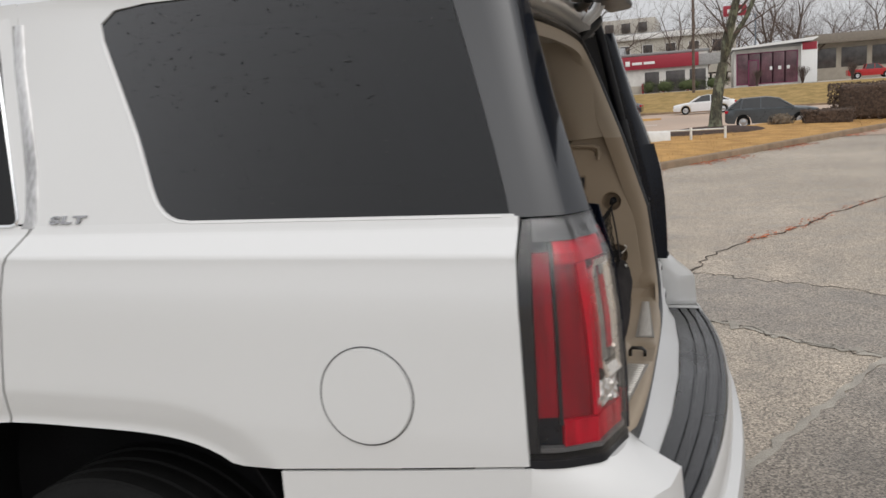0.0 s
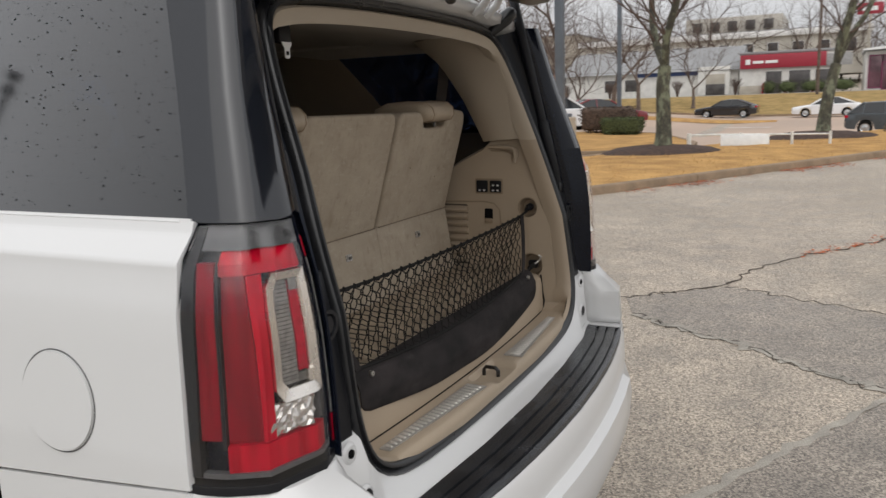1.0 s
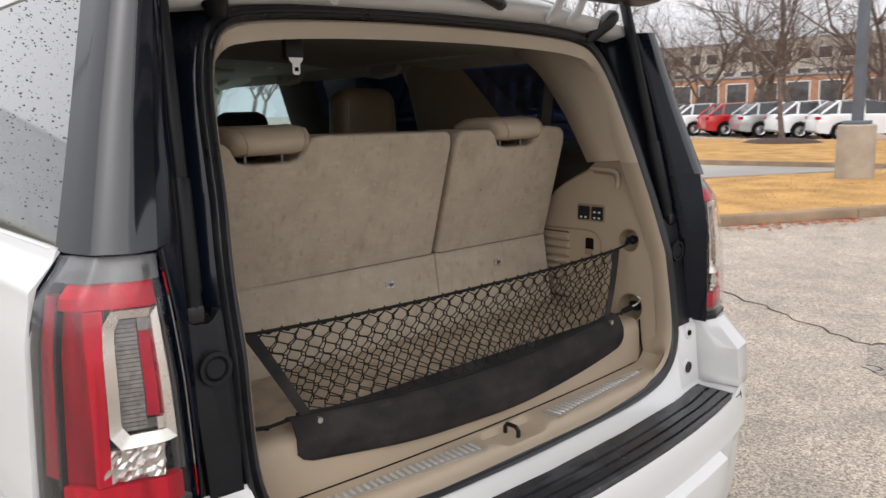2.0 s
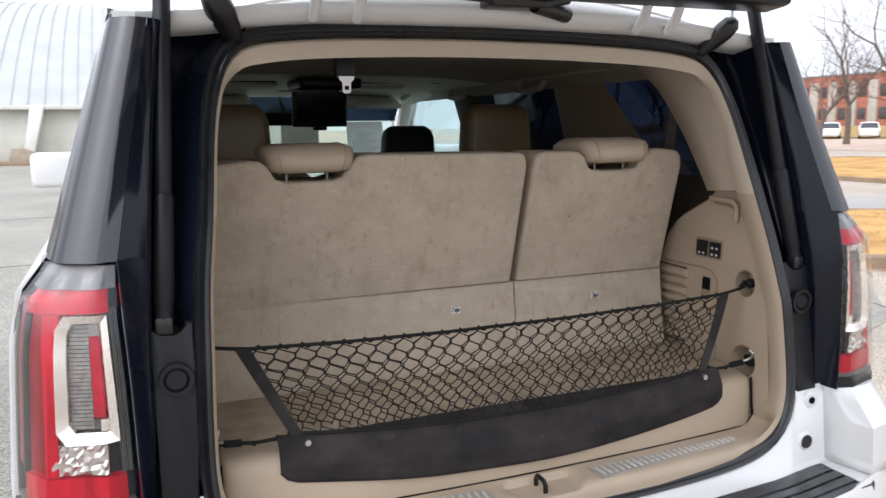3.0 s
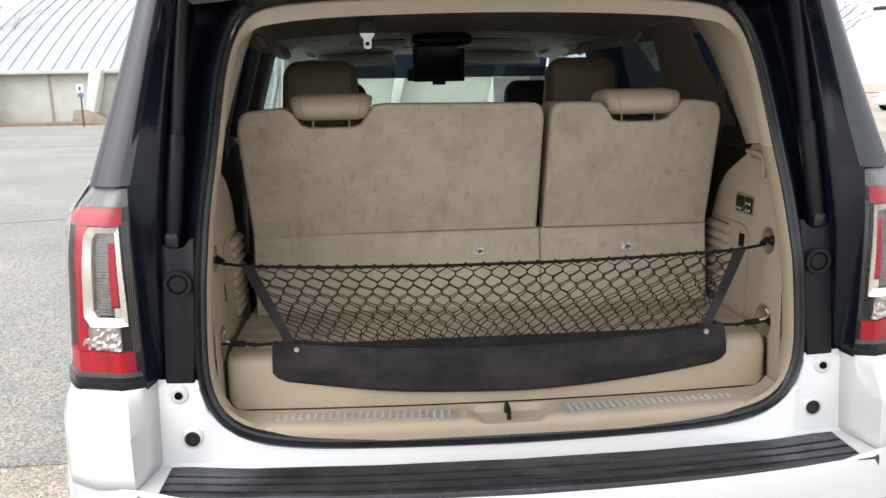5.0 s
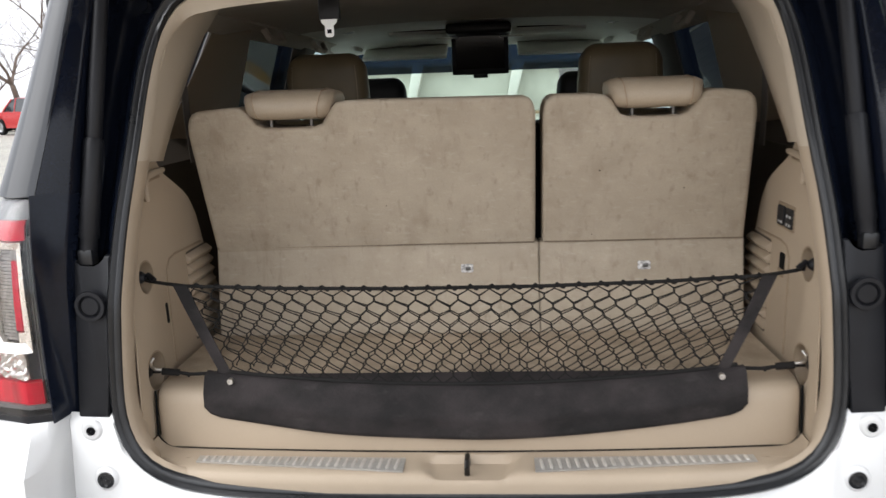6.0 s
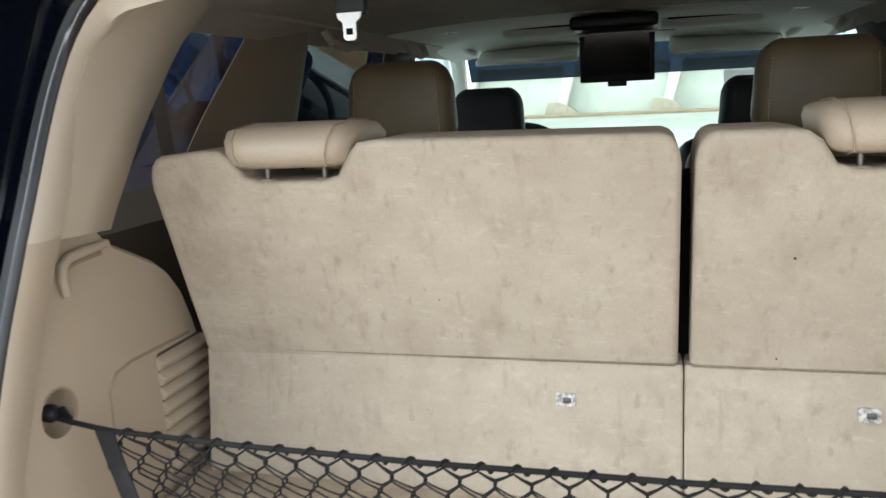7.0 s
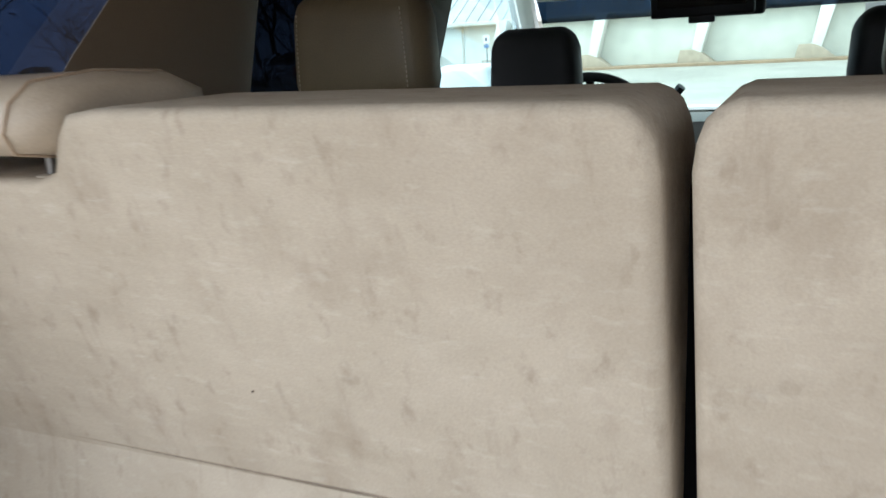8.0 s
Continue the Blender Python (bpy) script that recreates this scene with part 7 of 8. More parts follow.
        box(bm, -0.301, -0.271, *sorted((s * (wall_y(-0.286, 1.16) - 0.007), s * wall_y(-0.286, 1.16))), 1.140, 1.158, 0.003)
        part("latch_lip", bm, BEIGE_DEEP, trim)
    else:
        bm = bmesh.new()
        prism(bm, rounded(-0.226, -0.212, 1.075, 1.122, 0.005), 0.0, 0.002, lambda a, b, d: Vector((a, s * (wall_y(a, b) - d), b)))
        part("release_slot", bm, DARK, trim, "narrow dark slot")
    if s > 0:
        # two outlets in a frame
        bm = bmesh.new()
        prism(bm, rounded(-0.338, -0.229, 1.246, 1.301, 0.006), 0, 0.003, lambda a, b, d: Vector((a, s * (wall_y(a, b) - d), b)), bevel=0.001)
        outlet = part("switch_frame", bm, BEIGE_DEEP, trim, "beige frame of the switch panel")
        for a0 in (-0.332, -0.279):
            bm = bmesh.new()
            prism(bm, rounded(a0, a0 + 0.044, 1.252, 1.294, 0.004), 0.003, 0.006, lambda a, b, d: Vector((a, s * (wall_y(a, b) - d), b)), bevel=0.001)
            part("switch", bm, SATIN_BLACK, outlet, "black switch")
            bm = bmesh.new()
            for i, j in (((0, 0), (1, 0)) if a0 < -0.30 else ((0, 0), (1, 0), (0, 1), (1, 1))):
                a, b = a0 + 0.008 + 0.018 * i, 1.256 + 0.018 * j
                prism(bm, rounded(a, a + 0.009, b, b + 0.006, 0.002, 2), 0.006, 0.0068, lambda a, b, d: Vector((a, s * (wall_y(a, b) - d), b)))
            part("switch_mark", bm, PAPER, outlet, "small white switch marks")
    # dark recess above the trim, beside the seat; its shade is in the brown
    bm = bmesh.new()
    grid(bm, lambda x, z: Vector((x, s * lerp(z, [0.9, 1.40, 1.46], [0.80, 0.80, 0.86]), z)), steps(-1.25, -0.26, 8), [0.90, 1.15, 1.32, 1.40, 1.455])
    part("window_ledge", bm, RECESS_SHADE, trim, "ledge below the window, recess shade in its dark brown", solid=0.006)
    # pillar trim behind the window, and the broad one ahead of it
    bm = bmesh.new()

    def dpost(z, k):
        ex = lerp(z, [1.45, 1.60, 1.72, 1.80], [-0.30, -0.36, -0.43, -0.52])
        yr = lerp(z, [1.45, 1.62, 1.70, 1.755, 1.79], [0.655, 0.622, 0.602, 0.575, 0.54])
        a = Vector((frame_x(z) - 0.02, yr + 0.004, z))
        b = Vector((ex, lerp(z, [1.45, 1.80], [0.690, 0.60]), z - 0.014))
        c = Vector((ex - 0.035, lerp(z, [1.45, 1.80], [0.80, 0.72]), z - 0.014))
        return (a, a.lerp(b, 0.5) + Vector((0, -0.006, 0)), b, b.lerp(c, 0.5), c)[k]

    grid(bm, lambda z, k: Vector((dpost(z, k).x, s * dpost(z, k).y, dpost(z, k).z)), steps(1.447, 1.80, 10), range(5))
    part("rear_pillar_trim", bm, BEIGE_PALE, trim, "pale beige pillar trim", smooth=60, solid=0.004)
    bm = bmesh.new()

    def cpost(z, k):
        xf = lerp(z, [1.42, 1.58, 1.80], [-0.70, -0.80, -0.985])
        y = lerp(z, [1.42, 1.80], [0.84, 0.745])
        return Vector((xf - 0.01 if k == 0 else (-1.16 - 0.06 * (z - 1.4) if k == 1 else -1.28), s * (y + (0.03, -0.02, 0.02)[k]), z))

    grid(bm, lambda z, k: cpost(z, k), steps(1.38, 1.83, 8), range(3))
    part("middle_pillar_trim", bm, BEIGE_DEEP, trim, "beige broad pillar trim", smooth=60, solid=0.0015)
    # seat belt strap across the window
    bm = bmesh.new()
    grid(bm, lambda k, w: Vector((-0.522 + 0.085 * k + 0.012 * math.sin(math.pi * k) + w, s * (0.705 - 0.03 * k), 1.41 + 0.33 * k)), steps(0, 1, 8), [-0.020, 0.0, 0.020])
    part("belt_strap", bm, mat("grey_brown_webbing", (0.10, 0.085, 0.075), 0.8, vary=0.1, fine=600, bump=0.2), suv, "grey-brown seat belt strap", solid=0.002)

# raised cargo floor with its step, and the carpet
def step_x(y):
    return -0.046 - 0.028 * (abs(y) / 0.66) ** 2


bm = bmesh.new()
prof = [(-0.002, 0.812), (0.0, 0.850), (-0.003, 0.938), (-0.008, 0.956), (-0.018, 0.966), (-0.036, 0.970), (-0.32, 0.972)]
SY = [0.662, 0.661, 0.658, 0.651, 0.642, 0.63]
SR = [0.030, 0.014, 0.006, 0.002, 0.0, 0.0]


def step_face(y, k):
    back = lerp(abs(y), SY[::-1], SR[::-1]) if k < 6 else 0.0
    foot = (0.036 - math.sqrt(max(0.0, 0.036 ** 2 - max(0.0, abs(y) - 0.626) ** 2))) if k < 2 else 0.0
    return Vector((step_x(y) + prof[k][0] - back, y, prof[k][1] + foot))


grid(bm, step_face, [-y for y in SY] + steps(-0.61, 0.61, 24) + SY[::-1], range(len(prof)))
part("cargo_step", bm, BEIGE, suv, "beige moulded step of the cargo floor", smooth=50, solid=0.004)
bm = bmesh.new()
seam = [(step_x(0.664) - 0.010, 0.6645, 0.966), (step_x(0.664) - 0.004, 0.6645, 0.90), *[(step_x(0.65) + 0.001, 0.627 + 0.037 * math.cos(a_), 0.882 - 0.037 * math.sin(a_)) for a_ in (0.2, 0.5, 0.8, 1.1, 1.4)], *[(step_x(y) + 0.002, y, 0.8450) for y in (0.60, 0.5, 0.4, 0.3, 0.2, 0.1)]]
tube(bm, seam + [(step_x(0) + 0.002, 0.0, 0.8450)] + [(a_, -b_, c_) for a_, b_, c_ in seam[::-1]], 0.0026, 6)
part("step_seam", bm, DARK, suv, "dark seam round the step")
bm = bmesh.new()
grid(bm, lambda x, y: Vector((x, y, 0.977)), [-0.75, -0.5, -0.3, -0.16, -0.15], steps(-0.655, 0.655, 10))
part("cargo_carpet", bm, CARPET, suv, "tan carpet of the cargo floor", solid=0.008)
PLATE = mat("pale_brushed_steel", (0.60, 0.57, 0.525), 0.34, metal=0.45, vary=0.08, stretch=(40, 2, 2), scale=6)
# sill trim with steel tread plates, and the striker
bm = bmesh.new()
sp = [(0.050, 0.804), (0.055, 0.822), (0.051, 0.836), (0.043, 0.8415), (0.028, 0.842), (0.0, 0.842), (-0.022, 0.842), (-0.033, 0.842), (-0.060, 0.842), (-0.085, 0.842)]
DIP = [0.0, 0.0, 0.006, 0.012, 0.015, 0.015, 0.015, 0.0, 0.0, 0.0]


def sill_lift(y):
    a = abs(y) - 0.623
    return 0.0 if a < 0 else 0.045 - math.sqrt(max(0.0, 0.045 ** 2 - a * a))


def sill(y, k):
    x, z = sp[k]
    bend = -0.030 * max(0.0, (abs(y) - 0.15) / 0.5) ** 2 if k < 6 else 0.0
    edge = lerp(k, [0, 3, 7], [0.050, 0.062, 0.085])
    return Vector((x + bend, y, z - DIP[k] * lerp(abs(y), [edge, edge + 0.022], [1, 0]) + sill_lift(y) + 0.0008))


grid(bm, sill, [-0.664, -0.658, -0.648, -0.636, *steps(-0.623, -0.14, 18), *steps(-0.11, 0.11, 20), *steps(0.14, 0.623, 18), 0.636, 0.648, 0.658, 0.664], range(len(sp)))
part("sill_trim", bm, BEIGE, suv, "beige sill trim", smooth=50, solid=0.004)
for s in (-1, 1):
    def plate(y, f, h):
        w = lerp(abs(y), [0.13, 0.55], [0.056, 0.026])
        return Vector((-0.011 - 0.012 * (abs(y) - 0.13) / 0.42 + w * f, y, 0.8450 + h + sill_lift(y)))

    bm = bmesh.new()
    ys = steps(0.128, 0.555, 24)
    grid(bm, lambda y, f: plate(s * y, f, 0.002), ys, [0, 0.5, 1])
    # darker copy of the rib steel: shade between the ribs is in its colour
    tread = part("tread_plate", bm, mat("shaded_brushed_steel", (0.40, 0.38, 0.35), 0.4, metal=0.4, vary=0.1), suv, "brushed steel tread plate, darkened for shade between its ribs", solid=0.003)
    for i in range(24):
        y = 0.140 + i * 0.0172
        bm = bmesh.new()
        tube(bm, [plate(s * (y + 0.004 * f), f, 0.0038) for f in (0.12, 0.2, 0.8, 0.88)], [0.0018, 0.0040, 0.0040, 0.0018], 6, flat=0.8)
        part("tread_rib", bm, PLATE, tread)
bm = bmesh.new()
tube(bm, [(-0.016, -0.004, 0.82), (-0.016, -0.004, 0.846), (-0.010, -0.004, 0.854), (0.018, -0.004, 0.854), (0.026, -0.004, 0.846), (0.026, -0.004, 0.82)], 0.0055, 8)
part("striker", bm, mat("dark_steel", (0.05, 0.048, 0.046), 0.3, metal=0.9, vary=0.1), suv, "steel latch striker")
bm = bmesh.new()
for z, y0, y1 in ((0.79, -0.60, 0.60),):
    grid(bm, lambda x, y: Vector((x, y, 0.785)), steps(-0.2, 0.04, 3), steps(-0.66, 0.66, 4))
part("under_sill", bm, DARK, suv, solid=0.006)

# ---- third-row seats ----
SEATCLOTH = mat("stained_tan_seat_carpet", (0.455, 0.388, 0.304), 0.97, vary=0.07, scale=11, fine=420, bump=0.10, spec=0.08, spread=(0.30, 0.66), colour2=(0.405, 0.342, 0.263), stretch=(1, 1, 1.5))
soil(SEATCLOTH, (0.26, 0.20, 0.145), 13, (0.53, 0.76), 0.46, (1, 1.2, 0.7))
soil(SEATCLOTH, (0.22, 0.168, 0.12), 46, (0.57, 0.74), 0.46, (1, 1.1, 0.7))
soil(SEATCLOTH, (0.60, 0.55, 0.47), 60, (0.56, 0.80), 0.40, (1, 0.6, 1.7))
soil(SEATCLOTH, (0.33, 0.27, 0.205), 4, (0.50, 0.72), 0.40, (1, 0.8, 1.2))
soil(SEATCLOTH, (0.25, 0.195, 0.14), 26, (0.60, 0.76), 0.16, (1, 0.3, 2.2))
soil(SEATCLOTH, (0.24, 0.185, 0.135), 24, (0.60, 0.76), 0.36, (1, 2.2, 0.3))
soil(SEATCLOTH, (0.17, 0.13, 0.095), 200, (0.68, 0.80), 0.30)
undulate(SEATCLOTH, 8, 0.30, 0.03, (1, 0.7, 1.6))
undulate(SEATCLOTH, 16, 0.25, 0.012, (1, 0.3, 1.8))
undulate(SEATCLOTH, 45, 0.25, 0.006)
SEATPIPE = mat("tan_vinyl_seat_edge", (0.36, 0.265, 0.18), 0.5, vary=0.06, fine=400, bump=0.08)


def back_x(z):
    return lerp(z, [0.95, 1.14, 1.195, 1.35, 1.48, 1.56], [-0.405, -0.436, -0.444, -0.398, -0.358, -0.338])


def seat_back(y0, y1, notch, label):
    seat = new("third_row_seat")
    seat.parent = suv
    tagged(seat, label)
    na, nb = notch
    sgn = 1 if y1 > 0.3 else -1
    # outline of the upper back, with the scooped notch under the headrest
    zt = 1.549
    top = [(na - 0.055, zt), (na - 0.030, zt - 0.004), (na - 0.012, zt - 0.017), (na + 0.006, zt - 0.047), (na + 0.03, zt - 0.054), (nb - 0.03, zt - 0.054), (nb - 0.006, zt - 0.047), (nb + 0.012, zt - 0.017), (nb + 0.030, zt), (nb + 0.06, zt + 0.004)]
    lo_y0, lo_y1 = (y0 + 0.012, y1) if sgn < 0 else (y0, y1 + 0.008)
    poly = [(lo_y0, 1.200), (lo_y1, 1.200), (y1, zt - 0.05), (y1 - 0.003, zt - 0.03), (y1 - 0.009, zt - 0.014), (y1 - 0.018, zt - 0.005), (y1 - 0.03, zt)] + top[::-1] + [(y0 + 0.03, zt), (y0 + 0.018, zt - 0.005), (y0 + 0.009, zt - 0.014), (y0 + 0.003, zt - 0.03), (y0, zt - 0.05)]
    inner_y = y1 if sgn < 0 else y0
    poly = [(inner_y + (a - inner_y) * 0.85, zt + (b - zt) * 0.85) if abs(a - inner_y) < 0.031 and b > 1.3 else (a, b) for a, b in poly]
    if sgn < 0:
        poly = [(a, b - 0.010 * max(0, (-a - 0.50) / 0.12)) for a, b in poly]
    else:
        poly = [(a, b - 0.006 * max(0, (a - 0.50) / 0.14)) for a, b in poly]
    bm = bmesh.new()
    vs = [bm.verts.new((0, a, b)) for a, b in poly]
    f = bm.faces.new(vs)
    ext = bmesh.ops.extrude_face_region(bm, geom=[f])
    new_vs = [v for v in ext["geom"] if isinstance(v, bmesh.types.BMVert)]
    for v in new_vs:
        v.co.x += 0.17
    front = [e for e in bm.edges if all(v.co.x > 0.16 for v in e.verts) and not all(v.co.z < 1.21 for v in e.verts)]
    bmesh.ops.bevel(bm, geom=front, offset=0.0125, segments=5, profile=0.5, affect="EDGES")
    for v in bm.verts:
        v.co.x += back_x(v.co.z) - 0.17
    part("backrest", bm, SEATCLOTH, seat, "tan carpeted seat back with faint stains", smooth=35)
    bm = bmesh.new()
    box(bm, -0.09, 0.0, lo_y0 + (0.001 if sgn < 0 else -0.0075), lo_y1 + (0.0075 if sgn < 0 else -0.001), 0.93, 1.1972, 0.003, 1)
    for v in bm.verts:
        v.co.x += back_x(v.co.z)
    part("lower_flap", bm, SEATCLOTH, seat, "tan carpeted lower flap", smooth=35)
    bm = bmesh.new()
    tube(bm, [Vector((back_x(1.1985) + 0.0002, y, 1.1985)) for y in steps(lo_y0 + 0.004, lo_y1 - 0.004, 8)], 0.0021, 6)
    part("flap_seam", bm, BEIGE_SEAM, seat, "brown seam above the flap")
    bm = bmesh.new()
    prism(bm, [(-0.06, 1.47), (-0.20, 1.45), (-0.24, 1.2), (-0.10, 1.18)], y0 + 0.01, y1 - 0.01, lambda p, q, d: Vector((back_x(1.47) + p, d, q)))
    part("cushion", bm, LEATHER, seat, "tan leather seat front")
    # headrest folded on top of the back
    ha, hb = na - 0.016, nb + 0.022
    bm = bmesh.new()
    prof = [(p, q - 0.009) for p, q in [(0.020, 1.529), (0.030, 1.546), (0.024, 1.568), (0.004, 1.584), (-0.06, 1.590), (-0.14, 1.586), (-0.19, 1.568), (-0.20, 1.540), (-0.17, 1.524), (-0.02, 1.522)]]
    hx = -0.348
    ys = [ha, ha + 0.004, ha + 0.014, ha + 0.03, *steps(ha + 0.05, hb - 0.05, 6), hb - 0.03, hb - 0.014, hb - 0.004, hb]
    c = (sum(p[0] for p in prof) / len(prof), sum(p[1] for p in prof) / len(prof))

    def head(y, k):
        e = min(y - ha, hb - y)
        q = lerp(e, [0, 0.004, 0.014, 0.03, 0.05], [0.55, 0.78, 0.92, 0.985, 1.0])
        p = prof[k % len(prof)]
        z = c[1] + (p[1] - c[1]) * q
        mid = (ha + hb) / 2
        lean = 1.0 + 0.10 * (z - 1.545) / 0.04
        return Vector((hx + c[0] + (p[0] - c[0]) * q, mid + (y - mid) * lean, z))

    rows = grid(bm, head, ys, list(range(len(prof))) + [0])
    bm.faces.new(rows[0][:-1])
    bm.faces.new(rows[-1][:-1])
    bmesh.ops.remove_doubles(bm, verts=bm.verts, dist=1e-5)
    part("headrest", bm, LEATHER, seat, "tan leather headrest with stitched ends", smooth=50)
    for e in (ha + 0.028, hb - 0.028):
        bm = bmesh.new()
        loop = [head(e, k) + Vector((0, 0, 0)) for k in range(len(prof))]
        tube(bm, [Vector((p.x + (p.x - hx - c[0]) * 0.012, p.y, p.z + (p.z - c[1]) * 0.03)) for p in loop], 0.0014, 5, closed=True)
        part("stitching", bm, SEATPIPE, seat, "stitched seam")
    for y in (na + 0.035, nb - 0.035):
        bm = bmesh.new()
        tube(bm, [(-0.380, y, 1.470), (-0.380, y, 1.53)], 0.0045, 10)
        part("headrest_post", bm, mat("dull_steel_post", (0.16, 0.15, 0.14), 0.35, metal=0.8), seat, "dull steel headrest post")
        bm = bmesh.new()
        lathe(bm, [(0.006, 0.006), (0.013, 0.005), (0.015, 0.0)], (-0.380, y, 1.491), "z", 14)
        part("post_collar", bm, BEIGE_PALE, seat, "beige post collar")
    return seat


left = seat_back(-0.650, 0.155, (-0.490, -0.325), "wide tan third-row seat back with a leather headrest")
right = seat_back(0.172, 0.642, (0.337, 0.498), "narrow tan third-row seat back with a leather headrest")
for seat, y in ((left, -0.012), (right, 0.414)):
    bm = bmesh.new()
    prism(bm, rounded(y - 0.015, y + 0.015, 1.128, 1.148, 0.003, 3), 0.0, 0.003, lambda a, b, d: Vector((back_x(b) + d, a, b)))
    part("latch_bezel", bm, mat("dull_metal", (0.42, 0.40, 0.38), 0.35, metal=0.7, vary=0.3, scale=120), seat, "small metal latch plate")
    bm = bmesh.new()
    box(bm, back_x(1.139) + 0.002, back_x(1.139) + 0.0065, y - 0.004, y + 0.009, 1.133, 1.142, 0.002)
    part("latch_tab", bm, mat("dark_latch_metal", (0.14, 0.135, 0.13), 0.4, metal=0.6), seat)
for y, z, r in ((0.302, 1.373, 0.0022), (0.497, 1.326, 0.0018), (0.29, 1.215, 0.0015), (-0.20, 1.30, 0.0014)):
    bm = bmesh.new()
    lathe(bm, [(0.0003, 0.002), (r * 0.7, 0.0016), (r, 0.0)], (back_x(z) + 0.0002, y, z), "x", 7)
    part("lint_fleck", bm, mat("brown_fleck", (0.06, 0.04, 0.025), 0.9), left if y < 0.15 else right, "brown fleck")
# stitched hem between the halves; behind it a near-black block stands for shade
bm = bmesh.new()
box(bm, -0.60, -0.50, 0.140, 0.186, 1.167, 1.475)
part("seat_gap_shade", bm, DARK, suv, "dark block added for the shade between the seats")
bm = bmesh.new()
box(bm, -0.60, -0.505, 0.140, 0.186, 0.95, 1.166)
part("flap_backing", bm, BEIGE_DEEP, suv, "brown backing behind the carpet flaps")

# ---- front rows ----
def rear_headrest(name, y, x, zc, w, h, d, material, label, tilt=0.0):
    seat = new(name)
    seat.parent = suv
    tagged(seat, label)
    bm = bmesh.new()
    box(bm, -d / 2, d / 2, -w / 2, w / 2, -h / 2, h / 2, 0.050, 7)
    for v in bm.verts:
        v.co.y *= 1 - 0.09 * (v.co.z / h + 0.5) ** 2
        v.co.z += 0.012 * (1 - (2 * v.co.y / w) ** 2) * (v.co.z > 0)
        v.co = pose(x, y, zc, 0, tilt, 0) @ v.co
    rest = part("headrest", bm, material, seat, smooth=60)
    if material is LEATHER_DARK:
        for sgn in (-1, 1):
            bm = bmesh.new()
            for i in range(17):
                z0 = -0.062 + 0.0078 * i
                at = lambda z: Vector((x + d / 2 - 0.0004, y + sgn * (w / 2 - 0.030) * (1 - 0.09 * (z / h + 0.5) ** 2), zc + z))
                tube(bm, [at(z0), at(z0 + 0.005)], 0.0011, 5)
            part("stitching", bm, THREAD, rest, "pale stitching")
    bm = bmesh.new()
    for sgn in (-1, 1):
        tube(bm, [(x, y + sgn * 0.06, zc - h / 2 - 0.12), (x, y + sgn * 0.06, zc)], 0.007, 8)
    part("headrest_post", bm, CHROME, seat)
    bm = bmesh.new()
    box(bm, -0.09, 0.09, -w, w, -0.68, 0.0, 0.07, 5, m=pose(x - 0.03, y, zc - h / 2 - 0.005, 0, -12 + 0, 0))
    part("backrest", bm, material, seat, smooth=60)
    bm = bmesh.new()
    box(bm, -0.50, 0.05, -w, w, -0.09, 0.09, 0.05, 4, m=pose(x - 0.15, y, zc - h / 2 - 0.66, 0, -6, 0))
    part("cushion", bm, material, seat, smooth=60)


rear_headrest("second_row_seat", -0.482, -1.16, 1.585, 0.275, 0.20, 0.115, LEATHER_DARK, "brown leather captain's chair")
rear_headrest("second_row_seat", 0.462, -1.16, 1.585, 0.275, 0.20, 0.115, LEATHER_DARK, "brown leather captain's chair")
# front seats in black, as they look against the windscreen's light
rear_headrest("front_seat", -0.455, -2.07, 1.52, 0.265, 0.19, 0.11, LEATHER_BLACK_BACKLIT, "front seat, backlit darkness put into its black")
rear_headrest("front_seat", 0.455, -2.07, 1.52, 0.265, 0.19, 0.11, LEATHER_BLACK_BACKLIT, "front seat, backlit darkness put into its black")

# headliner, ceiling screen, visors, mirror, windscreen, dashboard, wheel
lining = lambda x, y: Vector((x, y, lerp(x, [-2.75, -2.4, -0.9, -0.34], [1.775, 1.815, 1.822, 1.795]) + 0.012 - 0.035 * (abs(y) / 0.74) ** 3))
bm = bmesh.new()
grid(bm, lining, steps(-1.68, -0.30, 12), steps(-0.75, 0.75, 14))
part("headliner", bm, HEADLINER, suv, "beige cloth headliner", solid=0.01)
# front part in the lighter colour, standing in for light from the windscreen
bm = bmesh.new()
grid(bm, lining, steps(-2.80, -1.685, 10), steps(-0.75, 0.75, 14))
part("front_headliner", bm, HEADLINER_LIT, suv, "front headliner, windscreen light put into its pale grey", solid=0.01)
for s in (-1, 1):
    bm = bmesh.new()
    grid(bm, lambda x, k: Vector((x, s * (0.69, 0.735, 0.775)[k], (1.80, 1.79, 1.765)[k] - 0.004)), steps(-2.75, -0.45, 10), range(3))
    part("roof_side_trim", bm, HEADLINER, suv, "beige roof side rail", solid=0.01)
    for x in (-1.32, -2.02):
        bm = bmesh.new()
        tube(bm, [(x + 0.10, s * 0.70, 1.785), (x + 0.09, s * 0.685, 1.755), (x, s * 0.68, 1.745), (x - 0.09, s * 0.685, 1.755), (x - 0.10, s * 0.70, 1.785)], 0.011, 8)
        part("grab_handle", bm, HEADLINER, suv, "beige grab handle")
bm = bmesh.new()
box(bm, -1.96, -1.70, -0.125, 0.130, 1.775, 1.815, 0.012, 3)
unit = part("screen_console", bm, SATIN_BLACK, suv, "black ceiling console of the screen")
for y0, y1 in ((-0.175, -0.085), (0.085, 0.180)):
    bm = bmesh.new()
    box(bm, -1.895, -1.880, y0, y1, 1.768, 1.774, 0.002)
    part("hinge_tab", bm, HEADLINER_LIT, unit, "pale hinge tab beside the screen")
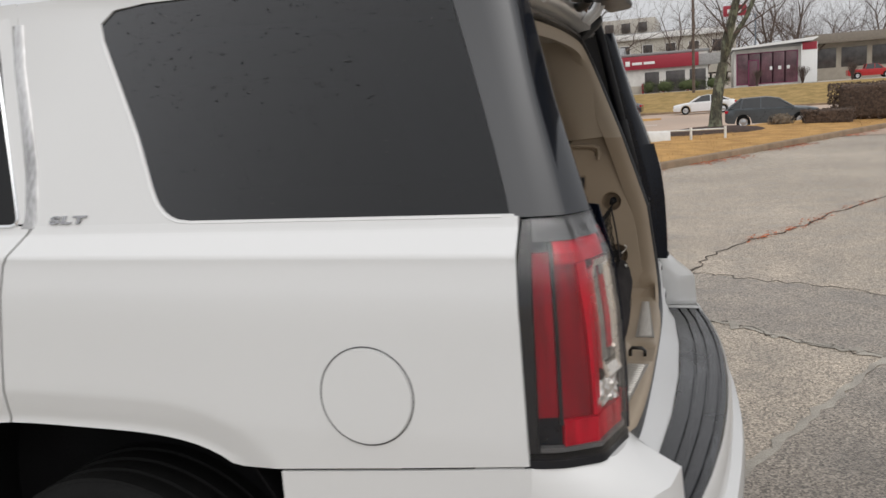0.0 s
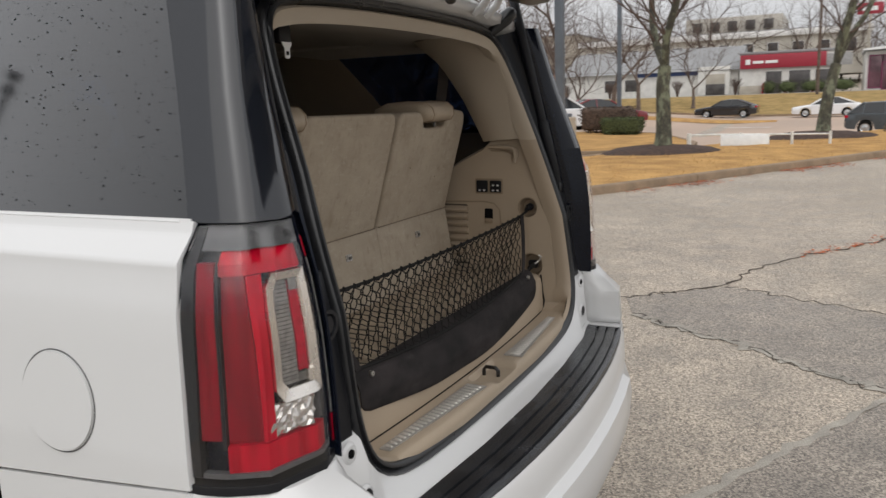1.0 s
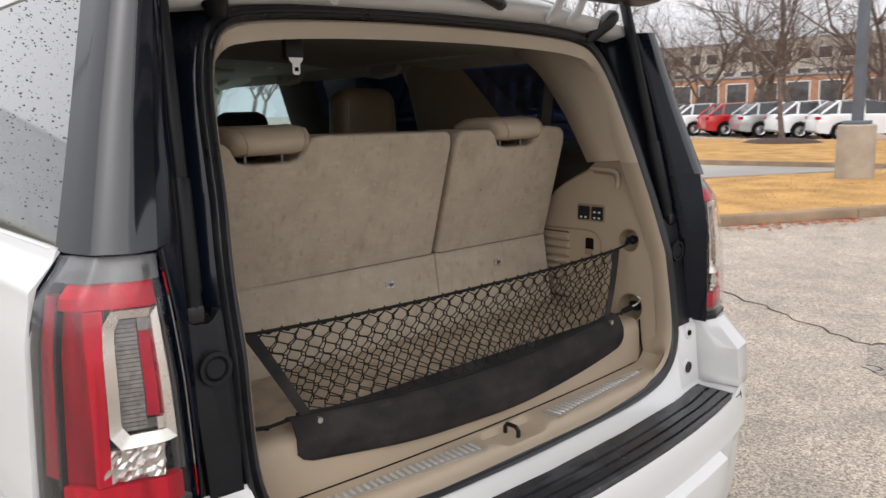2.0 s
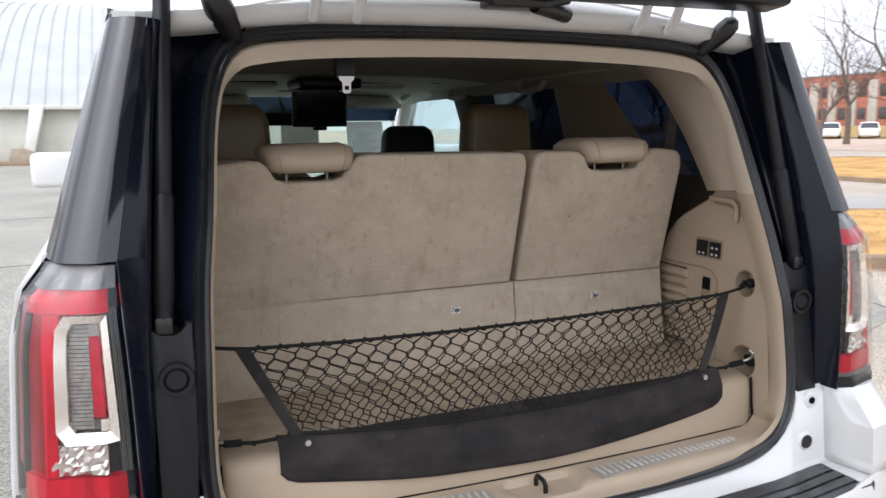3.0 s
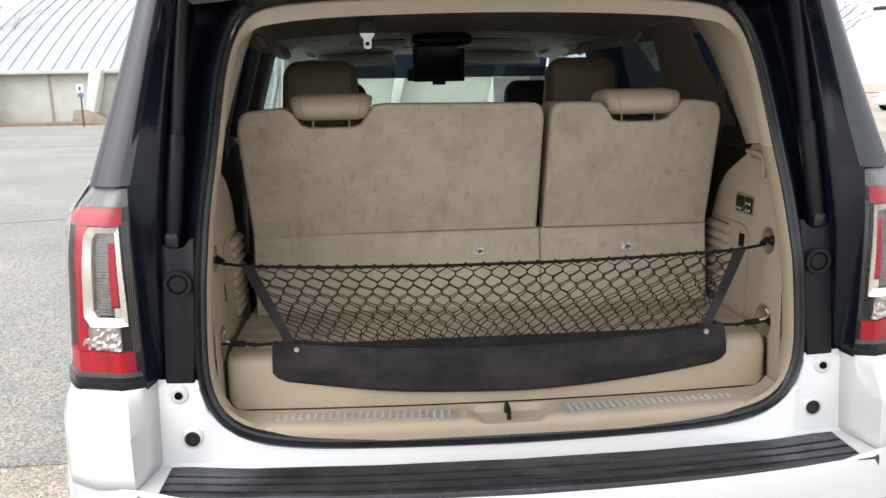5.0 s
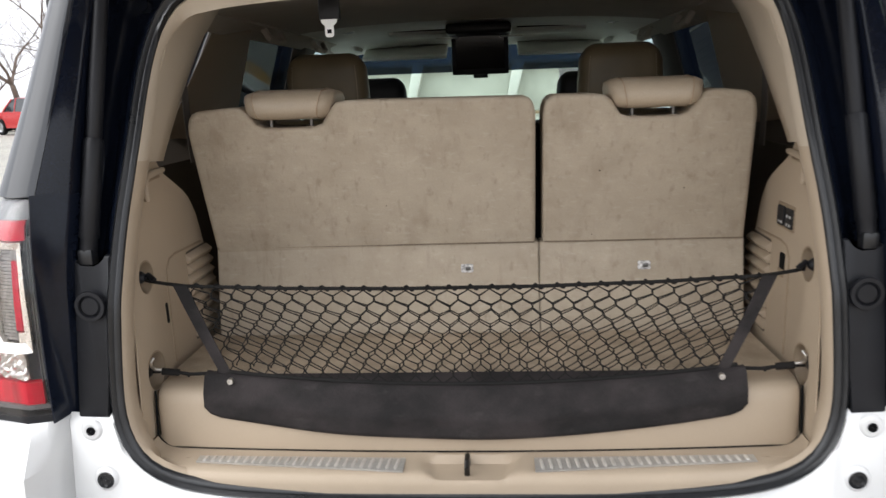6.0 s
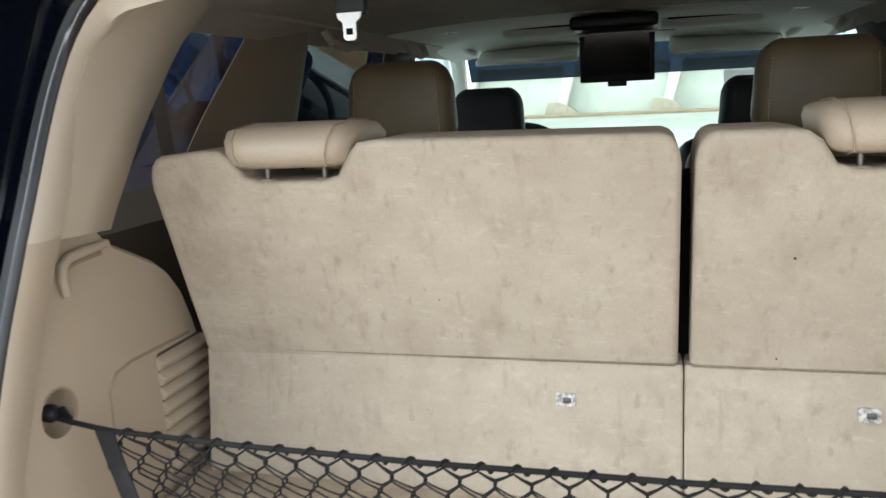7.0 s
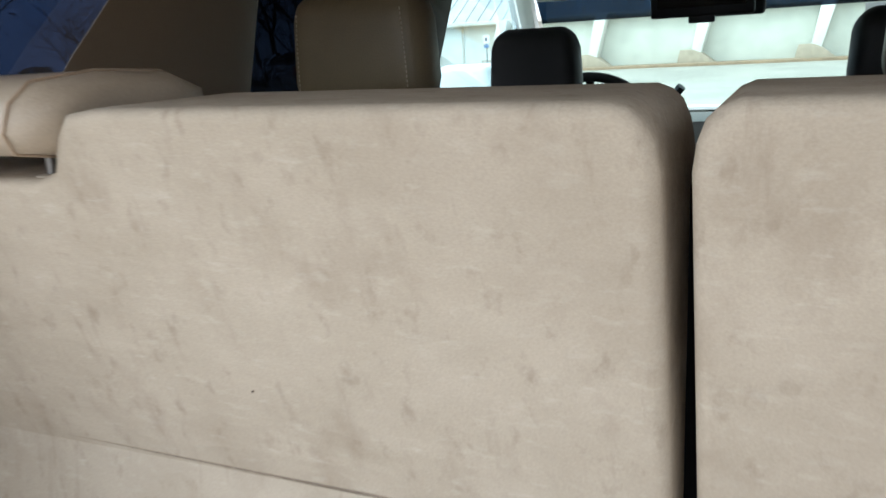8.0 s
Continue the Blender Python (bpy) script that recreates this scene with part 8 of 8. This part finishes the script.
# overhead console step, a dark strip as its shadow line, and the round ceiling vents
for y0, y1 in ((-0.40, -0.135), (0.14, 0.46)):
    bm = bmesh.new()
    prism(bm, [(-2.36, 1.832), (-2.34, 1.800), (-2.13, 1.797), (-2.11, 1.806), (-2.115, 1.834)], y0, y1, lambda a, b, d: Vector((a, d, b)), bevel=0.003)
    part("overhead_panel", bm, HEADLINER_LIT, suv, "pale raised overhead panel", smooth=40)
    bm = bmesh.new()
    box(bm, -2.112, -2.098, y0 + 0.02, y1 - 0.01, 1.818, 1.829, 0.002)
    part("panel_shadow", bm, DARK, suv, "dark strip for the shadow line along the overhead panel")
for s in (-1, 1):
    bm = bmesh.new()
    lathe(bm, [(0.0005, -0.012), (0.030, -0.012), (0.040, -0.018), (0.066, -0.014), (0.074, 0.0)], (-1.93, s * 0.585, 1.826), "z", 28)
    vent = part("ceiling_vent", bm, SATIN_BLACK, suv, "round dark ceiling air vent", smooth=40)
bm = bmesh.new()
box(bm, -0.011, 0.011, -0.114, 0.120, -0.095, 0.09, 0.006, 3, m=pose(-1.91, 0, 1.717, 0, 6, 0))
part("screen_frame", bm, SATIN_BLACK, unit, "black fold-down screen")
bm = bmesh.new()
box(bm, 0.0085, 0.0125, -0.098, 0.103, -0.072, 0.062, 0.001, 1, m=pose(-1.91, 0, 1.717, 0, 6, 0))
part("screen_glass", bm, SCREEN, unit, "dark blank screen")
bm = bmesh.new()
box(bm, -0.006, 0.008, -0.03, 0.03, -0.11, -0.09, 0.004, 2, m=pose(-1.91, 0.003, 1.717, 0, 6, 0))
part("release_tab", bm, SATIN_BLACK, unit)
for s in (-1, 1):
    bm = bmesh.new()
    box(bm, -0.10, 0.10, -0.21, 0.21, -0.012, 0.012, 0.010, 3, m=pose(-2.62, s * 0.385, 1.755, 0, 19, 0))
    visor = part("sun_visor", bm, HEADLINER_LIT, suv, "sun visor folded up, pale with painted windscreen light")
    bm = bmesh.new()
    box(bm, 0.02, 0.055, -0.12, 0.10, -0.0165, -0.0125, 0.001, 1, m=pose(-2.62, s * 0.385, 1.755, 0, 19, 0))
    part("visor_label", bm, PAPER, visor, "pale label on the visor")
    bm = bmesh.new()
    tube(bm, [(-2.56, s * 0.60, 1.765), (-2.54, s * 0.63, 1.78), (-2.52, s * 0.64, 1.80)], [0.012, 0.016, 0.020], 10)
    part("visor_pivot", bm, HEADLINER_LIT, visor)
bm = bmesh.new()
box(bm, -0.012, 0.012, -0.115, 0.115, -0.033, 0.033, 0.012, 3, m=pose(-2.62, 0.0, 1.665, 0, 4, 10))
tube(bm, [(-2.62, 0, 1.67), (-2.70, 0, 1.72), (-2.78, 0, 1.76)], 0.014, 8)
part("rear_view_mirror", bm, SATIN_BLACK, suv, "black rear-view mirror")
ws = lambda k, y: Vector((lerp(k, [0, 1], [-2.90, -3.62]) - 0.10 * (1 - (y / 0.8) ** 2) * k, y * lerp(k, [0, 1], [0.9, 1.0]), lerp(k, [0, 1], [1.80, 1.235])))
bm = bmesh.new()
grid(bm, ws, steps(0.252, 1, 8), steps(-0.80, 0.80, 12))
part("windscreen", bm, CLEARGLASS, suv, "green-tinted windscreen", solid=0.005).visible_shadow = False
bm = bmesh.new()
grid(bm, ws, steps(-0.05, 0.25, 4), steps(-0.80, 0.80, 12))
part("windscreen_band", bm, BAND, suv, "dark sun band of the windscreen", solid=0.005).visible_shadow = False
for s in (-1, 1):
    bm = bmesh.new()
    tube(bm, [(-2.72, s * 0.745, 1.83), (-2.95, s * 0.775, 1.76), (-3.3, s * 0.84, 1.50), (-3.62, s * 0.90, 1.25)], 0.04, 8, flat=0.7)
    part("front_pillar", bm, HEADLINER_LIT, suv, "pale front pillar trim")
    bm = bmesh.new()
    tube(bm, [(-2.70, s * 0.79, 1.86), (-2.98, s * 0.82, 1.79), (-3.3, s * 0.885, 1.53), (-3.64, s * 0.945, 1.27)], 0.035, 8)
    part("front_pillar_skin", bm, WHITE, suv, "white front pillar")
bm = bmesh.new()
prism(bm, [(-2.75, 1.10), (-2.74, 1.22), (-2.80, 1.285), (-3.0, 1.30), (-3.55, 1.23), (-3.6, 0.9), (-2.9, 0.85)], -0.82, 0.82, lambda a, b, d: Vector((a, d, b)))
part("dashboard", bm, mat("grey_brown_dashboard", (0.15, 0.14, 0.125), 0.6, vary=0.1, fine=300, bump=0.1), suv, "grey-brown dashboard")
wheel = new("steering_wheel")
wheel.parent = suv
tagged(wheel, "black leather steering wheel")
bm = bmesh.new()
wm = pose(-2.55, -0.40, 1.30, 0, -62, 0)
tube(bm, [wm @ Vector((0.19 * math.cos(a), 0.19 * math.sin(a), 0)) for a in [2 * math.pi * i / 40 for i in range(40)]], 0.016, 10, closed=True)
part("rim", bm, LEATHER_BLACK_BACKLIT, wheel)
bm = bmesh.new()
box(bm, -0.06, 0.06, -0.08, 0.08, -0.03, 0.02, 0.02, 3, m=wm)
for a in (90, 210, 330):
    tube(bm, [wm @ Vector((0, 0, 0)), wm @ Vector((0.18 * math.cos(radians(a - 90)), 0.18 * math.sin(radians(a - 90)), 0))], 0.014, 8)
part("hub", bm, SATIN_BLACK, wheel)
bm = bmesh.new()
tube(bm, [(-2.62, -0.20, 1.33), (-2.60, -0.13, 1.42)], [0.012, 0.016], 8)
part("shift_lever", bm, SATIN_BLACK, suv, "black column shift lever")
for s in (-1, 1):
    bm = bmesh.new()
    grid(bm, lambda z, k: Vector((lerp(k, [0, 1, 2, 3], [-1.98, -2.03, -2.24, -2.30]), s * (side_y(z) - (0.03, 0.065, 0.065, 0.03)[k]), z)), steps(0.7, 1.86, 8), range(4))
    part("centre_pillar_trim", bm, mat("dark_brown_pillar", (0.05, 0.042, 0.034), 0.7, vary=0.1), suv, "dark centre pillar trim", smooth=50, solid=0.006)
    bm = bmesh.new()
    grid(bm, lambda x, z: Vector((x, s * (side_y(z) - 0.06), z)), steps(-3.4, -1.64, 10), steps(0.62, 1.395, 6))
    part("door_card", bm, BEIGE_PALE, suv, "beige inner door panel", solid=0.006)
# papers in the windscreen
sheet = thing("paper_sheet", "white printed sheet of paper standing in the windscreen", "paper", (-2.89, 0.515, 1.31))
bm = bmesh.new()
box(bm, -0.001, 0.001, -0.108, 0.108, 0, 0.35, m=pose(0, 0, 0, 0, -12, 0))
part("paper", bm, PAPER, sheet)
bm = bmesh.new()
for i in range(18):
    box(bm, 0.0014, 0.0020, -0.080 + 0.03 * (i > 14), 0.055 + 0.025 * ((i * 7) % 3 - 1) - 0.03 * (i > 14), 0.05 + 0.0135 * i, 0.0525 + 0.0135 * i, m=pose(0, 0, 0, 0, -12, 0))
part("printed_lines", bm, INK, sheet)

# middle seat belt buckle hanging from the ceiling
buckle = thing("belt_buckle", "black ceiling-hung seat belt end with a bright metal tongue", "seat belt", (-0.395, -0.305, 1.708))
bm = bmesh.new()
box(bm, -0.011, 0.011, -0.024, 0.024, 0.022, 0.085, 0.006, 2)
part("stalk", bm, SATIN_BLACK, buckle)
bm = bmesh.new()
prism(bm, [(-0.019, 0.025), (0.019, 0.025), (0.017, 0.017), (0.010, 0.011), (0.010, -0.010), (0.006, -0.014), (-0.006, -0.014), (-0.010, -0.010), (-0.010, 0.011), (-0.017, 0.017)], -0.0015, 0.0015, lambda a, b, d: Vector((0.012 + d, a, b)))
part("tongue", bm, mat("white_metal_tongue", (0.82, 0.82, 0.80), 0.35, metal=0.2, vary=0.03), buckle, "bright metal tongue")
bm = bmesh.new()
box(bm, 0.0128, 0.0142, -0.005, 0.005, -0.006, 0.003, 0.0)
part("slot", bm, DARK, buckle, "slot of the tongue")

# body shell closing the cabin
bm = bmesh.new()
box(bm, -3.7, -0.10, -0.97, 0.97, 0.30, 0.46, 0.03)
part("floor_pan", bm, DARK, suv, "dark floor pan")
bm = bmesh.new()
for y0, y1 in ((-0.57, 0.57),):
    box(bm, -2.6, -0.62, y0, y1, 0.60, 0.62)
part("cabin_floor", bm, CARPET, suv, "tan cabin carpet")
# bonnet, grille and front end
bm = bmesh.new()
grid(bm, lambda x, y: Vector((x, y * (1 - front_in(x) / 0.9), lerp(x, [-4.93, -4.85, -4.6, -3.55], [1.06, 1.13, 1.19, 1.265]) - 0.03 * (abs(y) / 0.92) ** 4)), [-4.95, -4.93, -4.9, *steps(-4.85, -3.55, 10)], steps(-0.93, 0.93, 16))
part("bonnet", bm, WHITE, suv, "white bonnet", solid=0.012)
bm = bmesh.new()
grid(bm, lambda y, z: Vector((-4.95 + 0.20 * (abs(y) / 0.86) ** 2.5 + 0.05 * abs(z - 0.75), y, z)), steps(-0.86, 0.86, 16), steps(0.42, 1.08, 8))
part("front_bumper", bm, WHITE, suv, "white front bumper", solid=0.02)
bm = bmesh.new()
for i in range(4):
    box(bm, -4.99, -4.94, -0.50, 0.50, 0.76 + 0.08 * i, 0.80 + 0.08 * i, 0.01)
part("grille", bm, CHROME, suv, "chrome barred grille")
for s in (-1, 1):
    bm = bmesh.new()
    box(bm, -4.95, -4.78, *sorted((s * 0.55, s * 0.80)), 0.84, 1.04, 0.03, 3)
    part("headlamp", bm, LAMP_CLEAR, suv, "clear headlamp")
    # side glass of the doors, with bright trim
    for a0, a1, b0, b1 in ((-2.17, -1.262, -2.10, -1.372), (-3.30, -2.27, -2.95, -2.18)):
        bm = bmesh.new()
        grid(bm, lambda k, f: Vector((lerp(f, [0, 1], [lerp(k, [0, 1], [a0, a1]), lerp(k, [0, 1], [b0, b1])]), s * (side_y(1.40 + 0.43 * f) - 0.006), 1.40 + 0.43 * f)), steps(0, 1, 6), steps(0, 1, 6))
        part("door_window", bm, DOORTINT if a1 > -2 else SIDEGLASS, suv, "tinted rear door glass" if a1 > -2 else "clear front door glass", smooth=0, solid=0.004).visible_shadow = False
        bm = bmesh.new()
        loop = [(a0, 1.398), (a1 - 0.012, 1.398), (a1, 1.402), (a1 + 0.004, 1.415), (b1 + 0.004, 1.815), (b1 - 0.006, 1.836), (b1 - 0.03, 1.84), (b0, 1.84)]
        tube(bm, [Vector((x, s * (side_y(z) + 0.002), z)) for x, z in loop], 0.010, 8, closed=True, flat=0.6)
        part("window_trim", bm, CHROME, suv, "chrome window trim")
        if a1 > -2:
            bm = bmesh.new()
            edge_x = lambda z: lerp(z, [1.392, 1.404, 1.43, 1.524, 1.748, 1.846], [-1.205, -1.200, -1.1975, -1.206, -1.264, -1.280])
            grid(bm, lambda z, k: Vector((edge_x(z) - (0.046, 0.040, 0.006, 0.0)[k] * lerp(z, [1.392, 1.40, 1.846], [1, 1, 0.85]), s * (side_y(z) + (0.001, 0.006, 0.006, 0.001)[k]), z)), [1.392, 1.396, 1.404, 1.43, 1.524, 1.65, 1.748, 1.846], range(4))
            part("chrome_band", bm, DARKCHROME, suv, "broad chrome band behind the door glass, dark reflections painted in", smooth=50, solid=0.003)
    bm = bmesh.new()
    for (x0, z0), (x1, z1), w in (((-1.243, 1.40), (-1.345, 1.87), 0.02), ((-2.215, 1.40), (-2.14, 1.87), 0.05)):
        grid(bm, lambda k, f: Vector((x0 + (x1 - x0) * k + w * (f - 0.5) * 2, s * (side_y(z0 + (z1 - z0) * k) - 0.004), z0 + (z1 - z0) * k)), steps(0, 1, 4), [0, 1])
    grid(bm, lambda x, z: Vector((x, s * (side_y(min(z, 1.86)) - 0.004), z)), steps(-2.98, -1.30, 10), [1.84, 1.875, 1.895])
    part("door_frame", bm, WHITE, suv, "white window frame", solid=0.02)
    # mirror
    bm = bmesh.new()
    box(bm, -0.07, 0.07, -0.12, 0.12, -0.09, 0.09, 0.03, 3, m=pose(-3.15, s * 1.10, 1.42))
    part("wing_mirror", bm, WHITE, suv, "white wing mirror")

# badge
cu = bpy.data.curves.new("badge", "FONT")
cu.body, cu.size, cu.extrude, cu.bevel_depth, cu.space_character, cu.offset = "SLT", 0.036, 0.0016, 0.0008, 1.15, 0.0010
tmp = bpy.data.objects.new("badge_text", cu)
me = bpy.data.meshes.new_from_object(tmp)
bpy.data.objects.remove(tmp)
me.materials.append(mat("dull_chrome", (0.42, 0.42, 0.43), 0.25, metal=0.9))
me.transform(Matrix(((1.55, 0.22, 0, 0), (0, 0.16, -1, 0), (0, 0.62, 0, 0), (0, 0, 0, 1))))
badge = new("badge", me)
badge.parent = suv
badge.location = (-1.166, -side_y(1.404) - 0.0085, 1.402)
tagged(badge, "chrome letter badge")
# rain drops on the driver's quarter glass
bm = bmesh.new()
rr = random.Random(4)
for _ in range(760):
    z = 1.41 + 0.44 * rr.random() ** 0.75
    xf = lerp(z, [1.42, 1.58, 1.83], [-0.83, -0.92, -1.03])
    x = xf + (-0.05 - 0.22 * (z - 1.4) / 0.43 - xf) * rr.random()
    r = 0.0006 + 0.0015 * rr.random() ** 2.5
    if x > lerp(z, [1.40, 1.86], [-0.135, -0.27]):
        continue
    c = Vector((x, -(side_y(z) + 0.0012), z))
    k_ = rr.uniform(0.8, 1.8)
    tube(bm, [c + Vector((-r * k_ * 1.3, 0, r * 0.2)), c + Vector((-r * k_ * 0.6, -r * 0.3, 0)), c + Vector((r * k_ * 0.6, -r * 0.3, 0)), c + Vector((r * k_ * 1.4, 0, -r * 0.3))], [r * 0.3, r, r * 0.9, r * 0.2], 6)
part("rain_speckle", bm, glass("rain_drop", (0.40, 0.41, 0.43), 0.6), suv, "rain drops on the glass", kind="stuff")

# ---- cargo net: hooked at four points, with a black cloth pouch ----
net = thing("cargo_net", "black elastic cargo net with cloth pouch hooked in the bay", "cargo net", (-0.11, 0.0, 0.99))


def net_part(name, bm, material, label="", smooth=50, **k):
    for v in bm.verts:
        v.co -= Vector((-0.11, 0.0, 0.99))
    return part(name, bm, material, net, label, smooth, **k)


def top_edge(y):
    return Vector((-0.132 - 0.010 * (1 - (y / 0.66) ** 2), y, lerp(abs(y), [0, 0.15, 0.4, 0.6, 0.68], [1.165, 1.165, 1.171, 1.181, 1.194])))


def low_edge(y):
    return Vector((-0.100 + 0.022 * (1 - (y / 0.55) ** 2), y, 0.975 + 0.096 * y * y))


bm = bmesh.new()
tube(bm, [(-0.131, -0.684, 1.197), *[top_edge(y) for y in steps(-0.66, 0.66, 40)], (-0.130, 0.672, 1.196)], 0.004, 8)
net_part("top_cord", bm, NETBLACK, "black elastic cord")
# the mesh is laced round the cord
bm = bmesh.new()
for i in range(27):
    y = -0.60 + 1.205 * (i + 0.7) / 27
    p = top_edge(y)
    tube(bm, [p + Vector((0.0055 * math.cos(a), 0.024 * (a / 6.28 - 0.5), 0.0055 * math.sin(a))) for a in steps(-0.5, 6.0, 8)], 0.0021, 5)
net_part("lacing", bm, NETBLACK, "mesh laced round the cord", kind="stuff")
bm = bmesh.new()
tube(bm, [low_edge(y) + Vector((0, 0, 0.003)) for y in steps(-0.53, 0.54, 40)], 0.005, 8)
net_part("hem", bm, NETBLACK, "black hem cord")
# mesh: two layers of knotted cells, each strand a pair of thin cords
NW, NH = 27, 9
for depth in (0.0, -0.048):
    bm = bmesh.new()

    def node(i, j, depth=depth):
        """i across, j up from the hem; odd rows lie half a cell over."""
        k = j / NH
        f = (i + 0.5 * (j % 2)) / NW
        a, b = low_edge(-0.505 + 1.02 * f), top_edge(-0.60 + 1.205 * f)
        p = a.lerp(b, k)
        p.x += depth * (1 - k) - 0.006 * math.sin(math.pi * k)
        p.y += 0.0022 * math.sin(i * 12.9 + j * 4.1)
        p.z += 0.002 * math.sin(i * 7.3 + j * 9.7)
        return p

    for j in range(NH):
        for i in range(NW + 1):
            a = node(i, j)
            for di in ((0, -1) if j % 2 == 0 else (0, 1)):
                i2 = i + di
                if 0 <= i2 <= NW and not (i2 == NW and (j + 1) % 2 == 1) and not (i == NW and j % 2 == 1):
                    b = node(i2, j + 1)
                    d = b - a
                    # short upright knots give the six-sided cell
                    p1, p2 = a + Vector((0, 0, d.z * 0.22)), b - Vector((0, 0, d.z * 0.22))
                    tube(bm, [a, p1, p1.lerp(p2, 0.5) + Vector((0.0012, 0, 0)), p2, b], [0.0021, 0.0015, 0.0013, 0.0015, 0.0021], 5, caps=False)
    net_part("mesh", bm, NETBLACK, "black knotted mesh", kind="stuff")
# side straps of cloth
for s in (-1, 1):
    bm = bmesh.new()
    a, b = top_edge(s * 0.605), low_edge(s * 0.508)
    grid(bm, lambda k, w: a.lerp(b, k) + Vector((0.004 + 0.004 * math.sin(3 * k), s * w * (1 - 0.2 * k), -0.004 * k)), steps(0, 1, 8), [-0.014, 0.0, 0.016])
    net_part("side_strap", bm, CLOTH, "black cloth side strap", solid=0.0025)
# pouch: a cloth roll draped over the step
bm = bmesh.new()


def pouch(y, k):
    a = abs(y)
    t = low_edge(y)
    low = 0.867 + 0.142 * a * a + 0.02 * smooth01((a - 0.53) / 0.03)
    bulge = 0.020 + 0.010 * math.cos(y * 3) + 0.004 * math.sin(y * 17) * math.sin(math.pi * k)
    rub = 0.0016 * math.sin(23 * y + 9 * k) * math.sin(math.pi * k)
    x = lerp(k, [0, 0.12, 0.5, 0.88, 1.0], [t.x, t.x + 0.018, t.x + bulge + 0.018, -0.074 + bulge + 0.010 - 0.02 * (a / 0.55) ** 2, -0.082 - 0.02 * (a / 0.55) ** 2])
    z = lerp(k, [0, 0.12, 0.88, 1.0], [t.z, t.z - 0.004, low + 0.008, low])
    return Vector((x + rub, y, z))


rows = [-0.553, -0.549, -0.54, *steps(-0.52, 0.52, 46), 0.54, 0.549, 0.553]
grid(bm, lambda y, k: Vector((-0.125, y, 0.985)) if k < 0 else pouch(y, k), rows, [-1, *steps(0, 1, 14)])
net_part("pouch", bm, CLOTH, "black nylon pouch cloth with pale scuffs", 75, solid=0.003)
for y, z0, x0 in ((-0.495, 0.995, 0), (0.503, 1.000, 0)):
    bm = bmesh.new()
    p = pouch(y, 0.10)
    lathe(bm, [(0.0008, 0.002), (0.003, 0.001), (0.0035, 0.004), (0.0062, 0.004), (0.0068, -0.004)], (p.x + 0.010, y, p.z - 0.004), "x", 16)
    net_part("snap", bm, STEEL, "steel press stud")
# corner cords with hooks
for s in (-1, 1):
    bm = bmesh.new()
    p = low_edge(s * 0.54) + Vector((0, 0, -0.004))
    tube(bm, [p, p + Vector((-0.003, s * 0.05, -0.003)), (-0.112, s * 0.64, 0.999), (-0.106, s * 0.676, 1.000)], [0.004, 0.004, 0.004, 0.003], 8)
    tube(bm, [p + Vector((0, s * 0.055, -0.006)), (-0.11, s * 0.60, 0.992), (-0.108, s * 0.655, 1.004)], 0.003, 6)
    tube(bm, [(-0.110, s * 0.62, 0.997), (-0.107, s * 0.655, 1.001)], 0.008, 8)
    net_part("corner_cord", bm, NETBLACK, "black corner cord")
    bm = bmesh.new()
    tube(bm, [(-0.107, s * 0.652, 1.004), (-0.100, s * 0.666, 1.008), (-0.090, s * 0.670, 1.018), (-0.084, s * 0.667, 1.030), (-0.092, s * 0.664, 1.036)], 0.0032, 8)
    net_part("hook", bm, STEEL, "bright metal hook")
    bm = bmesh.new()
    tube(bm, [(-0.128, s * 0.660, 1.196), (-0.135, s * 0.675, 1.206), (-0.140, s * 0.672, 1.190)], 0.006, 8)
    net_part("top_hook", bm, SATIN_BLACK, "black plastic hook")
